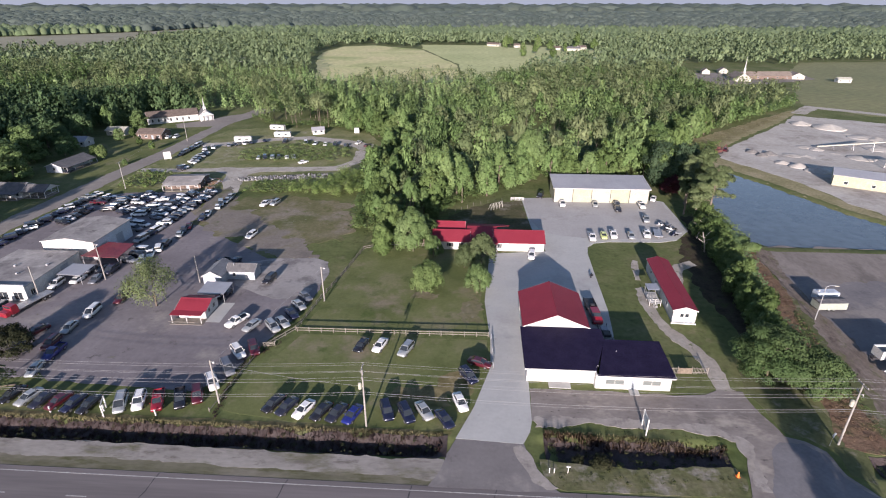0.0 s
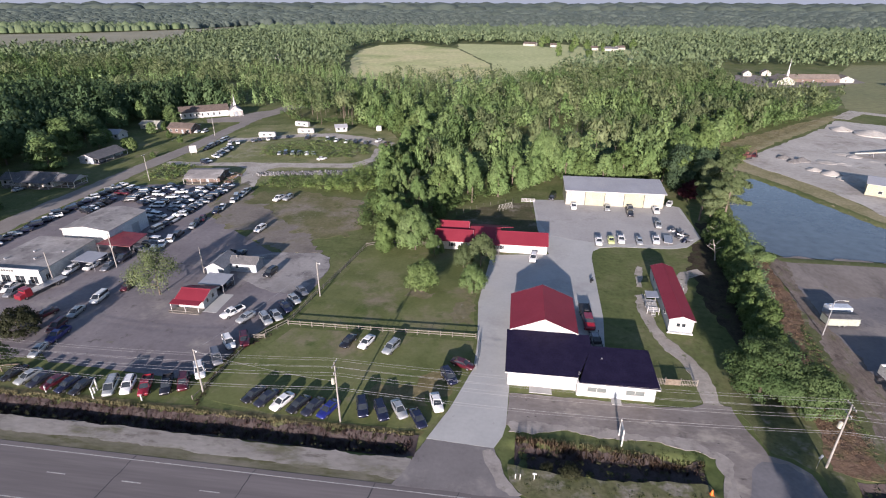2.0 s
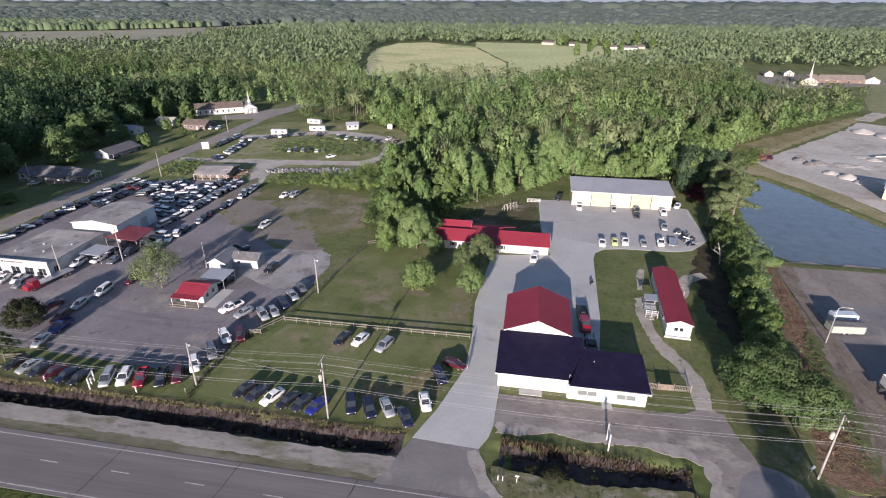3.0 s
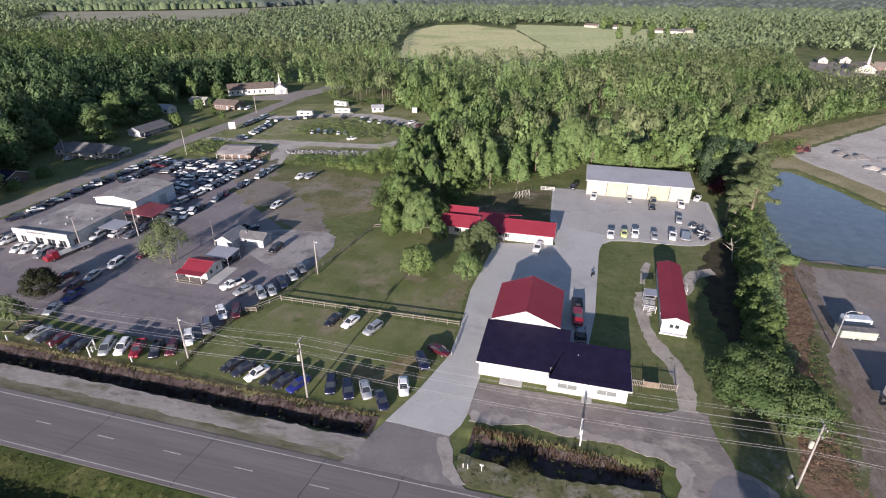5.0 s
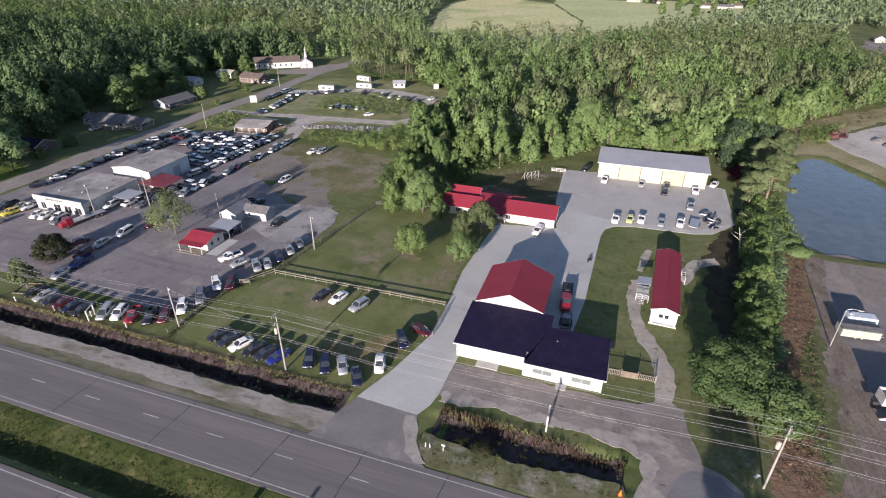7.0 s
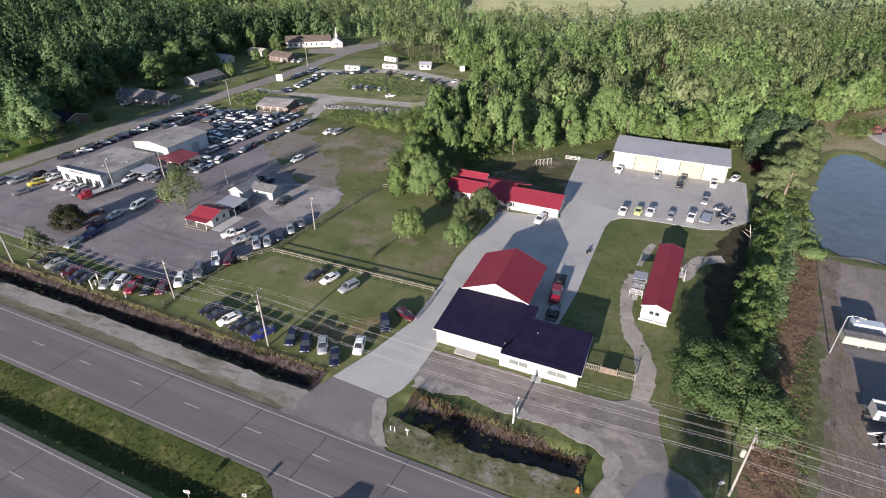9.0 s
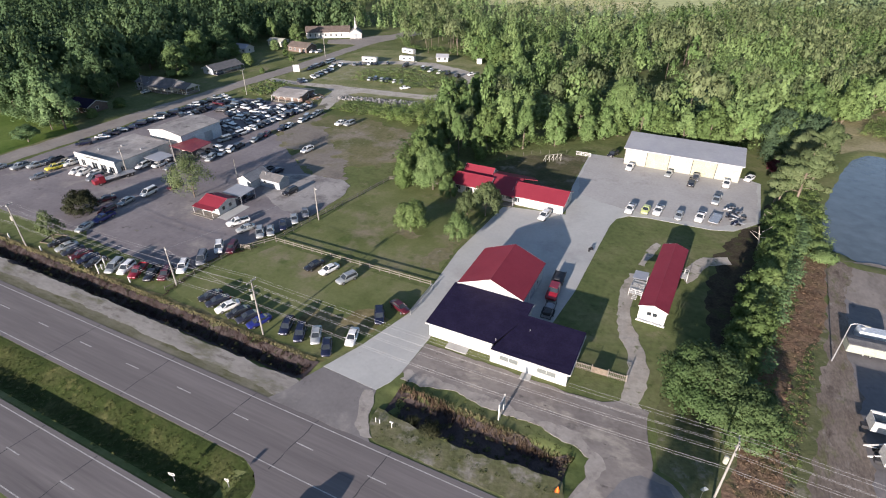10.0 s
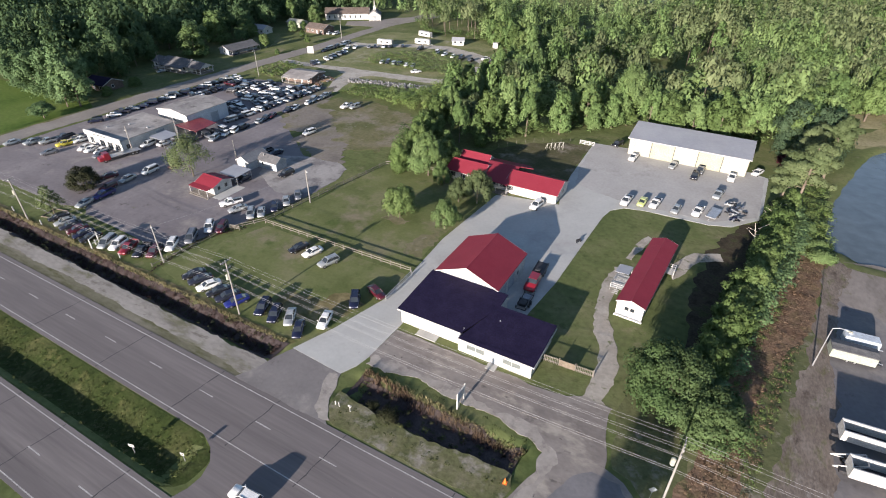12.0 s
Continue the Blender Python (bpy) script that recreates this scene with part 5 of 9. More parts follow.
for px in (0.1, 3.4, 6.6):
    one_box("porch_post", M_WHITE, hut, px - 0.06, px + 0.06, -1.5, -1.38, 0, 2.15)
one_box("porch_floor", M_WOOD, hut, -0.4, 7.0, -2.0, 0.55, 0, 0.15)
one_box("rail", M_WOOD, hut, -0.4, 5.4, -2.06, -2.0, 0.7, 0.8)
one_box("pad", M_CONCRETE, hut, 7.0, 10.2, -0.6, 7.6, 0, 0.07)
cp = thing("carport", -60.2, 105.4, 0, 0, "white metal carport beside a sales hut", "carport")
slab_roof(cp, [(-3.2, -2.4, 2.7), (3.2, -2.4, 2.7), (3.2, 3.0, 2.9), (-3.2, 3.0, 2.9)], M_GREYROOF, 0.08, "roof", "pale sheet roof")
for px, py in ((-3, -2.2), (3, -2.2), (-3, 2.8), (3, 2.8)):
    one_box("post", M_STEEL, cp, px - 0.05, px + 0.05, py - 0.05, py + 0.05, 0, 2.74)
bung = thing("bungalow", -63.8, 114.2, 0, 0, "blue-grey bungalow with white gable trim", "house")
wall(bung, (-2.4, -2.6), (2.2, -2.6), 0, 2.6, M_GREYWALL, [(1.6, 2.9, 0.5, 2.2, "door")], trim=M_WHITE)
wall(bung, (2.2, -2.42), (2.2, 0.8), 0, 2.6, M_GREYWALL)
wall(bung, (2.2, 0.8), (9.2, 0.8), 0, 2.5, M_GREYWALL, [(1.4, 2.2, 1.0, 2.0, "window"), (4.6, 6.0, 0.5, 2.2, "door")], trim=M_WHITE)
wall(bung, (9.2, 0.98), (9.2, 4.6), 0, 2.5, M_GREYWALL)
wall(bung, (9.2, 4.78), (-2.4, 4.78), 0, 2.5, M_GREYWALL)
wall(bung, (-2.4, 4.6), (-2.4, -2.42), 0, 2.6, M_GREYWALL)
gable_end(bung, "y", -2.6, -2.4, 2.2, 2.6, 3.9, M_WHITE)
gable_end(bung, "x", 9.02, 0.8, 4.78, 2.5, 3.6, M_GREYWALL)
gable_roof(bung, -2.4, 2.2, -2.6, 4.78, 2.6, 3.9, "y", 0.3, 0.12, M_SLATEROOF)
gable_roof(bung, 2.2, 9.2, 0.8, 4.78, 2.5, 3.6, "x", 0.3, 0.12, M_SHINGLE)
one_box("chimney_vent", M_STEEL, bung, 3.6, 3.8, 2.0, 2.2, 3.2, 3.9)

# homes along the side road
simple_house("cottage", -168.5, 173.4, 2, 15, 8, 2.7, 2.0, M_WHITE, M_SHINGLE, "grey-roofed cottage with a white pillared porch", 5, True)
simple_house("cottage", -178.5, 172.5, 0, 7, 7, 2.7, 1.6, M_WHITE, M_SHINGLE, "small grey-roofed annexe under trees", 2)
simple_house("cottage", -171.0, 138.5, 4, 11, 8.5, 2.6, 1.7, M_BRICK, M_DARKROOF, "dark-roofed house in deep shade among trees", 3)
simple_house("cottage", -171.5, 209, 86, 17, 7, 2.6, 1.4, M_GREYWALL, M_SHINGLE, "long low grey cottage in deep shade", 5, True)
simple_house("cottage", -193, 246, 0, 9, 7, 2.7, 1.6, M_WHITE, M_GREYROOF, "pale metal-roofed cottage among trees", 3)
simple_house("cottage", -188.5, 270, 0, 10, 7, 2.7, 1.2, M_PALE, M_PALE, "small white outbuilding under trees", 2)
simple_house("brick_house", -166, 264, 0, 13, 9, 2.8, 1.8, M_BRICK, M_BROWNROOF, "low brick house with a brown roof", 4)
simple_house("old_house", -109.6, 188.5, 8, 13, 10, 2.6, 0.8, M_BRICK, M_FLATROOF, "derelict house with sagging grey roof behind wrecks", 4, True)
def scrap_pile(x, y, turn, w, d, seed, label):
    """Broken boards, sheets and posts thrown over one another."""
    rg = random.Random(seed)
    t = thing("scrap_pile", x, y, 0, turn, label, "scrap")
    for i in range(26):
        name, mat, size = rg.choice((("board", M_WOOD, (rg.uniform(1.6, 3.4), 0.22, 0.05)), ("board", M_BROWNROOF, (rg.uniform(1.2, 2.6), 0.3, 0.06)), ("sheet", M_FLATROOF, (rg.uniform(1.0, 2.0), 1.1, 0.04)),
                                     ("sheet", M_WHITE, (rg.uniform(0.8, 1.4), 0.7, 0.05)), ("post", M_RUST, (rg.uniform(1.5, 2.8), 0.14, 0.14))))
        px, py = rg.gauss(0, w / 3.2), rg.gauss(0, d / 3.2)
        top = max(0.1, 1.5 * (1 - (2 * px / w) ** 2) * (1 - (2 * py / d) ** 2))
        bm = bmesh.new()
        bmesh.ops.create_cube(bm, size=1.0, matrix=pose(px, py, rg.uniform(0.25, 0.4 + top), rg.uniform(-25, 25), rg.uniform(-38, 38), rg.uniform(0, 180)) @ Matrix.Diagonal((*size, 1.0)))
        part(name, bm, mat, t)
    heap = bmesh.new()
    bmesh.ops.create_icosphere(heap, subdivisions=2, radius=1.0)
    for v in heap.verts:
        k = 0.8 + 0.4 * noise.noise(v.co * 1.7)
        v.co = Vector((v.co.x * w * 0.42 * k, v.co.y * d * 0.42 * k, max(-0.05, v.co.z * 0.9 * k)))
    part("rubbish", heap, M_BRUSH, t, "brown rotting rubbish under boards")


scrap_pile(-101.0, 191.5, 20, 7.5, 6.0, 5, "brown heap of broken boards beside a derelict house")
scrap_pile(-99.2, 184.6, -30, 6.0, 3.5, 9, "low heap of boards and sheets behind the car yard")
simple_house("back_shed", -83.5, 277.5, 20, 6, 4.5, 2.3, 1.2, M_WHITE, M_GREYROOF, "white shed with a grey metal roof", 2)

pw = thing("porch_shelter", -156.6, 173.4, 0, 2, "open white-posted porch with a grey gabled roof", "porch")
gable_roof(pw, -4.2, 4.2, -3.6, 3.6, 2.6, 4.2, "x", 0.3, 0.14, M_SHINGLE)
gable_end(pw, "x", 4.0, -3.6, 3.6, 2.6, 4.2, M_WHITE)
one_box("porch_floor", M_WOOD, pw, -4.2, 4.2, -3.6, 3.6, 0, 0.25)
for px in (-4.0, -1.4, 1.4, 4.0):
    for py in (-3.4, 3.4):
        one_box("post", M_WHITE, pw, px - 0.1, px + 0.1, py - 0.1, py + 0.1, 0.25, 2.6)
for py in (-3.4, 3.4):
    one_box("rail", M_WHITE, pw, -3.9, 3.9, py - 0.04, py + 0.04, 1.0, 1.1)
one_box("rail", M_WHITE, pw, 3.96, 4.04, -3.3, 3.3, 1.0, 1.1)
st_ = thing("front_stairs", -178.5, 167.6, 0, 2, "white railed stairs before a cottage", "stairs")
for i in range(5):
    one_box("stair_step", M_WOOD, st_, -1.0, 1.0, -0.3 * i, 0.3 - 0.3 * i, 0, 0.9 - 0.18 * i)
for px in (-1.05, 1.0):
    one_box("rail", M_WHITE, st_, px, px + 0.06, -1.2, 0.3, 1.5, 1.6)
    for py in (-1.15, 0.25):
        one_box("post", M_WHITE, st_, px, px + 0.06, py, py + 0.06, 0, 1.5)

# churches
chu = thing("church", -186.5, 293.5, 0, 34, "long white church with grey roof and steeple", "church")
wall(chu, (0, 0), (27, 0), 0, 3.6, M_WHITE, [(2 + 3.2 * i, 2.9 + 3.2 * i, 1.0, 2.6, "window") for i in range(7)])
wall(chu, (27, 10.8), (0, 10.8), 0, 3.6, M_WHITE)
wall(chu, (0, 10.6), (0, 0.18), 0, 3.6, M_WHITE)
wall(chu, (27, 0.18), (27, 10.6), 0, 3.6, M_WHITE)
gable_end(chu, "x", 0, 0, 10.8, 3.6, 6.2, M_WHITE)
gable_roof(chu, 0, 27, 0, 10.8, 3.6, 6.2, "x", 0.4, 0.14, M_BROWNROOF)
wall(chu, (27.2, -3.4), (34.4, -3.4), 0, 3.4, M_WHITE, [(2.8, 4.4, 0.05, 2.4, "door")])
wall(chu, (34.4, -3.22), (34.4, 6.0), 0, 3.4, M_WHITE)
wall(chu, (27.2, 0), (27.2, -3.22), 0, 3.4, M_WHITE)
gable_end(chu, "y", -3.4, 27.2, 34.4, 3.4, 6.0, M_WHITE)
gable_roof(chu, 27.2, 34.4, -3.4, 6.0, 3.4, 6.0, "y", 0.4, 0.14, M_SHINGLE)
for i in range(4):
    x = 27.4 + i * 2.3
    one_box("column", M_WHITE, chu, x - 0.14, x + 0.14, -6.2, -5.92, 0, 3.2)
gable_end(chu, "y", -6.3, 27.0, 34.6, 3.2, 5.4, M_WHITE)
gable_roof(chu, 27.2, 34.4, -6.2, -3.9, 3.3, 5.5, "y", 0.2, 0.12, M_WHITE, name="portico_roof")


def spire(parent, x, y, z, w, h):
    bm = bmesh.new()
    box(bm, x - w / 2, x + w / 2, y - w / 2, y + w / 2, z, z + h * 0.3)
    ring = [[(x + r * math.cos(a * math.pi / 4 + 0.39), y + r * math.sin(a * math.pi / 4 + 0.39), zz) for a in range(8)] for r, zz in ((w * 0.5, z + h * 0.3), (w * 0.3, z + h * 0.38), (0.03, z + h))]
    loft(bm, ring)
    part("steeple", bm, M_WHITE, parent, "slender white steeple")


spire(chu, 30.8, -0.5, 5.2, 1.5, 7.5)
chr2 = simple_house("brick_church", 234, 510, 84, 24, 13, 2.8, 3.8, M_PALE, M_TANROOF, "tan-roofed church with white gables and steeple", 3)
spire(chr2, -2, -3, 5.6, 1.5, 15)
simple_house("church_wing", 262, 522, 4, 44, 12, 3.0, 3.0, M_BRICK, M_TANROOF, "long low brick wing with a tan roof", 5)
simple_house("church_hall", 290, 524, 84, 14, 11, 2.6, 2.8, M_PALE, M_TANROOF, "tan-roofed hall with a white gable", 3)
simple_house("church_house", 222, 556, 80, 10, 7, 2.6, 2.4, M_PALE, M_TANROOF, "small house with white gable behind a church", 2)
simple_house("church_house", 241, 562, 80, 10, 8, 2.6, 2.6, M_PALE, M_TANROOF, "small house with white gable behind a church", 2)
simple_house("farm_shed", 318, 500, 0, 11, 6, 2.8, 1.4, M_WHITE, M_PALE, "white farm shed alone on the pasture", 3)
for i, (x, y, w) in enumerate(((25.5, 893, 20), (69.6, 1050, 12), (113, 827, 12), (134, 819, 24), (152, 840, 12), (257, 985, 14), (60, 874, 9))):
    simple_house("farmhouse", x, y, (i * 37) % 50 - 25, w, 9, 3.2, 2.2, M_PALE, M_SHINGLE if i % 2 else M_BROWNROOF, "distant white farmhouse beyond the fields", 3, group="distant farmhouses")
for i, (x, y, w) in enumerate(((-280, 640, 12), (-60, 1150, 16), (-10, 1240, 14))):
    simple_house("farmhouse", x, y, i * 20, w, 9, 3.2, 2.2, M_WHITE, M_PALE, "distant white farmhouse beyond the fields", 3, group="distant farmhouses")
simple_house("quarry_shed", 147.2, 204.5, -29, 17, 12, 4.2, 1.2, M_CREAM, M_GREYROOF, "pale metal shed of the gravel works", 2)


# ---- vehicles ----
def body_ring(x, w, zb, zt):
    return [(x, -w * 0.90, zb), (x, -w, zb + 0.14), (x, -w, zt - 0.14), (x, -w * 0.88, zt), (x, w * 0.88, zt), (x, w, zt - 0.14), (x, w, zb + 0.14), (x, w * 0.90, zb)]


SHAPES = {}  # side stations (x, half width, bottom, top), cabin, wheels and lamps of each kind
SHAPES["sedan"] = dict(st=[(-2.38, .74, .45, .90), (-2.2, .84, .32, 1.0), (-1.4, .90, .24, 1.02), (0, .91, .22, .99), (.95, .91, .22, .96), (1.9, .87, .28, .84), (2.2, .82, .32, .76), (2.36, .70, .40, .66)],
                  glass=(-1.85, 1.10, -1.10, .25, .80, .61, .97, 1.40), wheel=(-1.38, 1.42, .33), lamp=(2.22, .62), tail=(-2.31, .82))
SHAPES["suv"] = dict(st=[(-2.35, .80, .50, 1.06), (-2.25, .88, .36, 1.10), (-1.4, .93, .30, 1.10), (0, .94, .28, 1.08), (.95, .94, .28, 1.06), (1.9, .90, .34, .98), (2.2, .85, .38, .90), (2.36, .74, .46, .78)],
                glass=(-2.26, 1.08, -2.02, .30, .86, .70, 1.06, 1.68), wheel=(-1.40, 1.42, .37), lamp=(2.24, .78), tail=(-2.34, .98))
SHAPES["van"] = dict(st=[(-2.5, .84, .48, 1.10), (-2.4, .92, .36, 1.14), (-1.4, .96, .28, 1.12), (0, .97, .26, 1.10), (1.2, .96, .26, 1.06), (2.1, .90, .32, .94), (2.38, .84, .38, .86), (2.5, .74, .44, .76)],
                glass=(-2.44, 1.55, -2.30, .55, .89, .74, 1.08, 1.76), wheel=(-1.48, 1.52, .35), lamp=(2.38, .72), tail=(-2.5, 1.0))
SHAPES["pickup"] = dict(st=[(-2.8, .84, .52, .78), (-2.7, .93, .42, .80), (-1.0, .96, .38, .80), (-.52, .96, .36, .84), (-.50, .96, .36, 1.14), (.3, .97, .34, 1.14), (1.4, .96, .34, 1.12), (2.4, .92, .38, 1.06), (2.66, .88, .42, .98), (2.8, .78, .48, .86)],
                   glass=(-.47, 1.38, -.34, .62, .86, .70, 1.12, 1.72), wheel=(-1.72, 1.75, .39), lamp=(2.70, .84), tail=(-2.82, .92))
CAR_LABELS = {"sedan": "sedan", "suv": "sport utility car", "van": "minivan", "pickup": "pickup truck"}
WHEELS = {}
CARS = {}


def wheel_meshes(r, k=14):
    if (r, k) not in WHEELS:
        tb, rb = bmesh.new(), bmesh.new()
        prof = [(-.11, r * .62), (-.11, r * .94), (-.07, r), (.07, r), (.11, r * .94), (.11, r * .62)]
        loft(tb, [[(a * math.cos(0) + q * math.cos(2 * math.pi * i / k), y, q * math.sin(2 * math.pi * i / k)) for i in range(k)] for y, q in prof for a in (0,)])
        loft(rb, [[(q * math.cos(2 * math.pi * i / 10), y, q * math.sin(2 * math.pi * i / 10)) for i in range(10)] for y, q in ((-.118, r * .4), (-.112, r * .62), (.112, r * .62), (.118, r * .4))])
        out = []
        for nm, b, m in (("tyre", tb, M_TYRE), ("rim", rb, M_RIM)):
            me = bpy.data.meshes.new(nm)
            bmesh.ops.recalc_face_normals(b, faces=b.faces)
            b.to_mesh(me)
            b.free()
            me.materials.append(m)
            out.append(me)
        WHEELS[r, k] = out
    return WHEELS[r, k]


def build_car(kind, colour, full):
    s = SHAPES[kind]
    word = {"lime": "yellow-green", "maroon": "dark red", "navy": "dark blue", "slate": "blue-grey"}.get(colour, colour)
    t = thing(CAR_LABELS[kind].replace(" ", "_"), 0, 0, 0, 0, f"{word} {CAR_LABELS[kind]} parked on a lot", "car")
    bm = bmesh.new()
    loft(bm, [body_ring(*q) for q in s["st"]])
    part("body", bm, PAINTS[colour], t, "", True)
    bx0, bx1, tx0, tx1, bw, tw, zb, zt = s["glass"]
    gb = bmesh.new()
    mid0, mid1, zm = bx0 * .45 + tx0 * .55, bx1 * .45 + tx1 * .55, zb * .45 + zt * .55
    loft(gb, [[(bx0, -bw, zb - .03), (bx1, -bw * .94, zb - .03), (bx1, bw * .94, zb - .03), (bx0, bw, zb - .03)],
              [(mid0, -(bw + tw) / 2 - .02, zm), (mid1, -(bw + tw) / 2, zm), (mid1, (bw + tw) / 2, zm), (mid0, (bw + tw) / 2 + .02, zm)],
              [(tx0, -tw, zt), (tx1, -tw, zt), (tx1, tw, zt), (tx0, tw, zt)]])
    part("glazing", gb, M_GLASS, t, "dark tinted glass")
    rb = bmesh.new()
    loft(rb, [[(tx0 - .06, -tw - .02, zt - .02), (tx1 + .04, -tw - .02, zt - .02), (tx1 + .04, tw + .02, zt - .02), (tx0 - .06, tw + .02, zt - .02)],
              [(tx0, -tw + .02, zt + .05), (tx1 - .06, -tw + .02, zt + .05), (tx1 - .06, tw - .02, zt + .05), (tx0, tw - .02, zt + .05)]])
    for sy in (-1, 1) if full else ():
        for a, b in (((bx1 + .01, sy * (bw * .94 + .005), zb - .02), (tx1 + .02, sy * (tw + .01), zt)), ((bx0 - .01, sy * (bw + .005), zb - .02), (tx0 - .03, sy * (tw + .01), zt))):
            pb = bmesh.new()
            tube(pb, a, b, .05, .045, 5)
            part("pillar", pb, PAINTS[colour], t)
    if kind in ("suv", "van"):
        for sy in (-1, 1) if full else ():
            one_box("roof_rail", M_DARK, t, tx0 + .1, tx1 - .2, sy * tw * .86 - .02, sy * tw * .86 + .02, zt + .05, zt + .10)
    part("roof", rb, PAINTS[colour], t)
    if kind == "pickup":
        bb = bmesh.new()
        for q in ((-2.72, -.56, -.95, -.86), (-2.72, -.56, .86, .95), (-2.78, -2.70, -.93, .93)):
            box(bb, q[0], q[1], q[2], q[3], .70, 1.12)
        part("bed", bb, PAINTS[colour], t)
        one_box("bed_liner", M_DARK, t, -2.70, -.56, -.855, .855, .79, .83)
    x0, x1, r = s["wheel"]
    tyre, rim = wheel_meshes(r, 14 if full else 8)
    hw = s["st"][3][1] - .08
    for wx in (x0, x1):
        for wy in (-hw, hw):
            o = new("wheel", tyre)
            o.parent = t
            o.location = (wx, wy, r)
            if full:
                q = new("rim", rim)
                q.parent = o
    if full:
        lx, lz = s["lamp"]
        tx, tz = s["tail"]
        for sy in (-1, 1):
            one_box("headlight", M_LAMP, t, lx - .08, lx + .08, sy * .62 - .16, sy * .62 + .16, lz - .07, lz + .07, bevel=.02)
            one_box("tail_light", M_TAIL, t, tx - .03, tx + .05, sy * .68 - .12, sy * .68 + .12, tz - .09, tz + .09)
            one_box("mirror", PAINTS[colour], t, s["glass"][1] - .28, s["glass"][1] - .14, sy * (hw + .18) - .08, sy * (hw + .18) + .08, zb + .02, zb + .16, bevel=.02)
        one_box("number_plate", M_WHITE, t, tx - .04, tx + .0, -.16, .16, tz - .28, tz - .14)
    return t


def car(kind, colour, x, y, heading, full=True, group="", label=""):
    key = (kind, colour, full)
    if key not in CARS:
        CARS[key] = build_car(kind, colour, full)
        CARS[key].matrix_basis = pose(x, y, 0.06, 0, 0, heading)
        t = CARS[key]
    else:
        t = copy_thing(CARS[key], pose(x, y, 0.06, 0, 0, heading))
    return tagged(t, label, "", group)


SOUTH_ROW = [("sedan", "black", -81.0, 69.6, -104), ("sedan", "silver", -77.5, 69.1, -104), ("sedan", "slate", -74.6, 68.7, -104), ("sedan", "maroon", -71.5, 68.5, -106), ("sedan", "navy", -68.5, 68.1, -103), ("sedan", "black", -65.6, 67.9, -100),
             ("van", "silver", -60.3, 68.5, -68), ("suv", "white", -57.4, 69.2, -70), ("pickup", "red", -54.2, 69.6, -66), ("pickup", "black", -50.6, 70.3, -64), ("suv", "maroon", -48.0, 71.4, -64)]
EAST_ROW = [("suv", "white", -46.9, 74.9, -55), ("van", "grey", -45.9, 79.2, -53), ("suv", "white", -46.0, 84.3, -48), ("suv", "maroon", -43.3, 85.6, -60), ("suv", "silver", -42.3, 93.6, -48),
            ("sedan", "silver", -40.8, 95.5, -47), ("sedan", "navy", -40.0, 99.1, -48), ("sedan", "silver", -39.5, 102.8, -46), ("sedan", "grey", -39.2, 106.7, -48)]
FRONT_ROW = [("sedan", "black", -33.8, 70.1, -115), ("sedan", "slate", -31.2, 69.5, -115), ("sedan", "white", -28.1, 69.0, -114), ("sedan", "black", -25.0, 68.7, -115), ("sedan", "slate", -22.3, 68.5, -114), ("sedan", "blue", -19.5, 68.3, -112),
             ("suv", "navy", -13.8, 69.4, -70), ("suv", "navy", -10.4, 69.0, -63), ("sedan", "silver", -7.5, 69.9, -58), ("sedan", "navy", -3.9, 68.2, -58), ("sedan", "white", -1.4, 72.4, -70)]
LAWN_CARS = [("sedan", "black", -22.0, 88.1, -106), ("sedan", "white", -18.2, 88.3, -107), ("suv", "silver", -12.8, 87.1, -110), ("suv", "navy", -0.1, 79.6, -58), ("sedan", "maroon", 2.0, 83.8, -22)]
for rows, grp, lab in ((SOUTH_ROW, "row along the ditch", "{} {} in a row along the grass verge"), (EAST_ROW, "row along the lot fence", "{} {} parked slantwise beside the lot's fence"),
                       (FRONT_ROW, "row on the front lawn", "{} {} parked in a row on worn grass"), (LAWN_CARS, "cars on the lawn", "{} {} standing alone on mown grass")):
    for k, c, x, y, a in rows:
        car(k, c, x, y, a, True, grp, lab.format({"maroon": "dark red", "navy": "dark blue", "slate": "blue-grey"}.get(c, c), CAR_LABELS[k]))
LOT_CARS = [("pickup", "white", -50.9, 95.3, -118), ("sedan", "silver", -47.0, 93.8, -112), ("suv", "black", -50.7, 114.6, -101), ("pickup", "black", -66.8, 122.6, -105), ("sedan", "navy", -63.6, 123.8, -100), ("suv", "white", -66.0, 141.4, -98), ("sedan", "navy", -58.6, 106.5, -95),
            ("sedan", "silver", -82.4, 76.7, -78), ("pickup", "blue", -82.6, 82.0, -88), ("suv", "maroon", -85.4, 84.9, -86), ("sedan", "silver", -85.8, 90.7, -85), ("van", "white", -85.0, 97.0, -86), ("sedan", "maroon", -91.9, 89.3, -120),
            ("pickup", "yellow", -124.7, 96.4, -100), ("pickup", "silver", -134.8, 92.1, -90), ("pickup", "silver", -131.3, 94.9, -100), ("sedan", "grey", -122.5, 90.1, -105), ("sedan", "white", -116.7, 97.5, -72), ("sedan", "white", -113.8, 97.7, -73)]
MORE_LOT = [("van", "grey", -107.1, 96.7, -90), ("suv", "white", -102.4, 108.9, -88), ("sedan", "white", -110.2, 98.6, -75), ("sedan", "maroon", -82.2, 103.2, -85), ("suv", "silver", -88.6, 122.3, -68), ("sedan", "grey", -94.4, 112.0, -80),
            ("pickup", "white", -71.6, 168.4, -102), ("suv", "silver", -68.6, 169.2, -100), ("pickup", "slate", -130.5, 99.5, -95), ("sedan", "tan", -126.4, 100.5, -90), ("pickup", "white", -123.6, 100.8, -92), ("sedan", "silver", -140, 88.5, -95)]
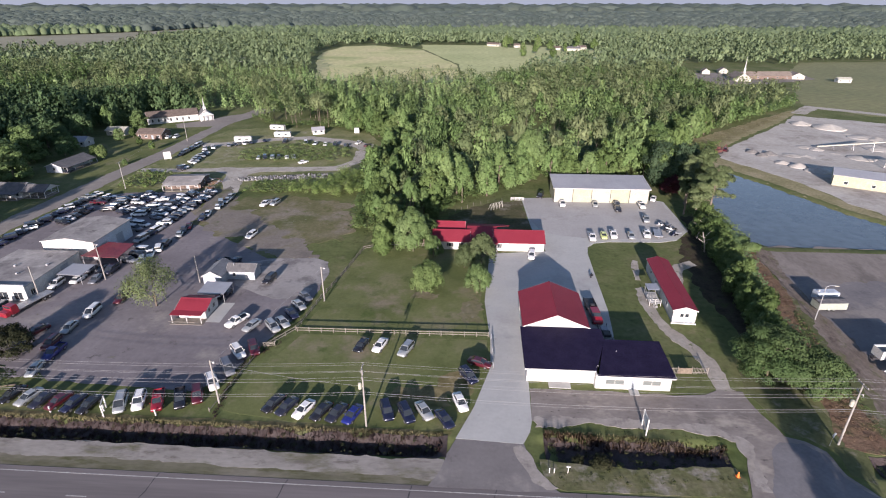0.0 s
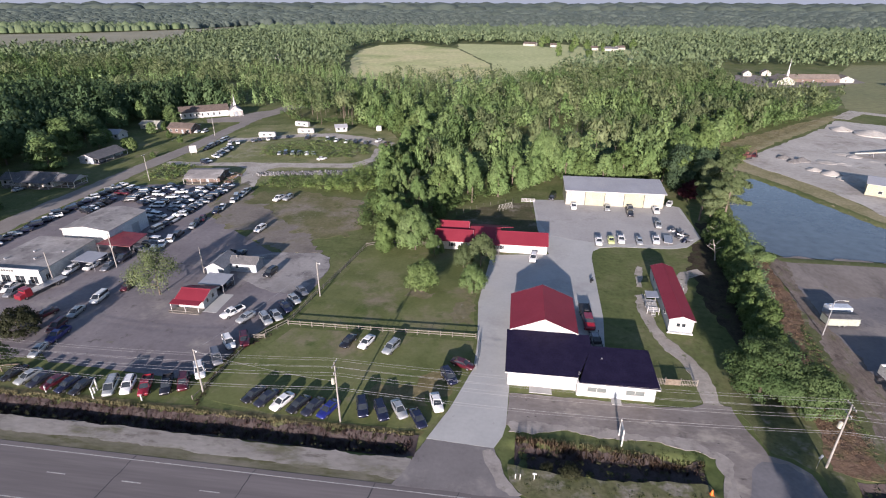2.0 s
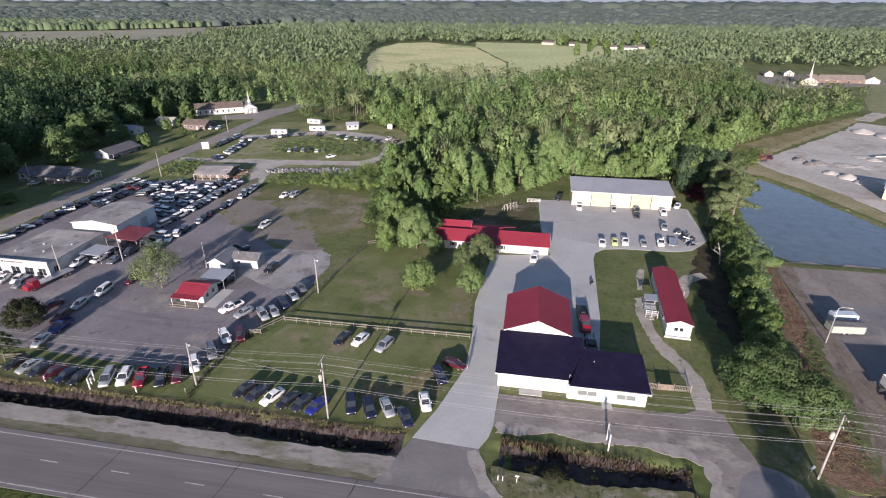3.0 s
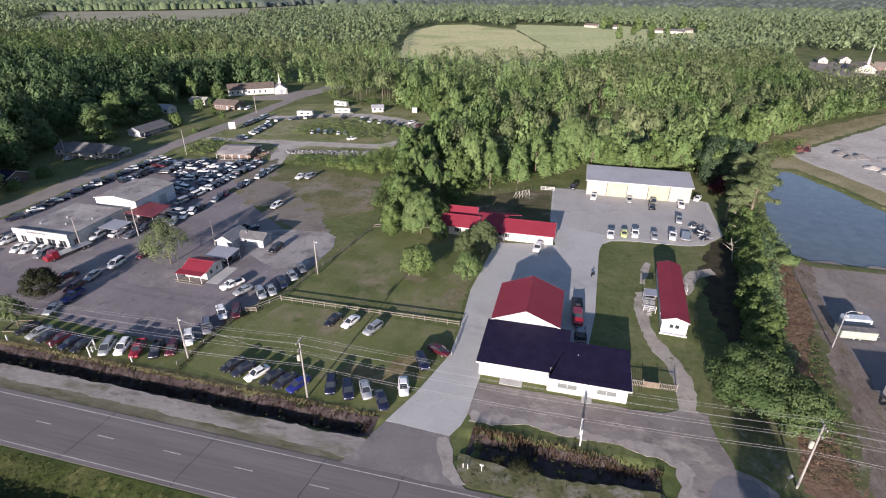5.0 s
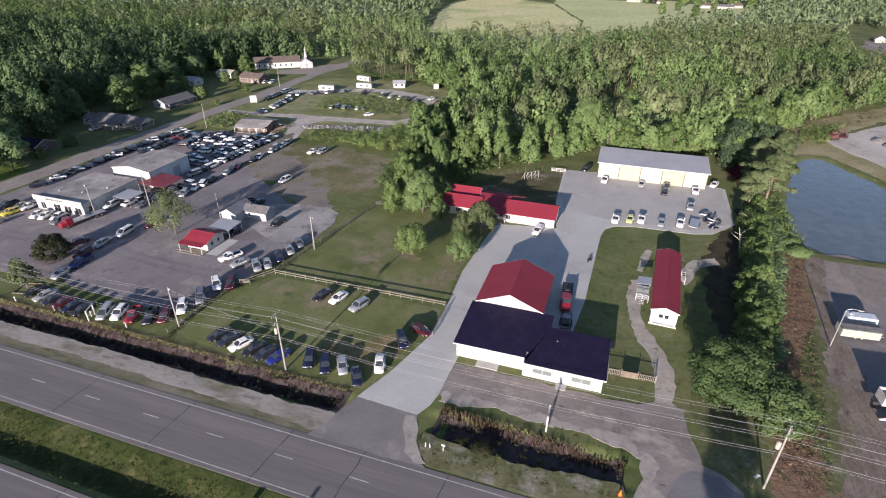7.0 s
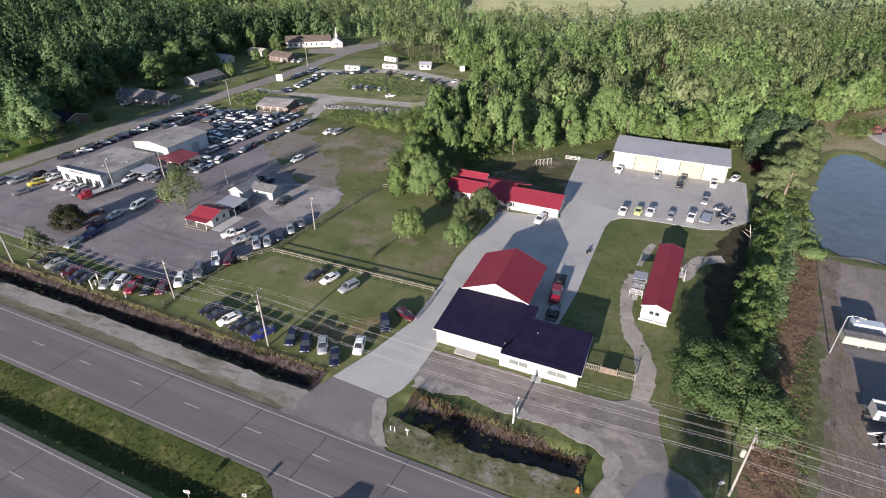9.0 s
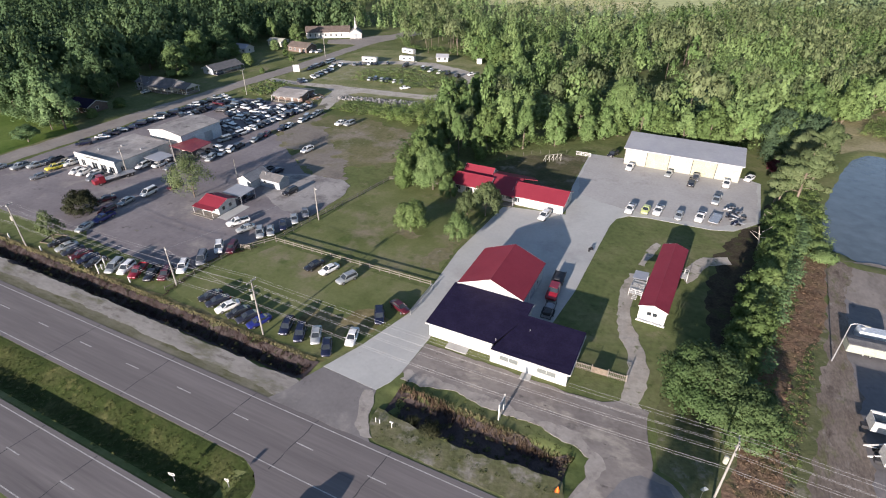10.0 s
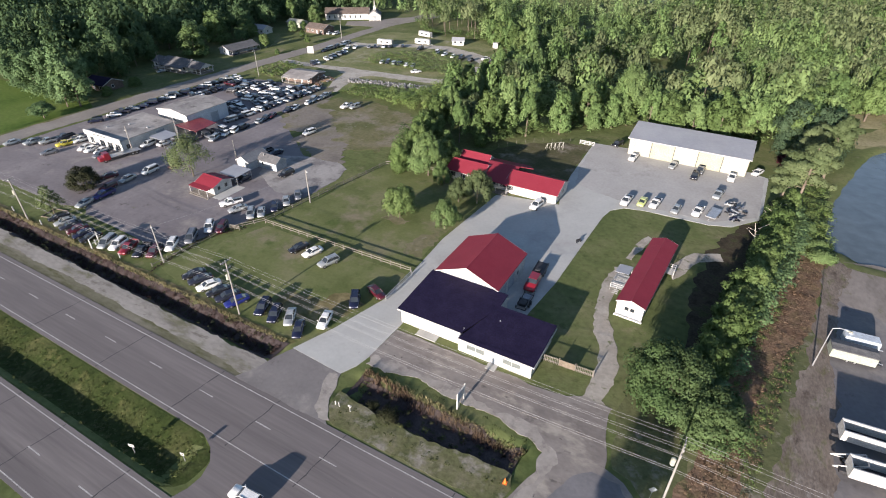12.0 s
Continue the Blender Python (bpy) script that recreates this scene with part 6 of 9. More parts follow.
for k, c, x, y, a in LOT_CARS + MORE_LOT:
    car(k, c, x, y, a, True, "", f"{ {'maroon': 'dark red', 'navy': 'dark blue', 'slate': 'blue-grey'}.get(c, c)} {CAR_LABELS[k]} on the grey car lot")
YARD_CARS = [("pickup", "white", 35.3, 146.2, -94), ("sedan", "lime", 39.0, 147.6, -94), ("pickup", "white", 42.0, 148.4, -96), ("sedan", "silver", 47.1, 148.0, -95), ("pickup", "white", 52.0, 149.4, -98), ("pickup", "silver", 55.3, 161.6, -98),
             ("pickup", "white", 57.4, 174.4, -93), ("sedan", "silver", 41.8, 174.6, -97), ("pickup", "black", 48.4, 170.6, -93), ("pickup", "grey", 49.2, 175.2, -93), ("pickup", "white", 30.6, 174.6, -94), ("suv", "black", 23.9, 182.6, -108), ("sedan", "white", 63.4, 181.6, -112), ("suv", "white", 16.3, 132.4, -98)]
for k, c, x, y, a in YARD_CARS:
    car(k, c, x, y, a, True, "", f"{ {'lime': 'yellow-green'}.get(c, c)} {CAR_LABELS[k]} on the pale yard")
car("suv", "white", 12.2, 40.7, 184, True, "", "white sport utility car in the median crossover")

# wrecks and stock in long rows behind the workshop
rng = random.Random(5)
STOCK = ["white", "white", "silver", "grey", "black", "black", "navy", "slate", "maroon", "white", "black", "navy", "silver", "black", "slate", "white"]


def car_row(x0, y0, x1, y1, heading, gap, group, skip=0.06):
    d = math.hypot(x1 - x0, y1 - y0)
    n = int(d / gap)
    for i in range(n):
        if rng.random() < skip:
            continue
        f = (i + 0.5) / n
        k, c = rng.choice(("sedan", "sedan", "suv", "sedan", "pickup", "van")), rng.choice(STOCK)
        word = {"maroon": "dark red", "navy": "dark blue", "slate": "blue-grey"}.get(c, c)
        car(k, c, x0 + (x1 - x0) * f + rng.uniform(-.4, .4), y0 + (y1 - y0) * f + rng.uniform(-.3, .3), heading + rng.uniform(-9, 9) + (180 if rng.random() < .3 else 0), False, group,
            f"dusty {word} {CAR_LABELS[k]} stored in a crowded row")


car_row(-136.5, 111, -136.9, 176, -125, 3.6, "row beside the side road", 0.04)
car_row(-129.5, 146, -130.5, 174, -12, 3.0, "stored cars")
car_row(-122.5, 158, -122.5, 177, -170, 2.9, "stored cars", 0.2)
car_row(-116.0, 156, -116.0, 177, -12, 2.9, "stored cars", 0.3)
car_row(-109.6, 143, -109.6, 172, -168, 2.9, "stored cars", 0.3)
car_row(-103.4, 143, -102.4, 180, -14, 2.9, "stored cars", 0.12)
car_row(-98.6, 128, -96.6, 146, -100, 3.4, "stored cars", 0.1)
car_row(-97.2, 148, -96.0, 181, -166, 3.0, "stored cars")
car_row(-89.0, 126, -86.4, 176, -75, 3.3, "front row of stored cars", 0.05)
car_row(-100.5, 117.4, -92, 117.2, -88, 2.8, "cars under the canopy", 0.1)
car_row(-92.0, 121, -91.5, 131, -10, 3.2, "cars under the canopy", 0.0)
car_row(-101, 112, -96, 112, -95, 2.8, "cars under the carport", 0.0)
car_row(-132, 82, -132, 88, -92, 3.2, "stored cars", 0.2)
car_row(-129, 240, -104, 259, -60, 3.4, "cars behind the lane", 0.1)
car_row(-122, 206, -124, 236, -35, 3.2, "cars behind the lane", 0.15)
car_row(-97, 257, -60, 250, -85, 5.0, "cars along the gravel lane", 0.15)
car_row(-98, 226, -80, 229, -70, 3.0, "wrecks in the weeds", 0.1)
car_row(-76, 220.5, -72, 221, -120, 3.0, "wrecks in the weeds", 0.0)
car_row(-134, 228, -134, 250, -92, 3.0, "cars by the side road", 0.15)
car_row(-60, 258, -50, 250, -100, 4.4, "cars along the gravel lane", 0.0)
car_row(-173, 165, -169, 164.5, -95, 3.0, "cars before the cottages", 0.0)
car_row(-168, 201, -166, 204, -90, 2.9, "cars before the cottages", 0.0)
car_row(-160, 262, -152, 264, -90, 2.9, "cars before the cottages", 0.1)


def wheel_set(t, xs, y, r=0.5):
    for wx in xs:
        for sy in (-y, y):
            bm = bmesh.new()
            tube(bm, (wx, sy - .15, r), (wx, sy + .15, r), r, r, 14)
            o = part("wheel", bm, M_TYRE, t)
            rb = bmesh.new()
            tube(rb, (wx, sy - .16, r), (wx, sy + .16, r), r * .5, r * .5, 10)
            part("rim", rb, M_RIM, o)


# red flatbed truck before the office
ft = thing("flatbed_truck", -101.8, 99.4, 0.05, -103, "red truck with a long grey flatbed", "truck")
bm = bmesh.new()
loft(bm, [body_ring(3.0, 1.1, .55, 2.0), body_ring(3.2, 1.2, .5, 2.6), body_ring(4.6, 1.2, .5, 2.6), body_ring(4.75, 1.15, .5, 1.75), body_ring(5.9, 1.1, .5, 1.6), body_ring(6.0, 1.0, .55, 1.4)])
part("cab", bm, PAINTS["red"], ft, "red truck cab")
one_box("windscreen", M_GLASS, ft, 4.62, 4.70, -1.0, 1.0, 1.8, 2.5)
one_box("flatbed", M_STEEL, ft, -5.4, 2.9, -1.2, 1.2, 1.05, 1.25, label="grey steel flatbed")
one_box("chassis", M_DARK, ft, -5.2, 5.5, -.45, .45, .6, 1.04)
wheel_set(ft, (-4.2, -3.0, 4.6), 1.0)

# red wrecker truck beside the garage, with a black frame trailer
wt = thing("tow_truck", 27.4, 103.0, 0.07, 93, "red crew-cab tow truck with a dark deck", "truck")
bm = bmesh.new()
loft(bm, [body_ring(-4.2, 1.0, .55, 1.1), body_ring(-4.0, 1.1, .5, 1.35), body_ring(-2.4, 1.12, .5, 1.45), body_ring(-2.3, 1.12, .5, 1.5), body_ring(.9, 1.12, .5, 1.5), body_ring(1.0, 1.1, .5, 1.3)])
part("cab", bm, PAINTS["red"], wt, "red painted cab and bonnet", True)
gb = bmesh.new()
loft(gb, [[(-2.5, -1.0, 1.45), (.6, -1.0, 1.45), (.6, 1.0, 1.45), (-2.5, 1.0, 1.45)], [(-1.9, -.85, 2.1), (.4, -.85, 2.1), (.4, .85, 2.1), (-1.9, .85, 2.1)]])
part("glazing", gb, M_GLASS, wt, "dark tinted glass")
one_box("roof", PAINTS["red"], wt, -1.95, .45, -.88, .88, 2.08, 2.18, bevel=.05)
one_box("deck", M_DARK, wt, 1.1, 5.6, -1.15, 1.15, .9, 1.35, label="dark steel deck")
for sy in (-1, 1):
    one_box("deck_side", M_DARK, wt, 1.1, 5.6, sy * 1.1 - .05, sy * 1.1 + .05, 1.35, 1.6)
one_box("boom", M_DARK, wt, 1.2, 2.0, -.5, .5, 1.35, 2.2)
wheel_set(wt, (-3.0, 2.6, 3.8), .95, .48)
ut = thing("utility_trailer", 28.3, 95.4, 0.07, 93, "black steel frame trailer loaded with machinery", "trailer")
fb = bmesh.new()
for q in ((-2.6, 2.6, -1.0, -.9), (-2.6, 2.6, .9, 1.0), (-2.6, -2.5, -.9, .9), (2.5, 2.6, -.9, .9), (-.9, -.8, -.9, .9), (.8, .9, -.9, .9)):
    box(fb, q[0], q[1], q[2], q[3], .6, .74)
for q in ((-2.55, -.95), (-2.55, .95), (2.55, -.95), (2.55, .95), (0, -.95), (0, .95)):
    box(fb, q[0] - .05, q[0] + .05, q[1] - .05, q[1] + .05, .74, 1.35)
part("chassis", fb, M_DARK, ut)
one_box("load", M_DARK, ut, -1.9, -.2, -.7, .7, .75, 1.45, bevel=.08, label="dark greasy engine block")
one_box("load", PAINTS["grey"], ut, .2, 1.9, -.75, .6, .75, 1.2, bevel=.06)
one_box("hitch", M_STEEL, ut, -4.0, -2.6, -.06, .06, .55, .68)
wheel_set(ut, (-.5, .5), 1.05, .36)
fl = thing("flat_trailer", 55.6, 150.4, 0.08, -101, "pale flat trailer parked in the yard", "trailer")
one_box("deck", M_STEEL, fl, -2.9, 2.9, -1.1, 1.1, .55, .7, label="worn pale deck")
one_box("hitch", M_STEEL, fl, 2.9, 4.2, -.06, .06, .5, .62)
for sy in (-1, 1):
    one_box("rail", M_STEEL, fl, -2.9, 2.9, sy * 1.12 - .04, sy * 1.12 + .04, .7, .95)
wheel_set(fl, (-.5, .5), 1.2, .36)
for k, (x, y, a) in enumerate(((59.5, 152.6, 30), (61.2, 155.2, -40), (60.8, 149.6, 80), (58.6, 157.6, 10))):
    sc = thing("scrap_heap", x, y, 0.07, a, "tangle of dark scrap metal and car parts", "scrap", "scrap in the yard")
    rs = random.Random(k)
    for i in range(9):
        m = pose(rs.uniform(-1.2, 1.2), rs.uniform(-.9, .9), rs.uniform(.2, .9), rs.uniform(-25, 25), rs.uniform(-25, 25), rs.uniform(0, 180))
        bm = bmesh.new()
        box(bm, -rs.uniform(.4, 1.1), rs.uniform(.4, 1.1), -.2, .2, -.12, .12, m)
        part("piece", bm, (M_DARK, PAINTS["black"], PAINTS["grey"], M_STEEL, PAINTS["navy"])[i % 5], sc)

# trailers and tippers of the truck lot
bt = thing("box_trailer", 81.6, 109.4, 0.05, 5, "pale green box trailer with a dark roof in the truck lot", "trailer")
one_box("box", M_MINT, bt, -3.3, 3.3, -1.4, 1.4, .55, 2.25, bevel=.06)
rb = bmesh.new()
loft(rb, [[(x, -1.5, 2.25), (x, 1.5, 2.25), (x, 1.42, 2.38), (x, 0, 2.62), (x, -1.42, 2.38)] for x in (-3.4, 3.4)])
part("roof_panel", rb, M_SHINGLE, bt, "dark grey low-pitched roof")
one_box("chassis", M_DARK, bt, -3.2, 4.4, -.5, .5, .35, .55)
one_box("hitch", M_STEEL, bt, 3.3, 4.6, -.08, .08, .45, .6)
wheel_set(bt, (-.6, .5), 1.1, .35)
for i in range(5):
    one_box("panel_rib", M_MINT, bt, -2.7 + i * 1.3, -2.64 + i * 1.3, -1.43, -1.402, .6, 2.2)
bt2 = thing("camper_trailer", 83.0, 113.4, 0.05, 5, "pale blue-white camper trailer with a roof dish", "trailer")
one_box("shell", M_BLUEWALL, bt2, -2.6, 2.6, -1.1, 1.1, .5, 2.5, bevel=.15)
one_box("roof_dish", M_WHITE, bt2, -2.2, -1.6, -.3, .3, 2.5, 2.75, bevel=.1)
one_box("hitch", M_STEEL, bt2, 2.6, 3.6, -.06, .06, .45, .58)
wheel_set(bt2, (-.4, .5), 1.0, .34)


def tipper(x, y, a, label):
    t = thing("dump_trailer", x, y, 0.05, a, label, "trailer")
    bm = bmesh.new()
    for q in ((-5.4, 5.4, -1.25, -1.15), (-5.4, 5.4, 1.15, 1.25), (-5.4, -5.28, -1.15, 1.15), (5.28, 5.4, -1.15, 1.15)):
        box(bm, q[0], q[1], q[2], q[3], 1.3, 3.1)
    part("tub", bm, M_WHITE, t, "white open dump tub")
    one_box("tub_floor", M_DARK, t, -5.28, 5.28, -1.15, 1.15, 1.3, 1.5)
    bm = bmesh.new()
    for sy in (-1.22, 1.16):
        box(bm, -5.45, 5.45, sy - .04, sy + .1, 3.1, 3.25)
    part("rim_rail", bm, M_STEEL, t)
    for i in range(9):
        one_box("stake", M_WHITE, t, -5.0 + i * 1.25, -4.88 + i * 1.25, -1.32, -1.252, 1.3, 3.1)
    one_box("chassis", M_DARK, t, -5.2, 6.2, -.45, .45, .85, 1.29)
    wheel_set(t, (-4.4, -3.1), 1.05, .52)
    return t


tipper(84.2, 89.9, 184, "white open dump trailer in the truck lot")
tipper(84.8, 83.7, 186, "white dump trailer with lifting frame")
fr = thing("lifting_frame", 80.3, 84.6, 0.05, 6, "white steel lifting frame with twin wheels", "machine")
bm = bmesh.new()
for a, b in (((-2.4, -1, .9), (1.2, -1, 2.6)), ((-2.4, 1, .9), (1.2, 1, 2.6)), ((1.2, -1, 2.6), (1.2, 1, 2.6)), ((-.4, -1, 1.0), (1.2, -1, 2.6)), ((-.4, 1, 1.0), (1.2, 1, 2.6)), ((-2.4, -1, .9), (2.4, -1, .9)), ((-2.4, 1, .9), (2.4, 1, .9))):
    tube(bm, a, b, .1, .1, 6)
part("strut", bm, M_WHITE, fr)
wheel_set(fr, (-.6, .7), 1.05, .52)
for x, y, a, c in ((-115.5, 256.2, 8, "white camper trailer beside the gravel lane"), (-99.3, 267.4, 6, "long white camper trailer on grass"), (-107.5, 283.5, -12, "long grey-roofed trailer before the woods")):
    cmp_t = thing("camper_trailer", x, y, 0.04, a, c, "trailer")
    one_box("shell", M_WHITE, cmp_t, -4.2, 4.2, -1.2, 1.2, .6, 3.0, bevel=.2)
    one_box("window", M_GLASS, cmp_t, -2.2, -.8, -1.23, -1.18, 1.5, 2.2)
    one_box("window", M_GLASS, cmp_t, 1.2, 2.6, -1.23, -1.18, 1.5, 2.2)
    one_box("door", M_PALE, cmp_t, 0, .8, -1.22, -1.18, .7, 2.5)
    one_box("hitch", M_STEEL, cmp_t, 4.2, 5.4, -.05, .05, .5, .62)
    wheel_set(cmp_t, (-.5, .4), 1.1, .36)
wb = thing("storage_box", -63.4, 280.6, 0, 10, "white storage box at the wood's edge", "container")
one_box("shell", M_WHITE, wb, -1.3, 1.3, -1.2, 1.2, 0.1, 2.6, bevel=.05)
one_box("skid", M_DARK, wb, -1.3, 1.3, -1.0, 1.0, 0, .1)

ds = thing("road_sign", 57.4, 66.6, 0, 25, "small pale diamond-shaped sign on a post", "sign")
bm = bmesh.new()
tube(bm, (0, 0, -0.1), (0, 0, 2.5), .035, .035, 6)
part("post", bm, M_STEEL, ds)
bm = bmesh.new()
box(bm, -.4, .4, -.02, .02, -.4, .4, pose(0, -.06, 2.3, 0, 45, 0))
part("panel", bm, M_GREYWALL, ds, "pale diamond panel")

# ---- poles and cables ----
def utility_pole(x, y, h, label, arms=2, transformer=True, light=False, turn=0, r=0.17):
    t = thing("utility_pole", x, y, 0, turn, label, "pole", "utility poles")
    bm = bmesh.new()
    tube(bm, (0, 0, 0), (0, 0, h), r, r * .62, 10)
    part("pole", bm, M_POLE, t)
    for k in range(arms):
        z = h - .35 - 1.5 * k
        arm = one_box("crossarm", M_POLE, t, -.06, .06, -1.15 + .35 * k, 1.15 - .35 * k, z, z + .13)
        for yy in (-1.05 + .35 * k, -.5, .5, 1.05 - .35 * k):
            ib = bmesh.new()
            tube(ib, (0, yy, z + .13), (0, yy, z + .33), .05, .035, 6)
            part("insulator", ib, M_WHITE, arm)
    if transformer:
        tb = bmesh.new()
        tube(tb, (-.52, 0, h - 4.3), (-.52, 0, h - 3.3), .3, .3, 14)
        tube(tb, (-.52, 0, h - 3.3), (-.52, 0, h - 3.15), .3, .12, 14)
        part("transformer", tb, M_PALE, t, "pale grey transformer can")
    if light:
        lb = bmesh.new()
        tube(lb, (0, 0, h - .3), (.9, -.5, h), .05, .04, 6)
        tube(lb, (.9, -.5, h - .15), (.9, -.5, h + .08), .2, .12, 10)
        part("lamp_head", lb, M_WHITE, t, "pale lamp head on a short arm")
    return t


utility_pole(-16.8, 66.3, 12.2, "tall wooden utility pole with a transformer")
utility_pole(58.9, 66.9, 12.2, "tall wooden utility pole with cables")
utility_pole(-87.0, 65.6, 11.0, "wooden utility pole by the ditch", 1, True, True)
utility_pole(-157, 65.4, 12.0, "wooden utility pole by the side road")
utility_pole(132, 67.5, 12.2, "wooden utility pole by the highway")
utility_pole(-43.6, 70.2, 9.3, "wooden lamp pole at the car lot's corner", 0, False, True)
utility_pole(-34.4, 105.9, 9.0, "wooden lamp pole beside the lot fence", 0, False, True)
utility_pole(-130.6, 182.3, 10.5, "wooden utility pole by the side road", 1, False)
utility_pole(-144.9, 257, 10.5, "wooden utility pole by the side road", 1, False)
utility_pole(-92.6, 113.0, 10.0, "wooden utility pole amid the car yard", 0, False, True)
utility_pole(-103.2, 104.0, 8.0, "slim wooden pole beside the office", 0, False, False)
utility_pole(-68.0, 113.0, 7.5, "slim wooden pole beside the bungalow", 0, False, False)
utility_pole(-173.0, 165.5, 8, "slim wooden pole before a cottage", 0, False, False)
sl = thing("street_lamp", 76.2, 104.6, 0, 0, "tall grey street lamp with a bent arm", "lamp")
bm = bmesh.new()
tube(bm, (0, 0, 0), (0, 0, 8.3), .12, .07, 8)
part("pole", bm, M_STEEL, sl)
bm = bmesh.new()
tube(bm, (0, 0, 8.25), (.8, .1, 8.6), .05, .05, 6)
tube(bm, (.8, .1, 8.6), (2.1, .2, 8.5), .05, .05, 6)
part("arm", bm, M_STEEL, sl)
one_box("lamp_head", M_PALE, sl, 1.8, 2.7, .05, .4, 8.36, 8.52, bevel=.05)


def cable(pts, sag, r, label, mat=None):
    bm = bmesh.new()
    path = []
    for p, q in zip(pts, pts[1:]):
        p, q = Vector(p), Vector(q)
        for i in range(14):
            f = i / 14
            c = p.lerp(q, f)
            c.z -= sag * 4 * f * (1 - f)
            path.append(c)
    path.append(Vector(pts[-1]))
    rings = []
    for i, c in enumerate(path):
        d = (path[min(i + 1, len(path) - 1)] - path[max(i - 1, 0)]).normalized()
        u = d.cross(Vector((0, 0, 1))).normalized()
        w = u.cross(d)
        rings.append([c + r * (u * math.cos(a) + w * math.sin(a)) for a in (0, 2.1, 4.2)])
    loft(bm, rings)
    return tagged(part("power_cable", bm, mat or M_WIRE), label, "cable", "overhead cables")


POLE_TOPS = [(-330, 64.8, 12.2), (-157, 65.4, 12.0), (-87, 65.6, 11.0), (-16.8, 66.3, 12.2), (58.9, 66.9, 12.2), (132, 67.5, 12.2), (330, 69, 12.2)]
for dy, dz, sag, r in ((-1.05, 0, .9, .014), (1.05, 0, .9, .014), (.5, 0, .95, .014), (-.7, -1.5, 1.1, .014), (.7, -1.5, 1.1, .014), (0, -2.6, 1.2, .018), (0, -5.0, 1.2, .022), (.1, -5.5, 1.3, .016)):
    cable([(x, y + dy, z + dz) for x, y, z in POLE_TOPS], sag, r, "thin overhead cable strung along the highway")
cable([(-43.6, 70.2, 8.9), (-16.8, 66.3, 8.4)], .6, .02, "thin overhead cable to a lamp pole")
cable([(-43.6, 70.2, 8.9), (-34.4, 105.9, 8.7)], .6, .02, "thin overhead cable over the car lot")
cable([(-130.6, 182.3, 10.2), (-144.9, 257, 10.2)], .8, .02, "thin overhead cable along the side road")

# ---- fences ----
def board_fence(name, pts, gap, rails, h, mat, label, post=0.07):
    t = thing(name, pts[0][0], pts[0][1], 0, 0, label, "fence")
    o = Vector((*pts[0], 0))
    pm = None
    for p, q in zip(pts, pts[1:]):
        p, q = Vector((*p, 0)) - o, Vector((*q, 0)) - o
        d = (q - p).length
        n = max(1, round(d / gap))
        ang = math.degrees(math.atan2(q.y - p.y, q.x - p.x))
        for i in range(n + 1):
            c = p.lerp(q, i / n)
            if pm is None:
                bm = bmesh.new()
                box(bm, -post, post, -post, post, 0, h)
                first = part("post", bm, mat, t)
                pm = first.data
                first.location = c
            elif i or p.length == 0:
                k = new("post", pm)
                k.parent = t
                k.location = c
        for z in rails:
            m = pose(p.x, p.y, 0, 0, 0, ang)
            bm = bmesh.new()
            box(bm, 0, d, -post - .04, -post + .005, z - .08, z + .08, m)
            part("rail", bm, mat, t)
    return t


board_fence("board_fence", [(-36.8, 92.9), (-16, 93.1), (3.8, 93.4)], 2.45, (0.55, 1.1), 1.3, M_WOOD, "weathered wooden board fence across the lawn")
board_fence("wire_fence", [(-41.6, 86.6), (-37.3, 93.4), (-35.4, 106.8), (-32.8, 121), (-30.8, 134.5), (-25, 137.6), (-11.5, 137.8)], 3.0, (0.5, 1.05), 1.25, M_WOOD, "old wooden post fence along the lot", .06)
board_fence("wire_fence", [(-44.3, 68), (-42.2, 85)], 3.2, (0.55,), 1.0, M_WOOD, "low rotten post fence beside a ditch", .06)
board_fence("low_gate", [(-42.6, 87.0), (-39.8, 87.6)], 1.4, (0.35, 0.7, 1.05), 1.2, M_WOOD, "short grey wooden gate by parked cars")
board_fence("metal_gate", [(4.6, 83.2), (4.4, 92.8)], 4.8, (0.35, 0.75, 1.15), 1.2, M_STEEL, "galvanised tube gate beside the drive", .04)
board_fence("yard_fence", [(13.2, 178.4), (17.6, 178.6)], 1.45, (0.3, 0.75, 1.2), 1.3, M_WHITE, "short white rail fence by the yard")
board_fence("yard_fence", [(-8, 163), (0, 172.4), (10, 178.2), (13, 178.4)], 2.8, (), 1.15, M_WOOD, "row of thin posts before the woods", .035)
pf = thing("picket_fence", 36.4, 83.3, 0, 2, "weathered wooden picket fence with a dark gate", "fence")
for z in (.35, 1.2):
    one_box("rail", M_WOOD, pf, 0, 8.6, .03, .08, z, z + .09)
pk = None
for i in range(31):
    x = .05 + i * .28
    if 2.9 < x < 5.6:
        continue
    if pk is None:
        bm = bmesh.new()
        loft(bm, [[(-.04, 0, 0.03), (.04, 0, 0.03), (.04, 0, 1.45), (0, 0, 1.56), (-.04, 0, 1.45)], [(-.04, .025, 0.03), (.04, .025, 0.03), (.04, .025, 1.45), (0, .025, 1.56), (-.04, .025, 1.45)]])
        first = part("picket", bm, M_WOOD, pf)
        pk = first.data
        first.location = (x, 0, 0)
    else:
        k = new("picket", pk)
        k.parent = pf
        k.location = (x, 0, 0)
one_box("gate_panel", M_BARK, pf, 2.95, 5.55, -.02, .025, .1, 1.4, label="dark brown plank gate")
for x in (0, 2.9, 5.6, 8.6):
    one_box("post", M_WOOD, pf, x - .07, x + .07, .08, .22, 0, 1.65)

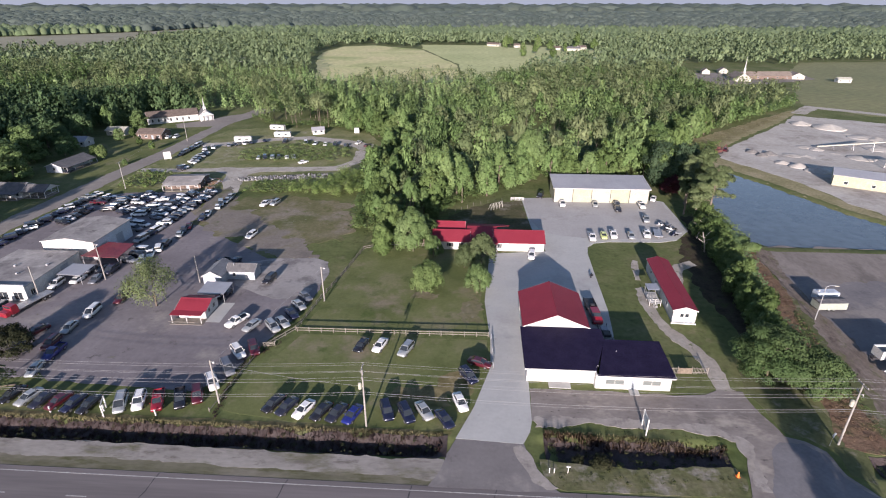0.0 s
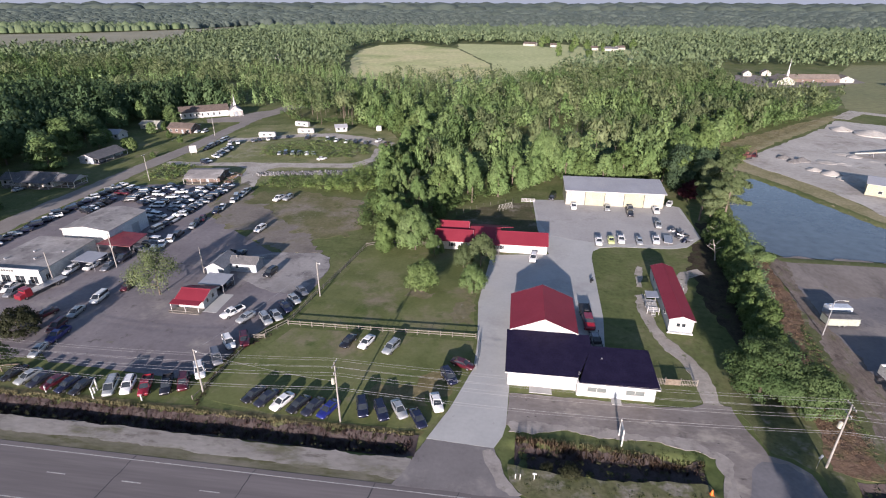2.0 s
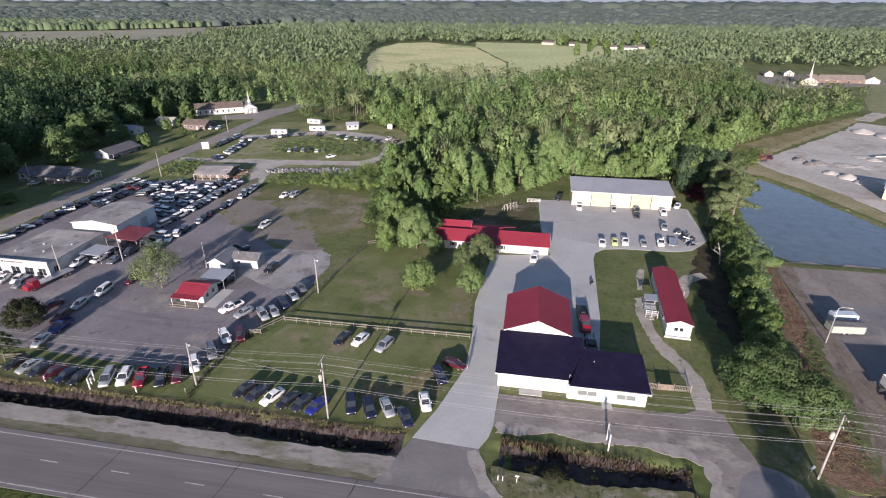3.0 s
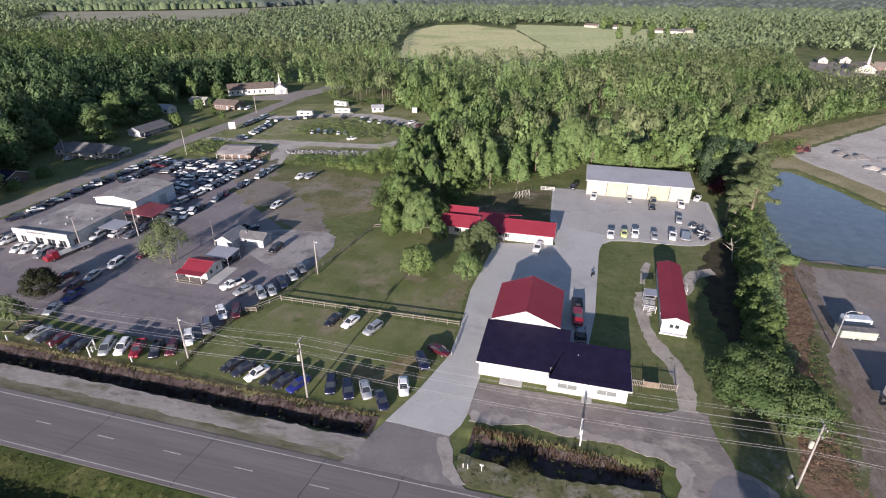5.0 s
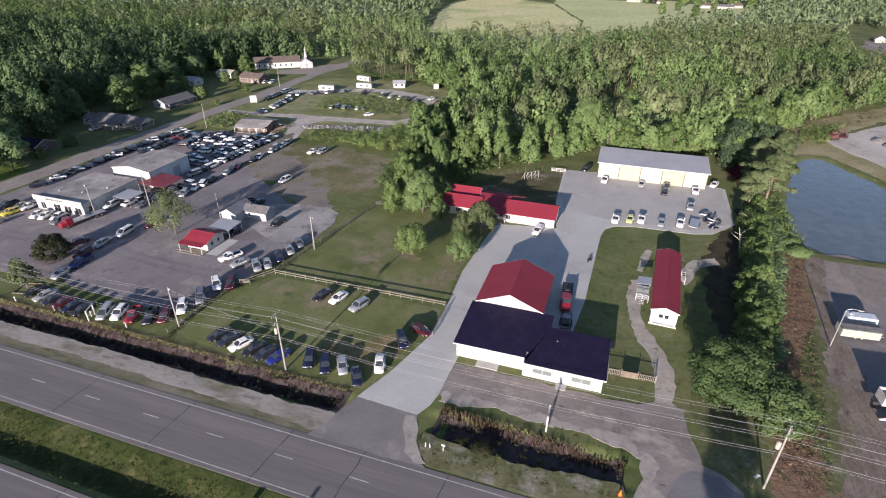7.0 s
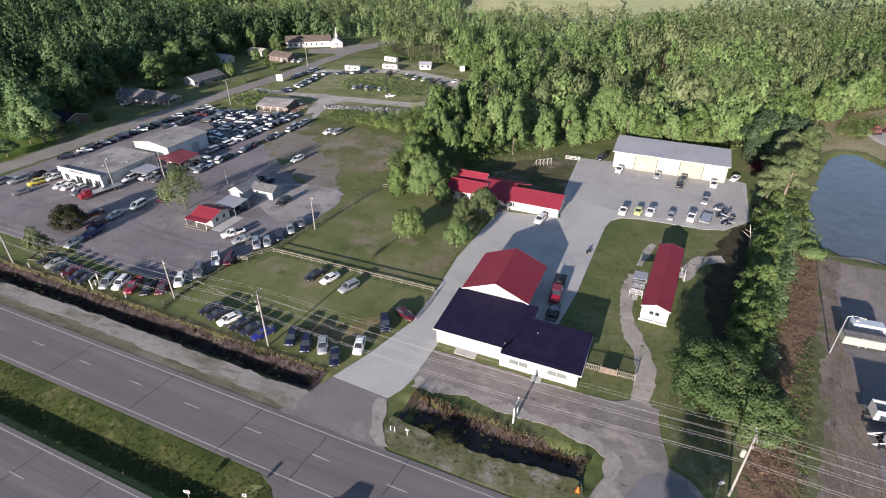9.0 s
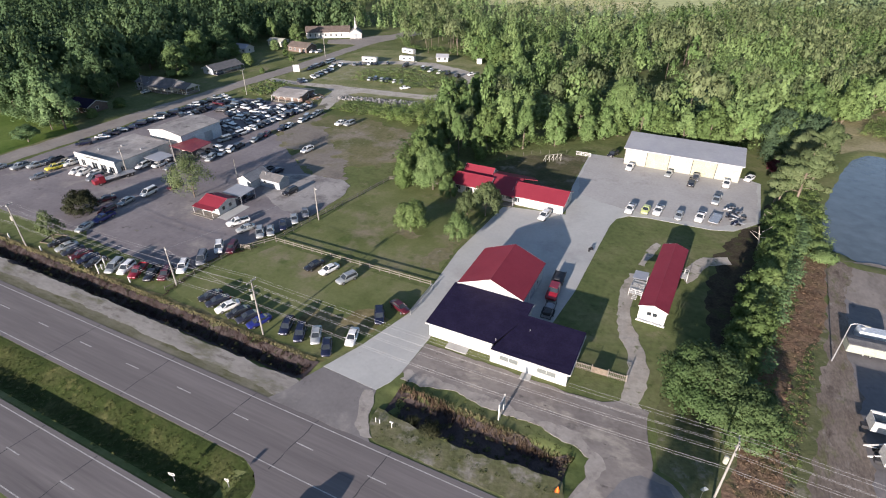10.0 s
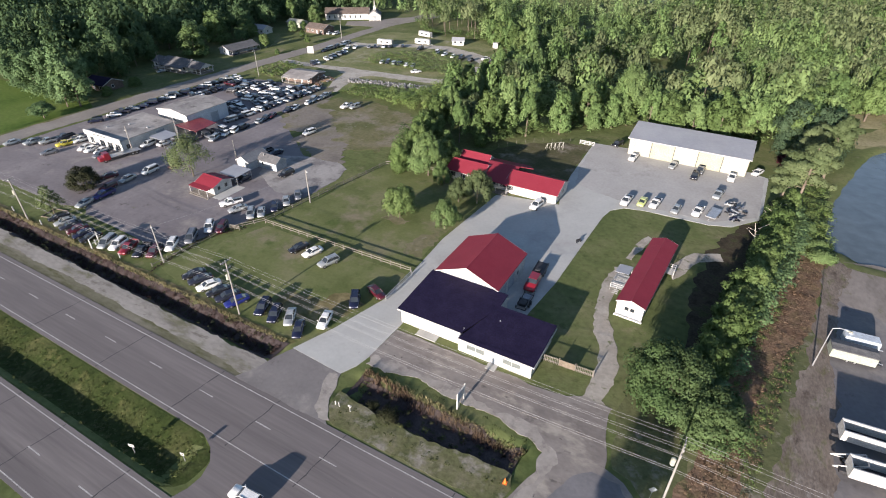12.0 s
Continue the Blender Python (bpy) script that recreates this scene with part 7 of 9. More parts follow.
# ---- signs and small things ----
sg = thing("road_sign_board", 28.9, 68.2, 0.03, 0, "white sign board edge-on between two posts", "sign")
for y in (-1.15, 1.15):
    one_box("post", M_WHITE, sg, -.1, .1, y - .1, y + .1, 0, 3.4)
one_box("board", M_GREYWALL, sg, -.05, .05, -1.0, 1.0, 1.5, 3.1, label="grey back-lit sign board")
one_box("board_edge", M_WHITE, sg, -.08, .08, -1.04, 1.04, 3.1, 3.2)
for i in range(3):
    one_box("brace", M_STEEL, sg, .1, .16, -.9 + i * .85, -.82 + i * .85, .2, 1.5)
mb = thing("mailbox_post", 15.1, 58.6, 0, 0, "white mailbox on a leaning post", "mailbox")
one_box("post", M_WHITE, mb, -.05, .05, -.05, .05, 0, 1.15)
one_box("box", M_WHITE, mb, -.32, .32, -.12, .12, 1.15, 1.4, bevel=.06)
mb2 = thing("reflector_post", 12.7, 58.5, 0, 0, "pair of short white reflector posts", "post")
for x in (-.35, .35):
    one_box("stake", M_WHITE, mb2, x - .06, x + .06, -.04, .04, 0, .95)
cn = thing("traffic_cone", 40.2, 59.5, 0, 0, "orange traffic cone on grass", "cone")
bm = bmesh.new()
tube(bm, (0, 0, .05), (0, 0, .95), .24, .05, 12)
part("cone", bm, M_ORANGE, cn)
one_box("base", M_ORANGE, cn, -.3, .3, -.3, .3, 0, .05)
bm = bmesh.new()
tube(bm, (0, 0, .45), (0, 0, .62), .15, .11, 12)
part("band", bm, M_WHITE, cn)
for x, y, w in ((-7.0, 38.1, .9), (0.3, 40.7, .6)):
    ms = thing("median_sign", x, y, 0, 15, "small white sign on a thin post", "sign")
    one_box("post", M_STEEL, ms, -.04, .04, -.04, .04, -.3, 1.4)
    one_box("plate", M_WHITE, ms, -w / 2, w / 2, -.06, -.042, 1.0, 1.6)
    one_box("plate_mark", M_DARK, ms, -w * .3, w * .3, -.066, -.061, 1.2, 1.4)
for x, y in ((-82.0, 66.0), (-71.5, 66.3), (-62.6, 67.2), (-53, 66.6), (-94.5, 66.2)):
    st = thing("marker_post", x, y, 0, 0, "short white painted marker post", "post", "white marker posts")
    one_box("post", M_WHITE, st, -.12, .12, -.12, .12, 0, 1.3, bevel=.02)
ls = thing("sign_frame", -62.2, 66.9, 0, -66, "empty white steel sign frame on verge", "sign")
for x in (-1.25, 1.25):
    one_box("post", M_WHITE, ls, x - .1, x + .1, -.1, .1, 0, 2.5)
one_box("top_bar", M_WHITE, ls, -1.15, 1.15, -.07, .07, 2.3, 2.48)
one_box("lower_bar", M_WHITE, ls, -1.15, 1.15, -.05, .05, 1.0, 1.1)
bs = thing("billboard", -135.4, 221.3, 0, 30, "blank white billboard beside the side road", "sign")
for x in (-1.0, 1.0):
    one_box("post", M_WOOD, bs, x - .08, x + .08, -.08, .08, 0, 1.2)
one_box("panel", M_WHITE, bs, -1.5, 1.5, -.06, .06, .8, 4.0)
sw = thing("swing_frame", 7.8, 170.4, 0, 40, "row of pale crossed swing-set legs", "swing")
bm = bmesh.new()
for i in range(5):
    x = -2.6 + i * 1.3
    tube(bm, (x - .4, -.7, 0), (x, 0, 2.0), .08, .06, 6)
    tube(bm, (x - .4, .7, 0), (x, 0, 2.0), .08, .06, 6)
part("leg", bm, M_PALE, sw)
bm = bmesh.new()
tube(bm, (-2.7, 0, 2.0), (2.7, 0, 2.0), .06, .06, 6)
part("top_bar", bm, M_PALE, sw)
bn = thing("bench", 30.6, 121.8, 0.07, 60, "small dark garden bench beside the drive", "bench")
one_box("seat", M_DARK, bn, -.7, .7, -.2, .2, .4, .46)
one_box("backrest", M_DARK, bn, -.7, .7, .18, .23, .5, .9)
for x in (-.6, .6):
    one_box("leg", M_DARK, bn, x - .04, x + .04, -.18, .22, 0, .4)
# bushy planter ring by the street and steps of the yard
kb = thing("kerb_ring", -84.5, 70.4, 0, 15, "low dark timber kerb round a young tree", "kerb")
for q in ((-2, 2, -2, -1.85), (-2, 2, 1.85, 2), (-2, -1.85, -1.85, 1.85), (1.85, 2, -1.85, 1.85)):
    one_box("beam", M_BARK, kb, *q, 0, .2)

# ---- the gravel works ----
def heap(x, y, r, h, label, seed, mat=M_QUARRY):
    bm = bmesh.new()
    rings = []
    for k in range(7):
        f = k / 6
        rr = r * (1 - f) ** 0.9 + .05
        rings.append([(rr * math.cos(a) * (1 + .22 * noise.noise((math.cos(a) * 1.5, math.sin(a) * 1.5, seed + f))), rr * math.sin(a) * (1 + .22 * noise.noise((math.cos(a), math.sin(a) * 2, seed + 9))), h * f * (1 + .1 * noise.noise((a, f, seed)))) for a in [2 * math.pi * i / 18 for i in range(18)]])
    loft(bm, rings)
    o = part("gravel_mound", bm, mat, None, "", True)
    o.location = (x, y, 0.03)
    return tagged(o, label, "heap", "gravel heaps")


qr = random.Random(9)
for i in range(26):
    a = qr.random()
    x, y = 134 + 112 * a + qr.uniform(-6, 14), 226 + 92 * a * qr.uniform(0.55, 1.05) + qr.uniform(-10, 22)
    if inside(x, y, [(124, 222), (126, 252), (178, 312), (196, 334), (300, 300), (320, 200), (170, 205), (160, 210)]):
        r = qr.uniform(2.6, 6.5)
        heap(x, y, r, r * qr.uniform(0.10, 0.24), "low pale heap of sand and gravel", i * 3)
# the first three are coloured dark grey in place of shaded faces
for i, (x, y, r, h) in enumerate(((129.5, 252.0, 3.2, 2.0), (131.0, 246.0, 2.8, 1.8), (135.5, 248.5, 3.4, 2.1), (134, 234, 3.2, 1.3), (138, 228.5, 4.2, 2.0), (142, 222, 5.0, 2.4), (236, 300, 13, 5.0), (196, 308, 9, 3.0), (186, 318, 6, 2.4))):
    heap(x, y, r, h * 0.8, "grey heap of coarse gravel" if i < 3 else "pale heap of sand and gravel", 200 + i * 3, M_SHADEHEAP if i < 3 else M_QUARRY)
cv = thing("conveyor", 178, 258, 0, -12, "long pale gravel conveyor on trestles", "conveyor")
bm = bmesh.new()
loft(bm, [[(-15, -.6, .8), (-15, .6, .8), (-15, .6, 1.3), (-15, -.6, 1.3)], [(12, -.6, 4.6), (12, .6, 4.6), (12, .6, 5.1), (12, -.6, 5.1)]])
part("belt_frame", bm, M_PALE, cv)
for x in (-8, 0, 8):
    bm = bmesh.new()
    z = .8 + (x + 15) * 3.8 / 27
    tube(bm, (x, -1.2, 0), (x, 0, z), .1, .1, 6)
    tube(bm, (x, 1.2, 0), (x, 0, z), .1, .1, 6)
    part("trestle", bm, M_STEEL, cv)
ex = thing("excavator", 112.5, 248.5, 0.05, 30, "rusty red excavator at the pond's end", "excavator")
one_box("track", M_DARK, ex, -1.9, 1.9, -1.3, -.8, 0, .8, bevel=.2)
one_box("track", M_DARK, ex, -1.9, 1.9, .8, 1.3, 0, .8, bevel=.2)
one_box("body", M_RUST, ex, -1.8, 1.3, -1.2, 1.2, .8, 2.0, bevel=.15)
one_box("cab", M_RUST, ex, -.1, 1.3, .2, 1.2, 2.0, 3.0, bevel=.1)
bm = bmesh.new()
tube(bm, (1.2, -.3, 1.8), (4.2, -.3, 3.8), .25, .2, 6)
tube(bm, (4.2, -.3, 3.8), (5.6, -.3, 1.2), .2, .16, 6)
part("boom", bm, M_RUST, ex)
one_box("bucket", M_DARK, ex, 5.1, 6.1, -.8, .2, .3, 1.2, bevel=.1)
car("pickup", "maroon", 117.5, 253, 60, False, "", "dark red pickup truck at the gravel works")
sf = thing("screening_plant", 176, 226, 0, -10, "white steel screening frame in the works", "machine")
bm = bmesh.new()
for x in (-4, -1, 2, 5):
    for y in (-1.4, 1.4):
        tube(bm, (x, y, 0), (x + .6, y, 4.2), .14, .14, 6)
for x in (-4, -1, 2):
    for y in (-1.4, 1.4):
        tube(bm, (x, y, .3), (x + 3.4, y, 4.0), .1, .1, 6)
part("strut", bm, M_WHITE, sf)
one_box("deck", M_STEEL, sf, -4, 6.2, -1.6, 1.6, 4.2, 4.9)

# rows of tyres and rubble beside the back lane
rub = random.Random(3)
rv, rf = [], []
for i in range(420):
    f = rub.random()
    x, y = -93 + 34 * f + rub.uniform(-1.5, 1.5), 196.5 + 6.5 * f + rub.uniform(-2.6, 2.6)
    r = rub.uniform(.18, .5)
    base = len(rv)
    a0 = rub.uniform(0, 1.5)
    for z, q in ((0.0, 1.0), (rub.uniform(.25, .7), .72)):
        for k in range(5):
            rv.append((x + r * q * math.cos(a0 + k * 1.256), y + r * q * math.sin(a0 + k * 1.256), z))
    for k in range(5):
        rf.append((base + k, base + (k + 1) % 5, base + 5 + (k + 1) % 5, base + 5 + k))
    rf.append((base + 5, base + 6, base + 7, base + 8))
rubble_mat = material("tyres_and_rubble", ((0.05, 0.05, 0.05), (0.20, 0.20, 0.20), (0.34, 0.33, 0.32)), 0.9, 0.9, fine=4, island=0.5)
tagged(new("rubble", bulk("rubble", np.array(rv), np.array(rf), rubble_mat)), "long low heap of grey tyres and rubble", "rubble", kind="stuff")


# ---- trees ----
nrng = np.random.default_rng(11)


def cards(pts, nrm, size, rg, flat=0.5, round_=0.60):
    """Small leaf clumps: pointed sprays round each point, tilted at random off the outward way. Also their shading normals."""
    n = len(pts)
    d = nrm + rg.normal(0, flat, (n, 3))
    d /= np.linalg.norm(d, axis=1, keepdims=True) + 1e-9
    a = np.cross(d, rg.normal(0, 1, (n, 3)))
    a /= np.linalg.norm(a, axis=1, keepdims=True) + 1e-9
    b = np.cross(d, a)
    s = (size * rg.uniform(0.6, 1.35, n))[:, None]
    w = s * rg.uniform(0.6, 0.95, n)[:, None]
    v = np.stack([pts + a * s, pts - a * s * 0.6 + b * w, pts - a * s * 0.6 - b * w], 1).reshape(-1, 3)
    up = np.array((0, 0, 0.25))
    m = (nrm + up) * round_ + d * (1 - round_)
    m /= np.linalg.norm(m, axis=1, keepdims=True) + 1e-9
    return v, np.arange(3 * n).reshape(n, 3), np.repeat(m, 3, 0)


def on_lobes(lobes, n, rg, inner=0.62, soft=0.5):
    """Points near the skins of the lobes (x, y, z, rx, ry, rz), more on the larger ones, and the outward ways of lobe and crown mixed."""
    l = np.array(lobes, float)
    w = (l[:, 3] * l[:, 5]) ** 0.9
    k = rg.choice(len(l), n, p=w / w.sum())
    u = rg.normal(0, 1, (n, 3))
    u /= np.linalg.norm(u, axis=1, keepdims=True)
    u[:, 2] = np.where(u[:, 2] < -0.55, -u[:, 2], u[:, 2])
    r = (inner + (1.34 - inner) * rg.uniform(0, 1, n) ** 1.1)[:, None]
    p = l[k, :3] + u * l[k, 3:] * r
    low, high = l[:, 2].min(), l[:, 2].max()
    c = p - np.array((l[:, 0].mean(), l[:, 1].mean(), low + 0.35 * (high - low)))
    c[:, 2] *= np.hypot(l[:, 0], l[:, 1]).max() / (0.5 * (high - low) + 1e-6)
    c /= np.linalg.norm(c, axis=1, keepdims=True) + 1e-9
    m = u * (1 - soft) + c * soft
    return p, m / (np.linalg.norm(m, axis=1, keepdims=True) + 1e-9)


def crown_lobes(kind, h, r, rg):
    lobes = []
    if kind == "round":
        lobes.append((0, 0, h * 0.50, r * 0.60, r * 0.60, h * 0.34))
        for i in range(36):
            a, e = rg.uniform(0, 6.28), rg.uniform(-0.9, 1.25)
            q = r * rg.uniform(0.15, 0.31)
            o = r * rg.uniform(0.56, 0.86)
            lobes.append((o * math.cos(a) * math.cos(e), o * math.sin(a) * math.cos(e), h * 0.52 + h * rg.uniform(0.30, 0.44) * math.sin(e), q, q, q * rg.uniform(0.9, 1.35)))
    elif kind == "tall":
        for i in range(34):
            f = i / 33
            a = rg.uniform(0, 6.28)
            rad = r * (0.50 + 0.50 * math.sin(math.pi * min(1, f * 1.08)))
            q = r * rg.uniform(0.19, 0.38) * (1.08 - 0.42 * f)
            o = rad * rg.uniform(0.30, 0.80)
            lobes.append((o * math.cos(a), o * math.sin(a), h * (0.10 + 0.83 * f), q, q, q * rg.uniform(1.0, 1.5)))
    elif kind == "plume":  # steep limbs that end in upright tufts
        for i in range(40):
            a, f = rg.uniform(0, 6.28), rg.uniform(0, 1)
            o = r * (0.95 - 0.75 * f ** 1.5) * rg.uniform(0.55, 1.0)
            q = r * rg.uniform(0.13, 0.22)
            lobes.append((o * math.cos(a), o * math.sin(a), h * (0.34 + 0.56 * f), q, q, q * rg.uniform(1.6, 2.4)))
    elif kind == "bushy":  # an old tree whose boughs sweep down to the ground
        lobes.append((0, 0, h * 0.44, r * 0.60, r * 0.60, h * 0.36))
        for i in range(70):
            a, f = rg.uniform(0, 6.28), rg.uniform(0, 1)
            rad = r * (0.80 + 0.20 * math.sin(3 * a + 1.2) * math.cos(2 * a)) * math.sqrt(max(0.05, 1 - (1.35 * f - 0.42) ** 2)) * rg.uniform(0.72, 1.06)
            q = r * rg.uniform(0.13, 0.25)
            lobes.append((rad * math.cos(a), rad * math.sin(a), h * (0.10 + 0.80 * f), q * 1.15, q * 1.15, q * rg.uniform(0.55, 0.85)))
    elif kind == "pine":
        for i in range(15):
            f = rg.uniform(0, 1)
            a = rg.uniform(0, 6.28)
            rad = r * (1.0 - 0.72 * f) * rg.uniform(0.4, 1.0)
            q = r * rg.uniform(0.24, 0.42)
            lobes.append((rad * math.cos(a), rad * math.sin(a), h * (0.48 + 0.48 * f), q, q, q * 0.45))
    elif kind == "dome":  # old pines: a high rounded head over a bare stem
        lobes.append((0, 0, h * 0.72, r * 0.55, r * 0.55, h * 0.20))
        for i in range(17):
            a, e = rg.uniform(0, 6.28), rg.uniform(-0.7, 1.2)
            q = r * rg.uniform(0.20, 0.34)
            lobes.append((r * 0.72 * math.cos(a) * math.cos(e), r * 0.72 * math.sin(a) * math.cos(e), h * 0.72 + h * 0.24 * math.sin(e), q, q, q * 0.8))
    elif kind == "spire":  # young pines: a leafy cone down to the ground
        for i in range(9):
            f = i / 8
            for k in range(2 if f < 0.7 else 1):
                a = rg.uniform(0, 6.28)
                rad = r * (1.02 - f)
                lobes.append((rad * 0.45 * math.cos(a), rad * 0.45 * math.sin(a), h * (0.14 + 0.83 * f), max(0.16 * r, rad * 0.62), max(0.16 * r, rad * 0.62), h * 0.085))
    elif kind == "layered":  # open limbs that carry flat plates of foliage
        for i in range(19):
            f = rg.uniform(0, 1) ** 0.8
            a = i * 2.4 + rg.uniform(-0.7, 0.7)
            reach = r * (1.0 - 0.55 * f) * rg.uniform(0.45, 1.1)
            lift = rg.uniform(-0.05, 0.07) * h
            for k in (0.35, 0.55, 0.78, 1.0):
                q = r * rg.uniform(0.12, 0.24) * (1.1 - 0.3 * k)
                lobes.append((reach * k * math.cos(a) + rg.uniform(-0.04, 0.04) * r, reach * k * math.sin(a) + rg.uniform(-0.04, 0.04) * r, h * (0.40 + 0.54 * f) + lift * k, q, q, q * rg.uniform(0.5, 0.9)))
    else:  # bush
        for i in range(9):
            a, d = rg.uniform(0, 6.28), r * rg.uniform(0, 0.6)
            q = r * rg.uniform(0.35, 0.55)
            lobes.append((d * math.cos(a), d * math.sin(a), h * rg.uniform(0.32, 0.68), q, q, h * 0.32))
    return lobes


TREES = {}


def build_tree(name, kind, h, r, mat, count, size, seed, label, category="tree", bark=None, limbs=6):
    rg = np.random.default_rng(seed)
    t = thing(name, 0, 0, 0, 0, label, category)
    lobes = crown_lobes(kind, h, r, rg)
    bm = bmesh.new()
    base = max(0.09, h * 0.018)
    top = h * (0.92 if kind in ("pine", "layered", "spire") else 0.80 if kind == "dome" else 0.62)
    bend = rg.uniform(-0.03, 0.03, 2) * h
    prev, pr = Vector((0, 0, -0.1)), base * 1.25
    for i in range(1, 6):
        f = i / 5
        p = Vector((bend[0] * f * f, bend[1] * f * f, top * f))
        tube(bm, prev, p, pr, base * (1.1 - 0.75 * f), 7, False)
        prev, pr = p, base * (1.1 - 0.75 * f)
    for q in lobes[3::4] if kind == "layered" else lobes if kind == "pine" else lobes[:limbs]:
        z0 = min(top * 0.95, max(h * 0.22, q[2] - (0.05 * h if kind == "layered" else q[3] + 0.08 * h)))
        s = Vector((bend[0] * (z0 / top) ** 2, bend[1] * (z0 / top) ** 2, z0))
        tube(bm, s, (q[0], q[1], q[2]), base * (0.22 if kind == "layered" else 0.45), base * 0.08, 5, False)
    part("trunk", bm, bark or M_BARK, t)
    pts, nr = on_lobes(lobes, int(count * 1.65), rg, 0.62, 0.34)
    v, f, m = cards(pts, nr, size * 0.84, rg)
    c = new("crown", bulk("crown", v, f, mat, m))
    c.parent = t
    return t


def tree(key, x, y, scale=1.0, turn=0.0, label="", group="", tall=1.0, **spec):
    """Plants a tree; further trees of the same key share its meshes."""
    if key not in TREES:
        TREES[key] = build_tree(label=label, **{k: v for k, v in spec.items() if k != "label"})
        t = TREES[key]
    else:
        t = copy_thing(TREES[key], Matrix())
    t.matrix_basis = pose(x, y, ground_height(x, y), 0, 0, turn) @ Matrix.Diagonal((scale, scale, scale * tall, 1))
    return tagged(t, label, "", group)


tree("maple_a", -10.9, 111.4, 1.0, 0, name="shade_tree", kind="round", h=7.8, r=4.3, mat=M_LEAF, count=6000, size=0.24, seed=1, label="round dark green shade tree on the lawn")
tree("maple_b", 1.4, 112.0, 1.0, 0, name="shade_tree", kind="plume", h=6.8, r=3.8, mat=M_LEAF_LIGHT, count=5200, size=0.22, seed=2, label="round light green tree beside the drive")
tree("maple_c", 2.4, 126.8, 1.0, 0, name="shade_tree", kind="plume", h=8.4, r=4.4, mat=M_OLIVE, count=5600, size=0.26, seed=3, label="broad green tree before the ranch house")
tree("maple_c", -2.0, 125.2, 0.72, 90, "smaller green tree before the ranch house")
tree("willow", -16.6, 134.6, 1.0, 0, name="willow_tree", kind="plume", h=11.4, r=5.6, mat=M_LEAF_LIGHT, count=11000, size=0.26, seed=4, label="broad pale green willow at the lawn's edge")
tree("willow", -10.6, 131.4, 0.50, 70, "small pale green tree at the lawn's edge")
tree("oak", -25.0, 132.6, 0.86, 0, name="oak_tree", kind="tall", h=10.5, r=3.8, mat=M_LEAF, count=6000, size=0.28, seed=5, label="dense green tree at the wood's corner")
tree("oak", -24.0, 141.5, 1.15, 40, "dense green tree at the wood's corner")
tree("lotpine", -72.6, 101.4, 1.0, 0, name="lot_tree", kind="plume", h=10.6, r=6.8, mat=M_PINE, count=3600, size=0.22, seed=6, label="sparse leaning tree amid the asphalt lot")
tree("darkbush", -92.0, 82.4, 1.0, 0, name="dark_shrub", kind="bushy", h=5.6, r=4.2, mat=M_DARKLEAF, count=4600, size=0.22, seed=7, label="large dark purple-brown shrub on the lot", category="shrub")
tree("sapling", -84.5, 70.4, 1.0, 0, name="young_tree", kind="plume", h=6.8, r=3.4, mat=M_PINE, count=1500, size=0.24, seed=8, label="thin young tree in a timber ring")
tree("bigoak", 55.6, 83.4, 1.0, 0, name="spreading_tree", kind="bushy", h=10.6, r=6.6, mat=M_SHADE, count=17000, size=0.22, seed=9, label="large spreading dark green tree sweeping to the ground")
tree("bigoak_b", 62.2, 80.6, 1.0, 0, name="spreading_tree", kind="bushy", h=7.6, r=5.2, mat=M_SHADE, count=12000, size=0.21, seed=19, label="smaller leafy green tree beside brown brush")
tree("pondpine", 71.8, 156.0, 1.0, 20, name="pine_tree", kind="layered", h=21.0, r=6.6, mat=M_OLIVE, count=11500, size=0.29, seed=10, label="tall open pine leaning over the pond")
tree("pondpine", 69.5, 168.5, 0.72, 140, "open pine beside the pond")
tree("pondpine", 73.0, 178.0, 0.85, 250, "open pine beside the pond")
tree("pondpine", 68.6, 158.0, 0.74, 60, "open pine beside the pond")
tree("pondpine", 79.0, 184.0, 0.95, 310, "open pine beside the pond")

tree("plum", 70.8, 187.6, 1.0, 0, name="plum_tree", kind="round", h=7.0, r=3.6, mat=M_PLUM, count=2600, size=0.3, seed=16, label="small maroon-leaved tree behind the warehouse")
tree("cedar", 69.5, 198.5, 0.95, 120, label="very dark leafy tree behind the warehouse", name="cedar_tree", kind="tall", h=18.0, r=7.0, mat=M_CEDAR, count=6200, size=0.36, seed=15)
tree("cedar", 79.5, 199.0, 0.85, 220, "very dark leafy tree above the pond")
tree("cedar", 76.5, 193.0, 1.0, 0, "tall very dark cedar behind the warehouse")
tree("palewood", 21.6, 203.5, 1.0, 0, name="pale_tree", kind="plume", h=20.0, r=6.6, mat=M_LEAF_LIGHT, count=8200, size=0.34, seed=14, label="tall pale green tree behind the warehouse")

# unseen tree, added only to throw shade over the road mouth
tree("roadside", 51.2, 17.5, 1.0, 0, name="roadside_tree", kind="bushy", h=16.0, r=5.4, mat=M_LEAF, count=5000, size=0.34, seed=72, label="broad leafy tree south of the highway")

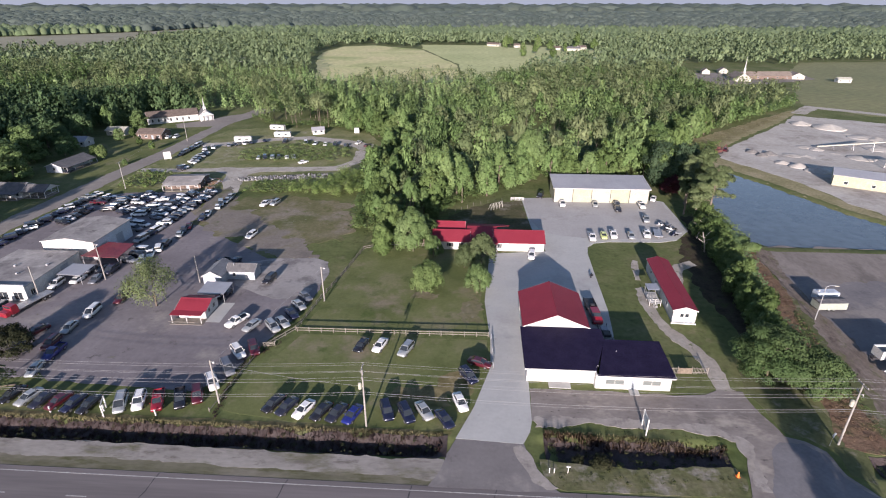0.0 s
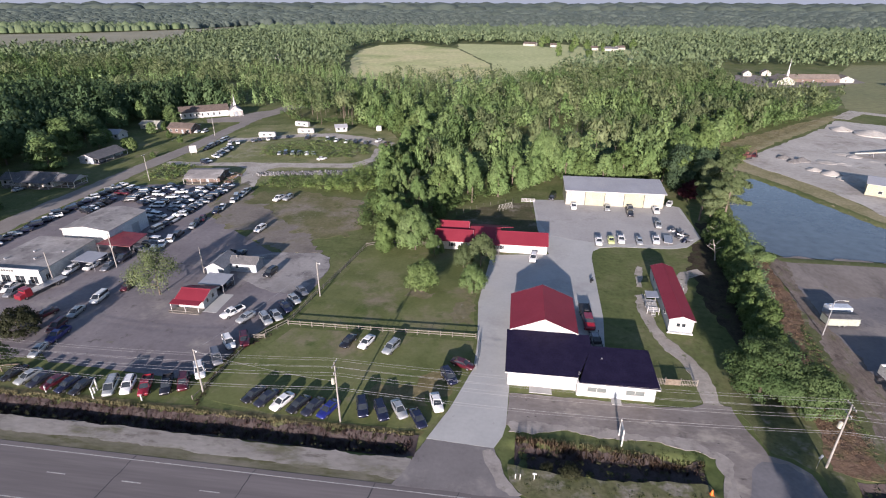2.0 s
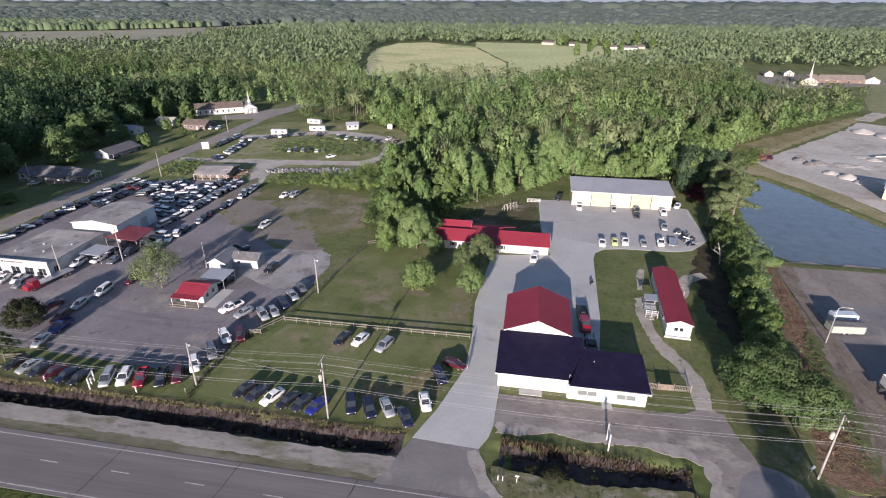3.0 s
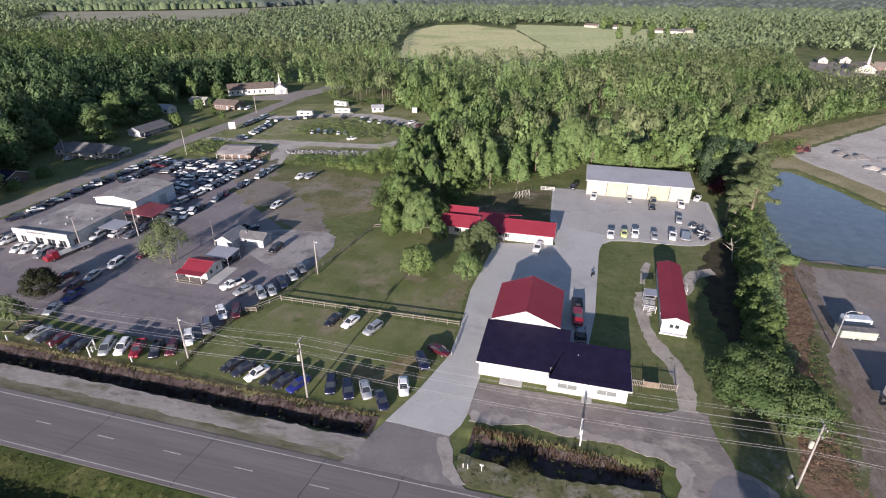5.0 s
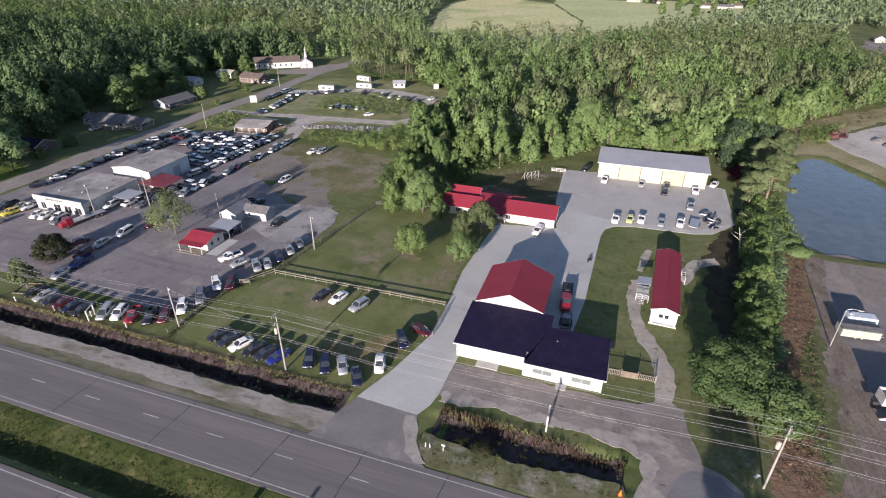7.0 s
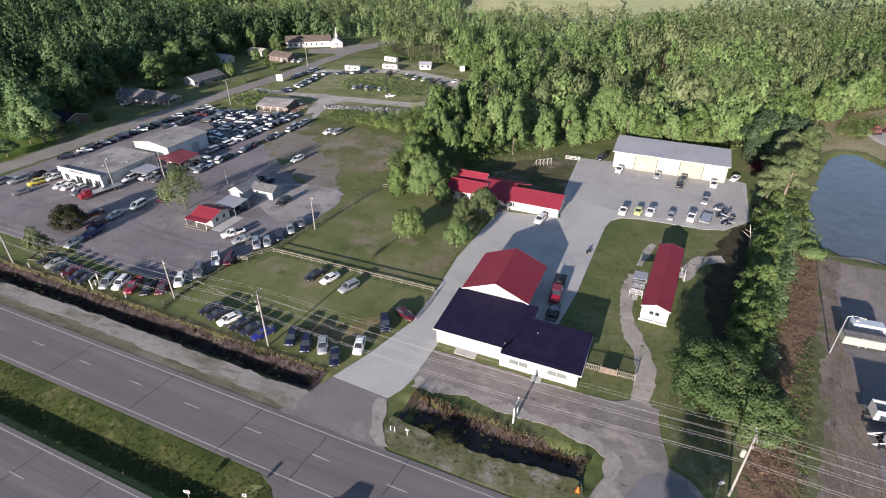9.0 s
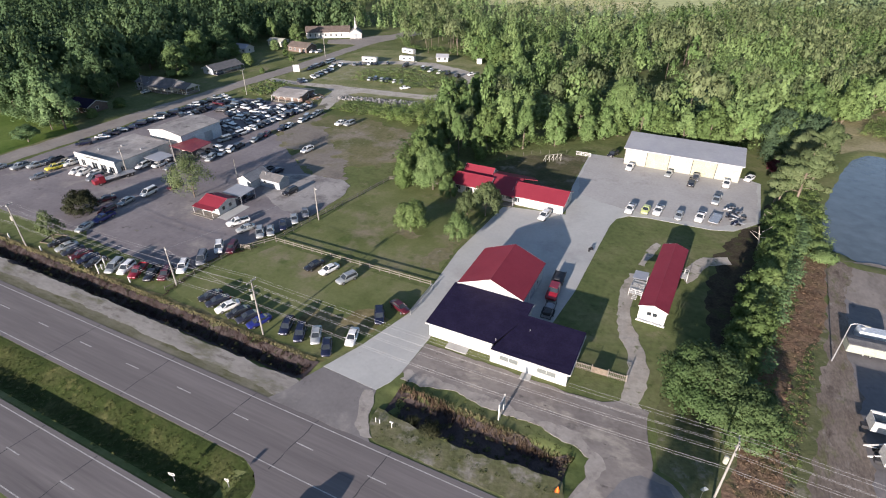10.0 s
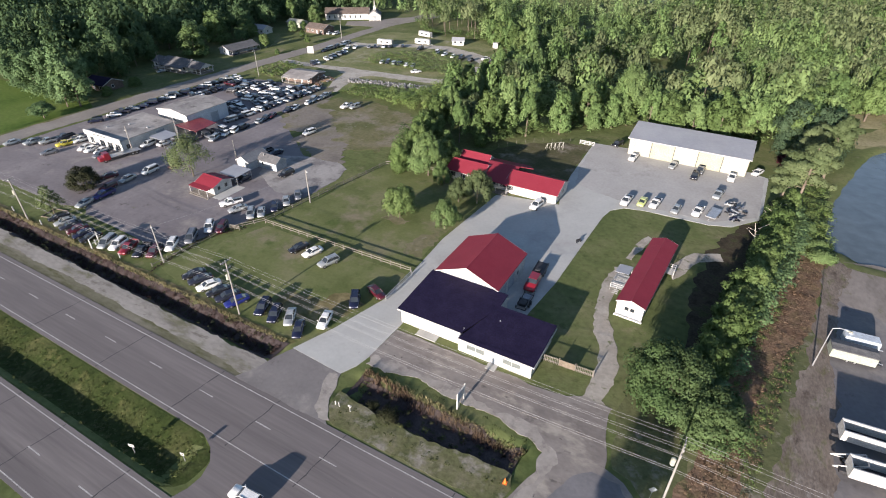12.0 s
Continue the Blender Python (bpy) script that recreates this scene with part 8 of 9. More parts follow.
# hedge of trees between the mobile home and the brush strip
hr = random.Random(21)
for i in range(46):
    f = i / 45
    x, y = 61.4 + 9.8 * f + hr.uniform(-1.9, 0.6), 91 + 65 * f + hr.uniform(-1.2, 1.2)
    tree("hedge_%d" % (i % 3), x, y, hr.uniform(0.72, 1.08), hr.uniform(0, 360), "leafy green tree in a dense hedgerow", "hedgerow trees", hr.uniform(0.85, 1.1),
         name="hedge_tree", kind=("tall", "bushy", "tall")[i % 3], h=8.0, r=3.1, mat=M_LEAF, count=2900, size=0.27, seed=30 + i % 3)
for i in range(14):
    x, y = 70.5 + hr.uniform(-1.5, 7.5), 141 + hr.uniform(-1.0, 14)
    tree("hedgebush", x, y, hr.uniform(0.7, 1.2), hr.uniform(0, 360), "bright green bush on the pond's corner", "pond bushes", name="pond_bush", kind="bush", h=3.6, r=3.2, mat=M_LEAF_LIGHT, count=2400, size=0.28, seed=40, category="shrub")
for x, y, h, lean in ((66.5, 148.5, 7.5, 1.6), (65.2, 139.0, 6.0, -1.4)):
    sn = thing("dead_tree", x, y, 0, 0, "bleached leafless tree snag", "tree", "dead trees")
    bm = bmesh.new()
    tube(bm, (0, 0, 0), (lean * .4, 0, h * .5), .2, .15, 7)
    tube(bm, (lean * .4, 0, h * .5), (lean, .5, h), .15, .04, 6)
    for k in range(5):
        z = h * (.35 + .12 * k)
        tube(bm, (lean * .4 * min(1, z / h * 2), 0, z), (lean * .5 + (-1) ** k * 2.0, (-1) ** (k // 2) * 1.2, z + 1.2), .08, .02, 5)
    part("trunk", bm, M_DEADWOOD, sn)

# ---- woods ----
SETTLED = [(-600, -700), (-600, 124), (-205, 121), (-178, 118), (-166, 121), (-153.5, 118), (-156, 150), (-184, 158), (-192, 182), (-198, 190), (-206, 204), (-210, 226), (-204, 238), (-202, 256), (-198, 278), (-196, 292), (-184, 318), (-154, 342), (-130, 348),
           (-136, 316), (-114, 293), (-75, 289), (-56, 280), (-42, 254), (-36, 216), (-39, 180), (-35, 152), (-29, 141), (-14, 140), (-13, 158), (-2, 173), (8, 186), (20, 197), (66, 198), (72, 192),
           (80, 205), (84, 236), (98, 246), (106, 268), (145, 308), (214, 379), (276, 502), (300, 562), (372, 668), (560, 690), (640, 640), (900, 500), (1500, 500), (1500, -700)]
CHURCHYARD = [(165, 408), (214, 384), (282, 506), (345, 560), (345, 640), (215, 640), (180, 500)]
FIELD_A = [(-150, 486), (-60, 458), (-14, 470), (46, 500), (68, 700), (70, 855), (22, 915), (-96, 925), (-92, 836), (-166, 905), (-214, 880), (-222, 780), (-206, 690)]
FIELD_B = [(-505, 775), (-560, 700), (-620, 665), (-800, 640), (-1120, 1000), (-900, 1120), (-800, 1240), (-700, 1500), (-440, 1500), (-440, 1330), (-560, 1180), (-580, 960)]
VILLAGE = [(44, 640), (98, 600), (150, 700), (182, 806), (172, 855), (112, 862), (76, 930), (20, 930), (12, 850)]
GLADE = [(-2, 236), (12, 224), (40, 222), (60, 226), (66, 256), (52, 276), (30, 274), (5, 270), (-4, 258)]
CLEARINGS = [(-193, 246, 8), (-169, 139, 14), (-163, 150, 12), (-174, 159, 9), (-280, 640, 12), (-60, 1150, 16), (-10, 1240, 16), (69, 1050, 14), (257, 985, 15)]


def many_inside(x, y, poly):
    res = np.zeros(len(x), bool)
    for (ax, ay), (bx, by) in zip(poly, poly[1:] + poly[:1]):
        if ay == by:
            continue
        c = ((ay > y) != (by > y)) & (x < ax + (y - ay) / (by - ay) * (bx - ax))
        res ^= c
    return res


def wooded(x, y):
    ok = ~many_inside(x, y, SETTLED)
    for p in (CHURCHYARD, FIELD_A, FIELD_B, VILLAGE, GLADE):
        ok &= ~many_inside(x, y, p)
    for cx, cy, r in CLEARINGS:
        ok &= (x - cx) ** 2 + (y - cy) ** 2 > r * r
    return ok


def scatter(x0, x1, y0, y1, gap, rg):
    xs, ys = np.meshgrid(np.arange(x0, x1, gap), np.arange(y0, y1, gap))
    x = xs.ravel() + rg.uniform(-0.48, 0.48, xs.size) * gap
    y = ys.ravel() + rg.uniform(-0.48, 0.48, xs.size) * gap
    seen = (x > -1.12 * y - 150) & (x < 0.92 * y + 70)
    x, y = x[seen], y[seen]
    k = wooded(x, y)
    return x[k], y[k]


def edge_distance(x, y, polys):
    best = np.full(len(x), 1e9)
    for poly in polys:
        for (ax, ay), (bx, by) in zip(poly, poly[1:] + poly[:1]):
            dx, dy = bx - ax, by - ay
            k = np.clip(((x - ax) * dx + (y - ay) * dy) / (dx * dx + dy * dy), 0, 1)
            best = np.minimum(best, np.hypot(x - ax - k * dx, y - ay - k * dy))
    return best


# the nearest rows of the wood: trees of their own
NEAR = [("wood_broad", dict(name="woodland_tree", kind="tall", h=15.5, r=4.6, mat=M_LEAF, count=2700, size=0.44, seed=51, label="tall leafy tree at the wood's edge")),
        ("wood_broad_b", dict(name="woodland_tree", kind="round", h=14.0, r=4.8, mat=M_LEAF, count=2700, size=0.44, seed=52, label="broad leafy tree at the wood's edge")),
        ("wood_light", dict(name="woodland_tree", kind="plume", h=15.0, r=4.4, mat=M_LEAF_LIGHT, count=2700, size=0.44, seed=53, label="pale green leafy tree at the wood's edge")),
        ("wood_pine", dict(name="woodland_pine", kind="dome", h=18.5, r=4.6, mat=M_PINE, count=2200, size=0.4, seed=54, label="tall pine at the wood's edge")),
        ("wood_deep", dict(name="woodland_tree", kind="round", h=17.0, r=6.6, mat=M_DEEPSHADE, count=3600, size=0.46, seed=55, label="large deep green oak beside the side road")),
        ("wood_broad_c", dict(name="woodland_tree", kind="plume", h=16.5, r=4.9, mat=M_WOODS, count=2700, size=0.44, seed=56, label="tall tufted green tree at the wood's edge")),
        ("wood_broad_d", dict(name="woodland_tree", kind="tall", h=14.5, r=5.0, mat=M_WOODS, count=2700, size=0.44, seed=57, label="bushy green tree at the wood's edge")),
        ("wood_deep_b", dict(name="woodland_tree", kind="tall", h=18.5, r=6.4, mat=M_DEEPSHADE, count=3600, size=0.46, seed=58, label="tall deep green tree beside the side road")),
        ("wood_pale", dict(name="woodland_tree", kind="bushy", h=12.0, r=6.0, mat=M_LEAF_LIGHT, count=3600, size=0.4, seed=59, label="broad pale green tree among the cottages"))]
wx, wy = scatter(-230, 150, 100, 330, 6.5, nrng)
thin = (wx < -150) & (nrng.uniform(0, 1, len(wx)) < 0.32)  # the old western wood stands wider apart
wx, wy = wx[~thin], wy[~thin]
we = edge_distance(wx, wy, [SETTLED])
near = (we < 11) & (np.hypot(wx - 20, wy - 20) < 290)
pick = np.where(near)[0]
pr = random.Random(77)
pr.shuffle(list(pick))
edge_set = sorted(pick.tolist(), key=lambda i: math.hypot(wx[i] - 20, wy[i] - 20))[:120]
for i in edge_set:
    k, spec = NEAR[pr.choices((0, 1, 2, 3, 5, 6), (3, 2.4, 1.4, 0.3, 2.6, 2.6))[0]] if wx[i] > -150 else NEAR[pr.choices((4, 7, 1), (4, 4, 1))[0]]
    tree(k, wx[i], wy[i], pr.uniform(0.7, 1.12) * (0.74 if -60 < wx[i] < 4 and wy[i] < 168 else 1.0), pr.uniform(0, 360), spec["label"], "trees at the wood's edge", pr.uniform(0.85, 1.08), **{k2: v2 for k2, v2 in spec.items() if k2 != "label"})
rest = np.ones(len(wx), bool)
rest[edge_set] = False


def woodland(name, x, y, templates, mat, label, rg, hmin, hmax):
    """Many joined trees: each one a turned and stretched copy of a rough crown of leaf clumps on a stem."""
    vs, fs, ns, ms, ts, off = [], [], [], [], [], 0
    pickt = rg.integers(0, len(templates), len(x))
    tone = np.array([noise.noise((a * 0.02, b * 0.02, 3)) + 0.9 * noise.noise((a * 0.07, b * 0.07, 8)) for a, b in zip(x, y)])
    for k, (tv, tf, tn, stem) in enumerate(templates):
        sel = np.where(pickt == k)[0]
        if not len(sel):
            continue
        a = rg.uniform(0, 6.28, len(sel))
        s = rg.uniform(0.72, 1.36, len(sel)) * (1 + 0.2 * tone[sel])
        hh = rg.uniform(hmin, hmax, len(sel)) * np.clip(1 + 0.44 * tone[sel], 0.6, 1.4)
        c, sn = np.cos(a) * s, np.sin(a) * s
        v = np.empty((len(sel), len(tv), 3), np.float32)
        v[:, :, 0] = x[sel, None] + c[:, None] * tv[None, :, 0] - sn[:, None] * tv[None, :, 1]
        v[:, :, 1] = y[sel, None] + sn[:, None] * tv[None, :, 0] + c[:, None] * tv[None, :, 1]
        v[:, :, 2] = tv[None, :, 2] * hh[:, None]
        f = tf[None] + (np.arange(len(sel)) * len(tv))[:, None, None] + off
        vs.append(v.reshape(-1, 3))
        fs.append(f.reshape(-1, 3))
        m = np.empty((len(sel), len(tv), 3), np.float32)
        ca, sa = np.cos(a), np.sin(a)
        m[:, :, 0] = ca[:, None] * tn[None, :, 0] - sa[:, None] * tn[None, :, 1]
        m[:, :, 1] = sa[:, None] * tn[None, :, 0] + ca[:, None] * tn[None, :, 1]
        m[:, :, 2] = tn[None, :, 2]
        ns.append(m.reshape(-1, 3))
        slot = np.zeros((len(sel), len(tf)), np.int32)
        slot[:, len(tf) - stem:] = 1 if stem else 0
        ms.append(slot.ravel())
        ts.append(np.repeat(np.clip(rg.normal(0, 0.38, len(sel)) + 0.5 * tone[sel], -1, 1), len(tv)))
        off += len(sel) * len(tv)
    me = bulk(name, np.concatenate(vs), np.concatenate(fs), mat, np.concatenate(ns), np.concatenate(ts))
    me.materials.append(M_BARK)
    me.polygons.foreach_set("material_index", np.concatenate(ms))
    return tagged(new(name, me), label, "woods", kind="stuff")


def crown_template(kind, r, count, size, seed, stem=0.0):
    """A rough crown, one unit high, with a plain tapered stem where stem gives its radius."""
    rg = np.random.default_rng(seed)
    l = [(x, y, z / 10, q, w, e / 10) for x, y, z, q, w, e in crown_lobes(kind, 10.0, r, rg)]
    p, u = on_lobes(l, int(count * 2.0), rg, 0.7, 0.6)
    p[:, 2] *= 10
    v, f, m = cards(p, u, size * 0.78, rg, 0.36, 0.68)
    v[:, 2] /= 10
    if stem:
        k = len(v)
        ring = [(stem * math.cos(t), stem * math.sin(t)) for t in (0.5, 2.6, 4.7)]
        v = np.concatenate([v, [(x, y, -0.02) for x, y in ring], [(0.1, 0, 0.9)]])
        m = np.concatenate([m, [(x / stem, y / stem, 0.0) for x, y in ring], [(0, 0, 1.0)]])
        f = np.concatenate([f, [(k, k + 1, k + 3), (k + 1, k + 2, k + 3), (k + 2, k, k + 3)]])
    return v, f, m, 3 if stem else 0


fine_t = [crown_template("tall", 4.8, 300, 0.62, 161), crown_template("round", 5.1, 300, 0.62, 162), crown_template("tall", 4.4, 280, 0.60, 163), crown_template("round", 4.4, 270, 0.60, 166)]
fine_pine_t = [crown_template("dome", 4.3, 210, 0.58, 164, 0.26), crown_template("dome", 3.8, 190, 0.58, 165, 0.26), crown_template("pine", 3.9, 200, 0.58, 264, 0.24)]
mid_t = [crown_template("tall", 4.2, 190, 0.58, 61), crown_template("round", 4.5, 190, 0.58, 62), crown_template("plume", 3.9, 180, 0.56, 63), crown_template("round", 3.9, 170, 0.56, 66)]
old_t = [crown_template("round", 6.6, 230, 0.84, 261), crown_template("tall", 6.2, 230, 0.84, 262), crown_template("round", 5.6, 200, 0.80, 263)]
pine_t = [crown_template("dome", 4.0, 150, 0.54, 64, 0.2), crown_template("tall", 3.4, 140, 0.54, 65), crown_template("dome", 3.6, 140, 0.54, 265, 0.2)]
small_t = [crown_template("tall", 3.6, 76, 0.70, 67), crown_template("round", 3.8, 76, 0.70, 68), crown_template("plume", 3.3, 70, 0.68, 69)]
small_pine_t = [crown_template("dome", 3.7, 74, 0.62, 70), crown_template("tall", 3.1, 66, 0.60, 76), crown_template("round", 3.3, 66, 0.60, 79)]
young_t = [crown_template("spire", 2.6, 34, 0.66, 77), crown_template("spire", 2.3, 32, 0.64, 78)]
mx_, my_ = wx[rest], wy[rest]
m2x, m2y = scatter(-720, 420, 330, 520, 6.1, nrng)
m3x, m3y = scatter(-430, -230, 100, 330, 8.2, nrng)
ax_, ay_ = np.concatenate([mx_, m2x, m3x]), np.concatenate([my_, m2y, m3y])
gap_n = np.array([noise.noise((a * 0.045, b * 0.045, 21)) + 0.6 * noise.noise((a * 0.11, b * 0.11, 25)) for a, b in zip(ax_, ay_)])
keep = (gap_n < 0.25) & (nrng.uniform(0, 1, len(ax_)) < 0.93)
ax_, ay_ = ax_[keep], ay_[keep]
kind_n = np.array([noise.noise((a * 0.018, b * 0.018, 31)) + 0.5 * noise.noise((a * 0.09, b * 0.09, 33)) for a, b in zip(ax_, ay_)]) + nrng.normal(0, 0.16, len(ax_))
kind_n -= 0.34 * np.clip((ax_ + 20) / 60, 0, 1) * np.clip((ay_ - 215) / 40, 0, 1)  # old pines stand behind the warehouse
west = (ax_ < -150 - 0.1 * (ay_ - 100)) & (ay_ < 345)
for nm, sel, tm, mt, lb, lo, hi in (("woodland", (kind_n > -0.2) & (kind_n < 0.34) & ~west, mid_t, M_WOODS, "dense broadleaf woodland north of the yard", 11.0, 18.0),
                                    ("woodland_light", (kind_n >= 0.34) & ~west, mid_t, M_LEAF_LIGHT, "pale green trees scattered through the woods", 10.0, 17.0),
                                    ("pine_woods", (kind_n <= -0.2) & ~west, pine_t, M_PINE, "grey-green pines standing among the woods", 13.0, 19.0),
                                    ("woodland_deep", west, old_t, M_DEEPSHADE, "deep green old woodland west of the side road", 13.0, 20.0)):
    close = sel & (np.hypot(ax_ - 20, ay_ - 10) < 245) & (ax_ > -175)
    back = sel & (ay_ >= 330)
    young = back & (ax_ < -25 + 0.3 * (ay_ - 330)) & (ax_ > -330) & (tm is not pine_t)
    back &= ~young
    far_sel = sel & ~close & ~back & ~young
    if young.any():
        woodland(nm + "_young", ax_[young], ay_[young], young_t, M_YOUNG, "young conical pines in dense rows", nrng, 9, 13)
    if far_sel.any():
        woodland(nm, ax_[far_sel], ay_[far_sel], tm, mt, lb, nrng, lo, hi)
    if back.any():
        woodland(nm + "_back", ax_[back], ay_[back], small_pine_t if tm is pine_t else small_t, mt, lb, nrng, lo * 0.92, hi * 0.92)
    if close.any():
        woodland(nm + "_edge", ax_[close], ay_[close], fine_pine_t if tm is pine_t else fine_t, mt, lb, nrng, lo, hi)
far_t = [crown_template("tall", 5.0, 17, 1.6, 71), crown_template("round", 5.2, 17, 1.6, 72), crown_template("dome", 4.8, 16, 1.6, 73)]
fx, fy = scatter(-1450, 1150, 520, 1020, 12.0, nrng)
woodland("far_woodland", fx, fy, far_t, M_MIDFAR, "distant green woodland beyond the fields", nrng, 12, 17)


def mound_template(r, seed):
    """A far tree group: a closed uneven dome, smoothly shaded."""
    rg = np.random.default_rng(seed)
    v, m, f = [], [], []
    for q, z, nz in ((1.0, 0.12, 1.3), (0.78, 0.72, 2.0)):
        for i in range(6):
            a = i * math.pi / 3 + (0.5 if z > 0.5 else 0) + rg.uniform(-0.2, 0.2)
            k = r * q * rg.uniform(0.82, 1.15)
            v.append((k * math.cos(a), k * math.sin(a), z * rg.uniform(0.9, 1.1)))
            m.append((math.cos(a), math.sin(a), nz))
    v.append((rg.uniform(-0.2, 0.2) * r, rg.uniform(-0.2, 0.2) * r, 1.0))
    m.append((0, 0, 1.0))
    for i in range(6):
        j = (i + 1) % 6
        f += [(i, j, 6 + i), (j, 6 + j, 6 + i), (6 + i, 6 + j, 12)]
    m = np.array(m)
    return np.array(v), np.array(f), m / np.linalg.norm(m, axis=1, keepdims=True), 0


fx, fy = scatter(-1800, 1450, 1015, 1280, 11.0, nrng)
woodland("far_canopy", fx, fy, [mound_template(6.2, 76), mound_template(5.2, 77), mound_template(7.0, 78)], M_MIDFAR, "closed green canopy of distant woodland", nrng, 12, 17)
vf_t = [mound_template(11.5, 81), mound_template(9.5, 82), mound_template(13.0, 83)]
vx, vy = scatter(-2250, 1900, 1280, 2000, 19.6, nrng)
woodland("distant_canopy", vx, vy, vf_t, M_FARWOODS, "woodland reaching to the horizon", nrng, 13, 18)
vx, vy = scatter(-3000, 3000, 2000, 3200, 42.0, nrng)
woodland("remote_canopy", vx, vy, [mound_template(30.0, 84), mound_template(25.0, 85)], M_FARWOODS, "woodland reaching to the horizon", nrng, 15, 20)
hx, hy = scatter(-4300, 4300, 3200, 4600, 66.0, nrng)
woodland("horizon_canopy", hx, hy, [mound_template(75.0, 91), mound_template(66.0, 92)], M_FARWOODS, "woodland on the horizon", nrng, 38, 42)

# ---- low growth ----
def thicket(name, polys, gap, h, r, count, size, mat, label, seed, category="bushes"):
    rg = np.random.default_rng(seed)
    tmpl = [crown_template("bush", r, count, size, seed + k) for k in range(3)]
    xs, ys = [], []
    for poly in polys:
        px, py = [p[0] for p in poly], [p[1] for p in poly]
        gx_, gy_ = np.meshgrid(np.arange(min(px), max(px), gap), np.arange(min(py), max(py), gap))
        x = gx_.ravel() + rg.uniform(-.5, .5, gx_.size) * gap
        y = gy_.ravel() + rg.uniform(-.5, .5, gx_.size) * gap
        k = many_inside(x, y, poly)
        xs.append(x[k])
        ys.append(y[k])
    x, y = np.concatenate(xs), np.concatenate(ys)
    o = woodland(name, x, y, tmpl, mat, label, rg, h * 0.6, h * 1.2)
    v = np.empty(len(o.data.vertices) * 3, np.float32)
    o.data.vertices.foreach_get("co", v)
    v = v.reshape(-1, 3)
    low = np.array([ground_height(float(a), float(b)) for a, b in v[::3, :2]])
    v[:, 2] += np.repeat(low, 3)
    o.data.vertices.foreach_set("co", v.ravel())
    o["category"] = category
    return o


thicket("tall_weeds", [[(-86, 181), (-66, 180), (-66, 193), (-84, 194)]], 1.7, 2.0, 1.5, 44, 0.28, M_WEED, "tall green weeds behind the car yard", 143, "weeds")
thicket("shrubs", [[(-68, 180), (-46, 176), (-40, 182), (-38, 206), (-50, 202), (-58, 197), (-68, 189)]], 2.3, 4.4, 2.4, 70, 0.38, M_WEED, "tangled green shrubs behind the car yard", 101)
thicket("weed_patch", [[(-104, 222), (-62, 222), (-57, 232), (-60, 246), (-84, 254), (-100, 248), (-108, 236)]], 2.3, 1.9, 1.8, 38, 0.30, M_WEED, "weedy green patch between parked wrecks", 103)
thicket("weeds", [[(-135, 184), (-122, 182), (-118, 196), (-124, 204), (-137, 206)]], 2.0, 1.6, 1.3, 26, 0.34, M_WEED, "knee-high weeds behind the car yard", 105, "weeds")
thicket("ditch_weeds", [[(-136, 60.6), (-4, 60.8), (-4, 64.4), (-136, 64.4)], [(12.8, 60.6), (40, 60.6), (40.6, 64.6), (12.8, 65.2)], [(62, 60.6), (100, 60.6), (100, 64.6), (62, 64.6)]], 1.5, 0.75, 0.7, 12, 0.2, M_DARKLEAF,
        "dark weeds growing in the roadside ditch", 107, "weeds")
def reed_bed(name, polys, count, h, lean, mat, label, seed):
    """Upright blades in loose tussocks, each a slim tapered leaf bent a little to one side."""
    rg = np.random.default_rng(seed)
    xs, ys = [], []
    for poly in polys:
        px, py = [p[0] for p in poly], [p[1] for p in poly]
        k = max(4, int(count * (max(px) - min(px)) / 7))
        cx, cy = rg.uniform(min(px), max(px), k), rg.uniform(min(py), max(py), k)
        x = (cx[:, None] + rg.normal(0, 0.16, (k, 7))).ravel()
        y = (cy[:, None] + rg.normal(0, 0.16, (k, 7))).ravel()
        ok = many_inside(x, y, poly)
        xs.append(x[ok])
        ys.append(y[ok])
    x, y = np.concatenate(xs), np.concatenate(ys)
    n = len(x)
    z = np.array([ground_height(float(a), float(b)) for a, b in zip(x, y)])
    hh = h * rg.uniform(0.5, 1.25, n) * (1 + 0.35 * np.array([noise.noise((a * 0.35, b * 0.35, seed)) for a, b in zip(x, y)]))
    a = rg.uniform(0, 3.14, n)
    w = rg.uniform(0.035, 0.075, n)
    dx, dy = rg.normal(0, lean, n) * hh, rg.normal(0, lean, n) * hh
    v = np.stack([np.stack([x - w * np.cos(a), y - w * np.sin(a), z - 0.05], 1), np.stack([x + w * np.cos(a), y + w * np.sin(a), z - 0.05], 1), np.stack([x + dx, y + dy, z + hh], 1)], 1).reshape(-1, 3)
    m = np.tile((0.0, -0.75, 0.66), (3 * n, 1)) + rg.normal(0, 0.25, (3 * n, 3))
    me = bulk(name, v, np.arange(3 * n).reshape(n, 3), mat, m / np.linalg.norm(m, axis=1, keepdims=True), np.repeat(rg.normal(0, 0.5, n), 3))
    return tagged(new(name, me), label, "reeds", kind="stuff")


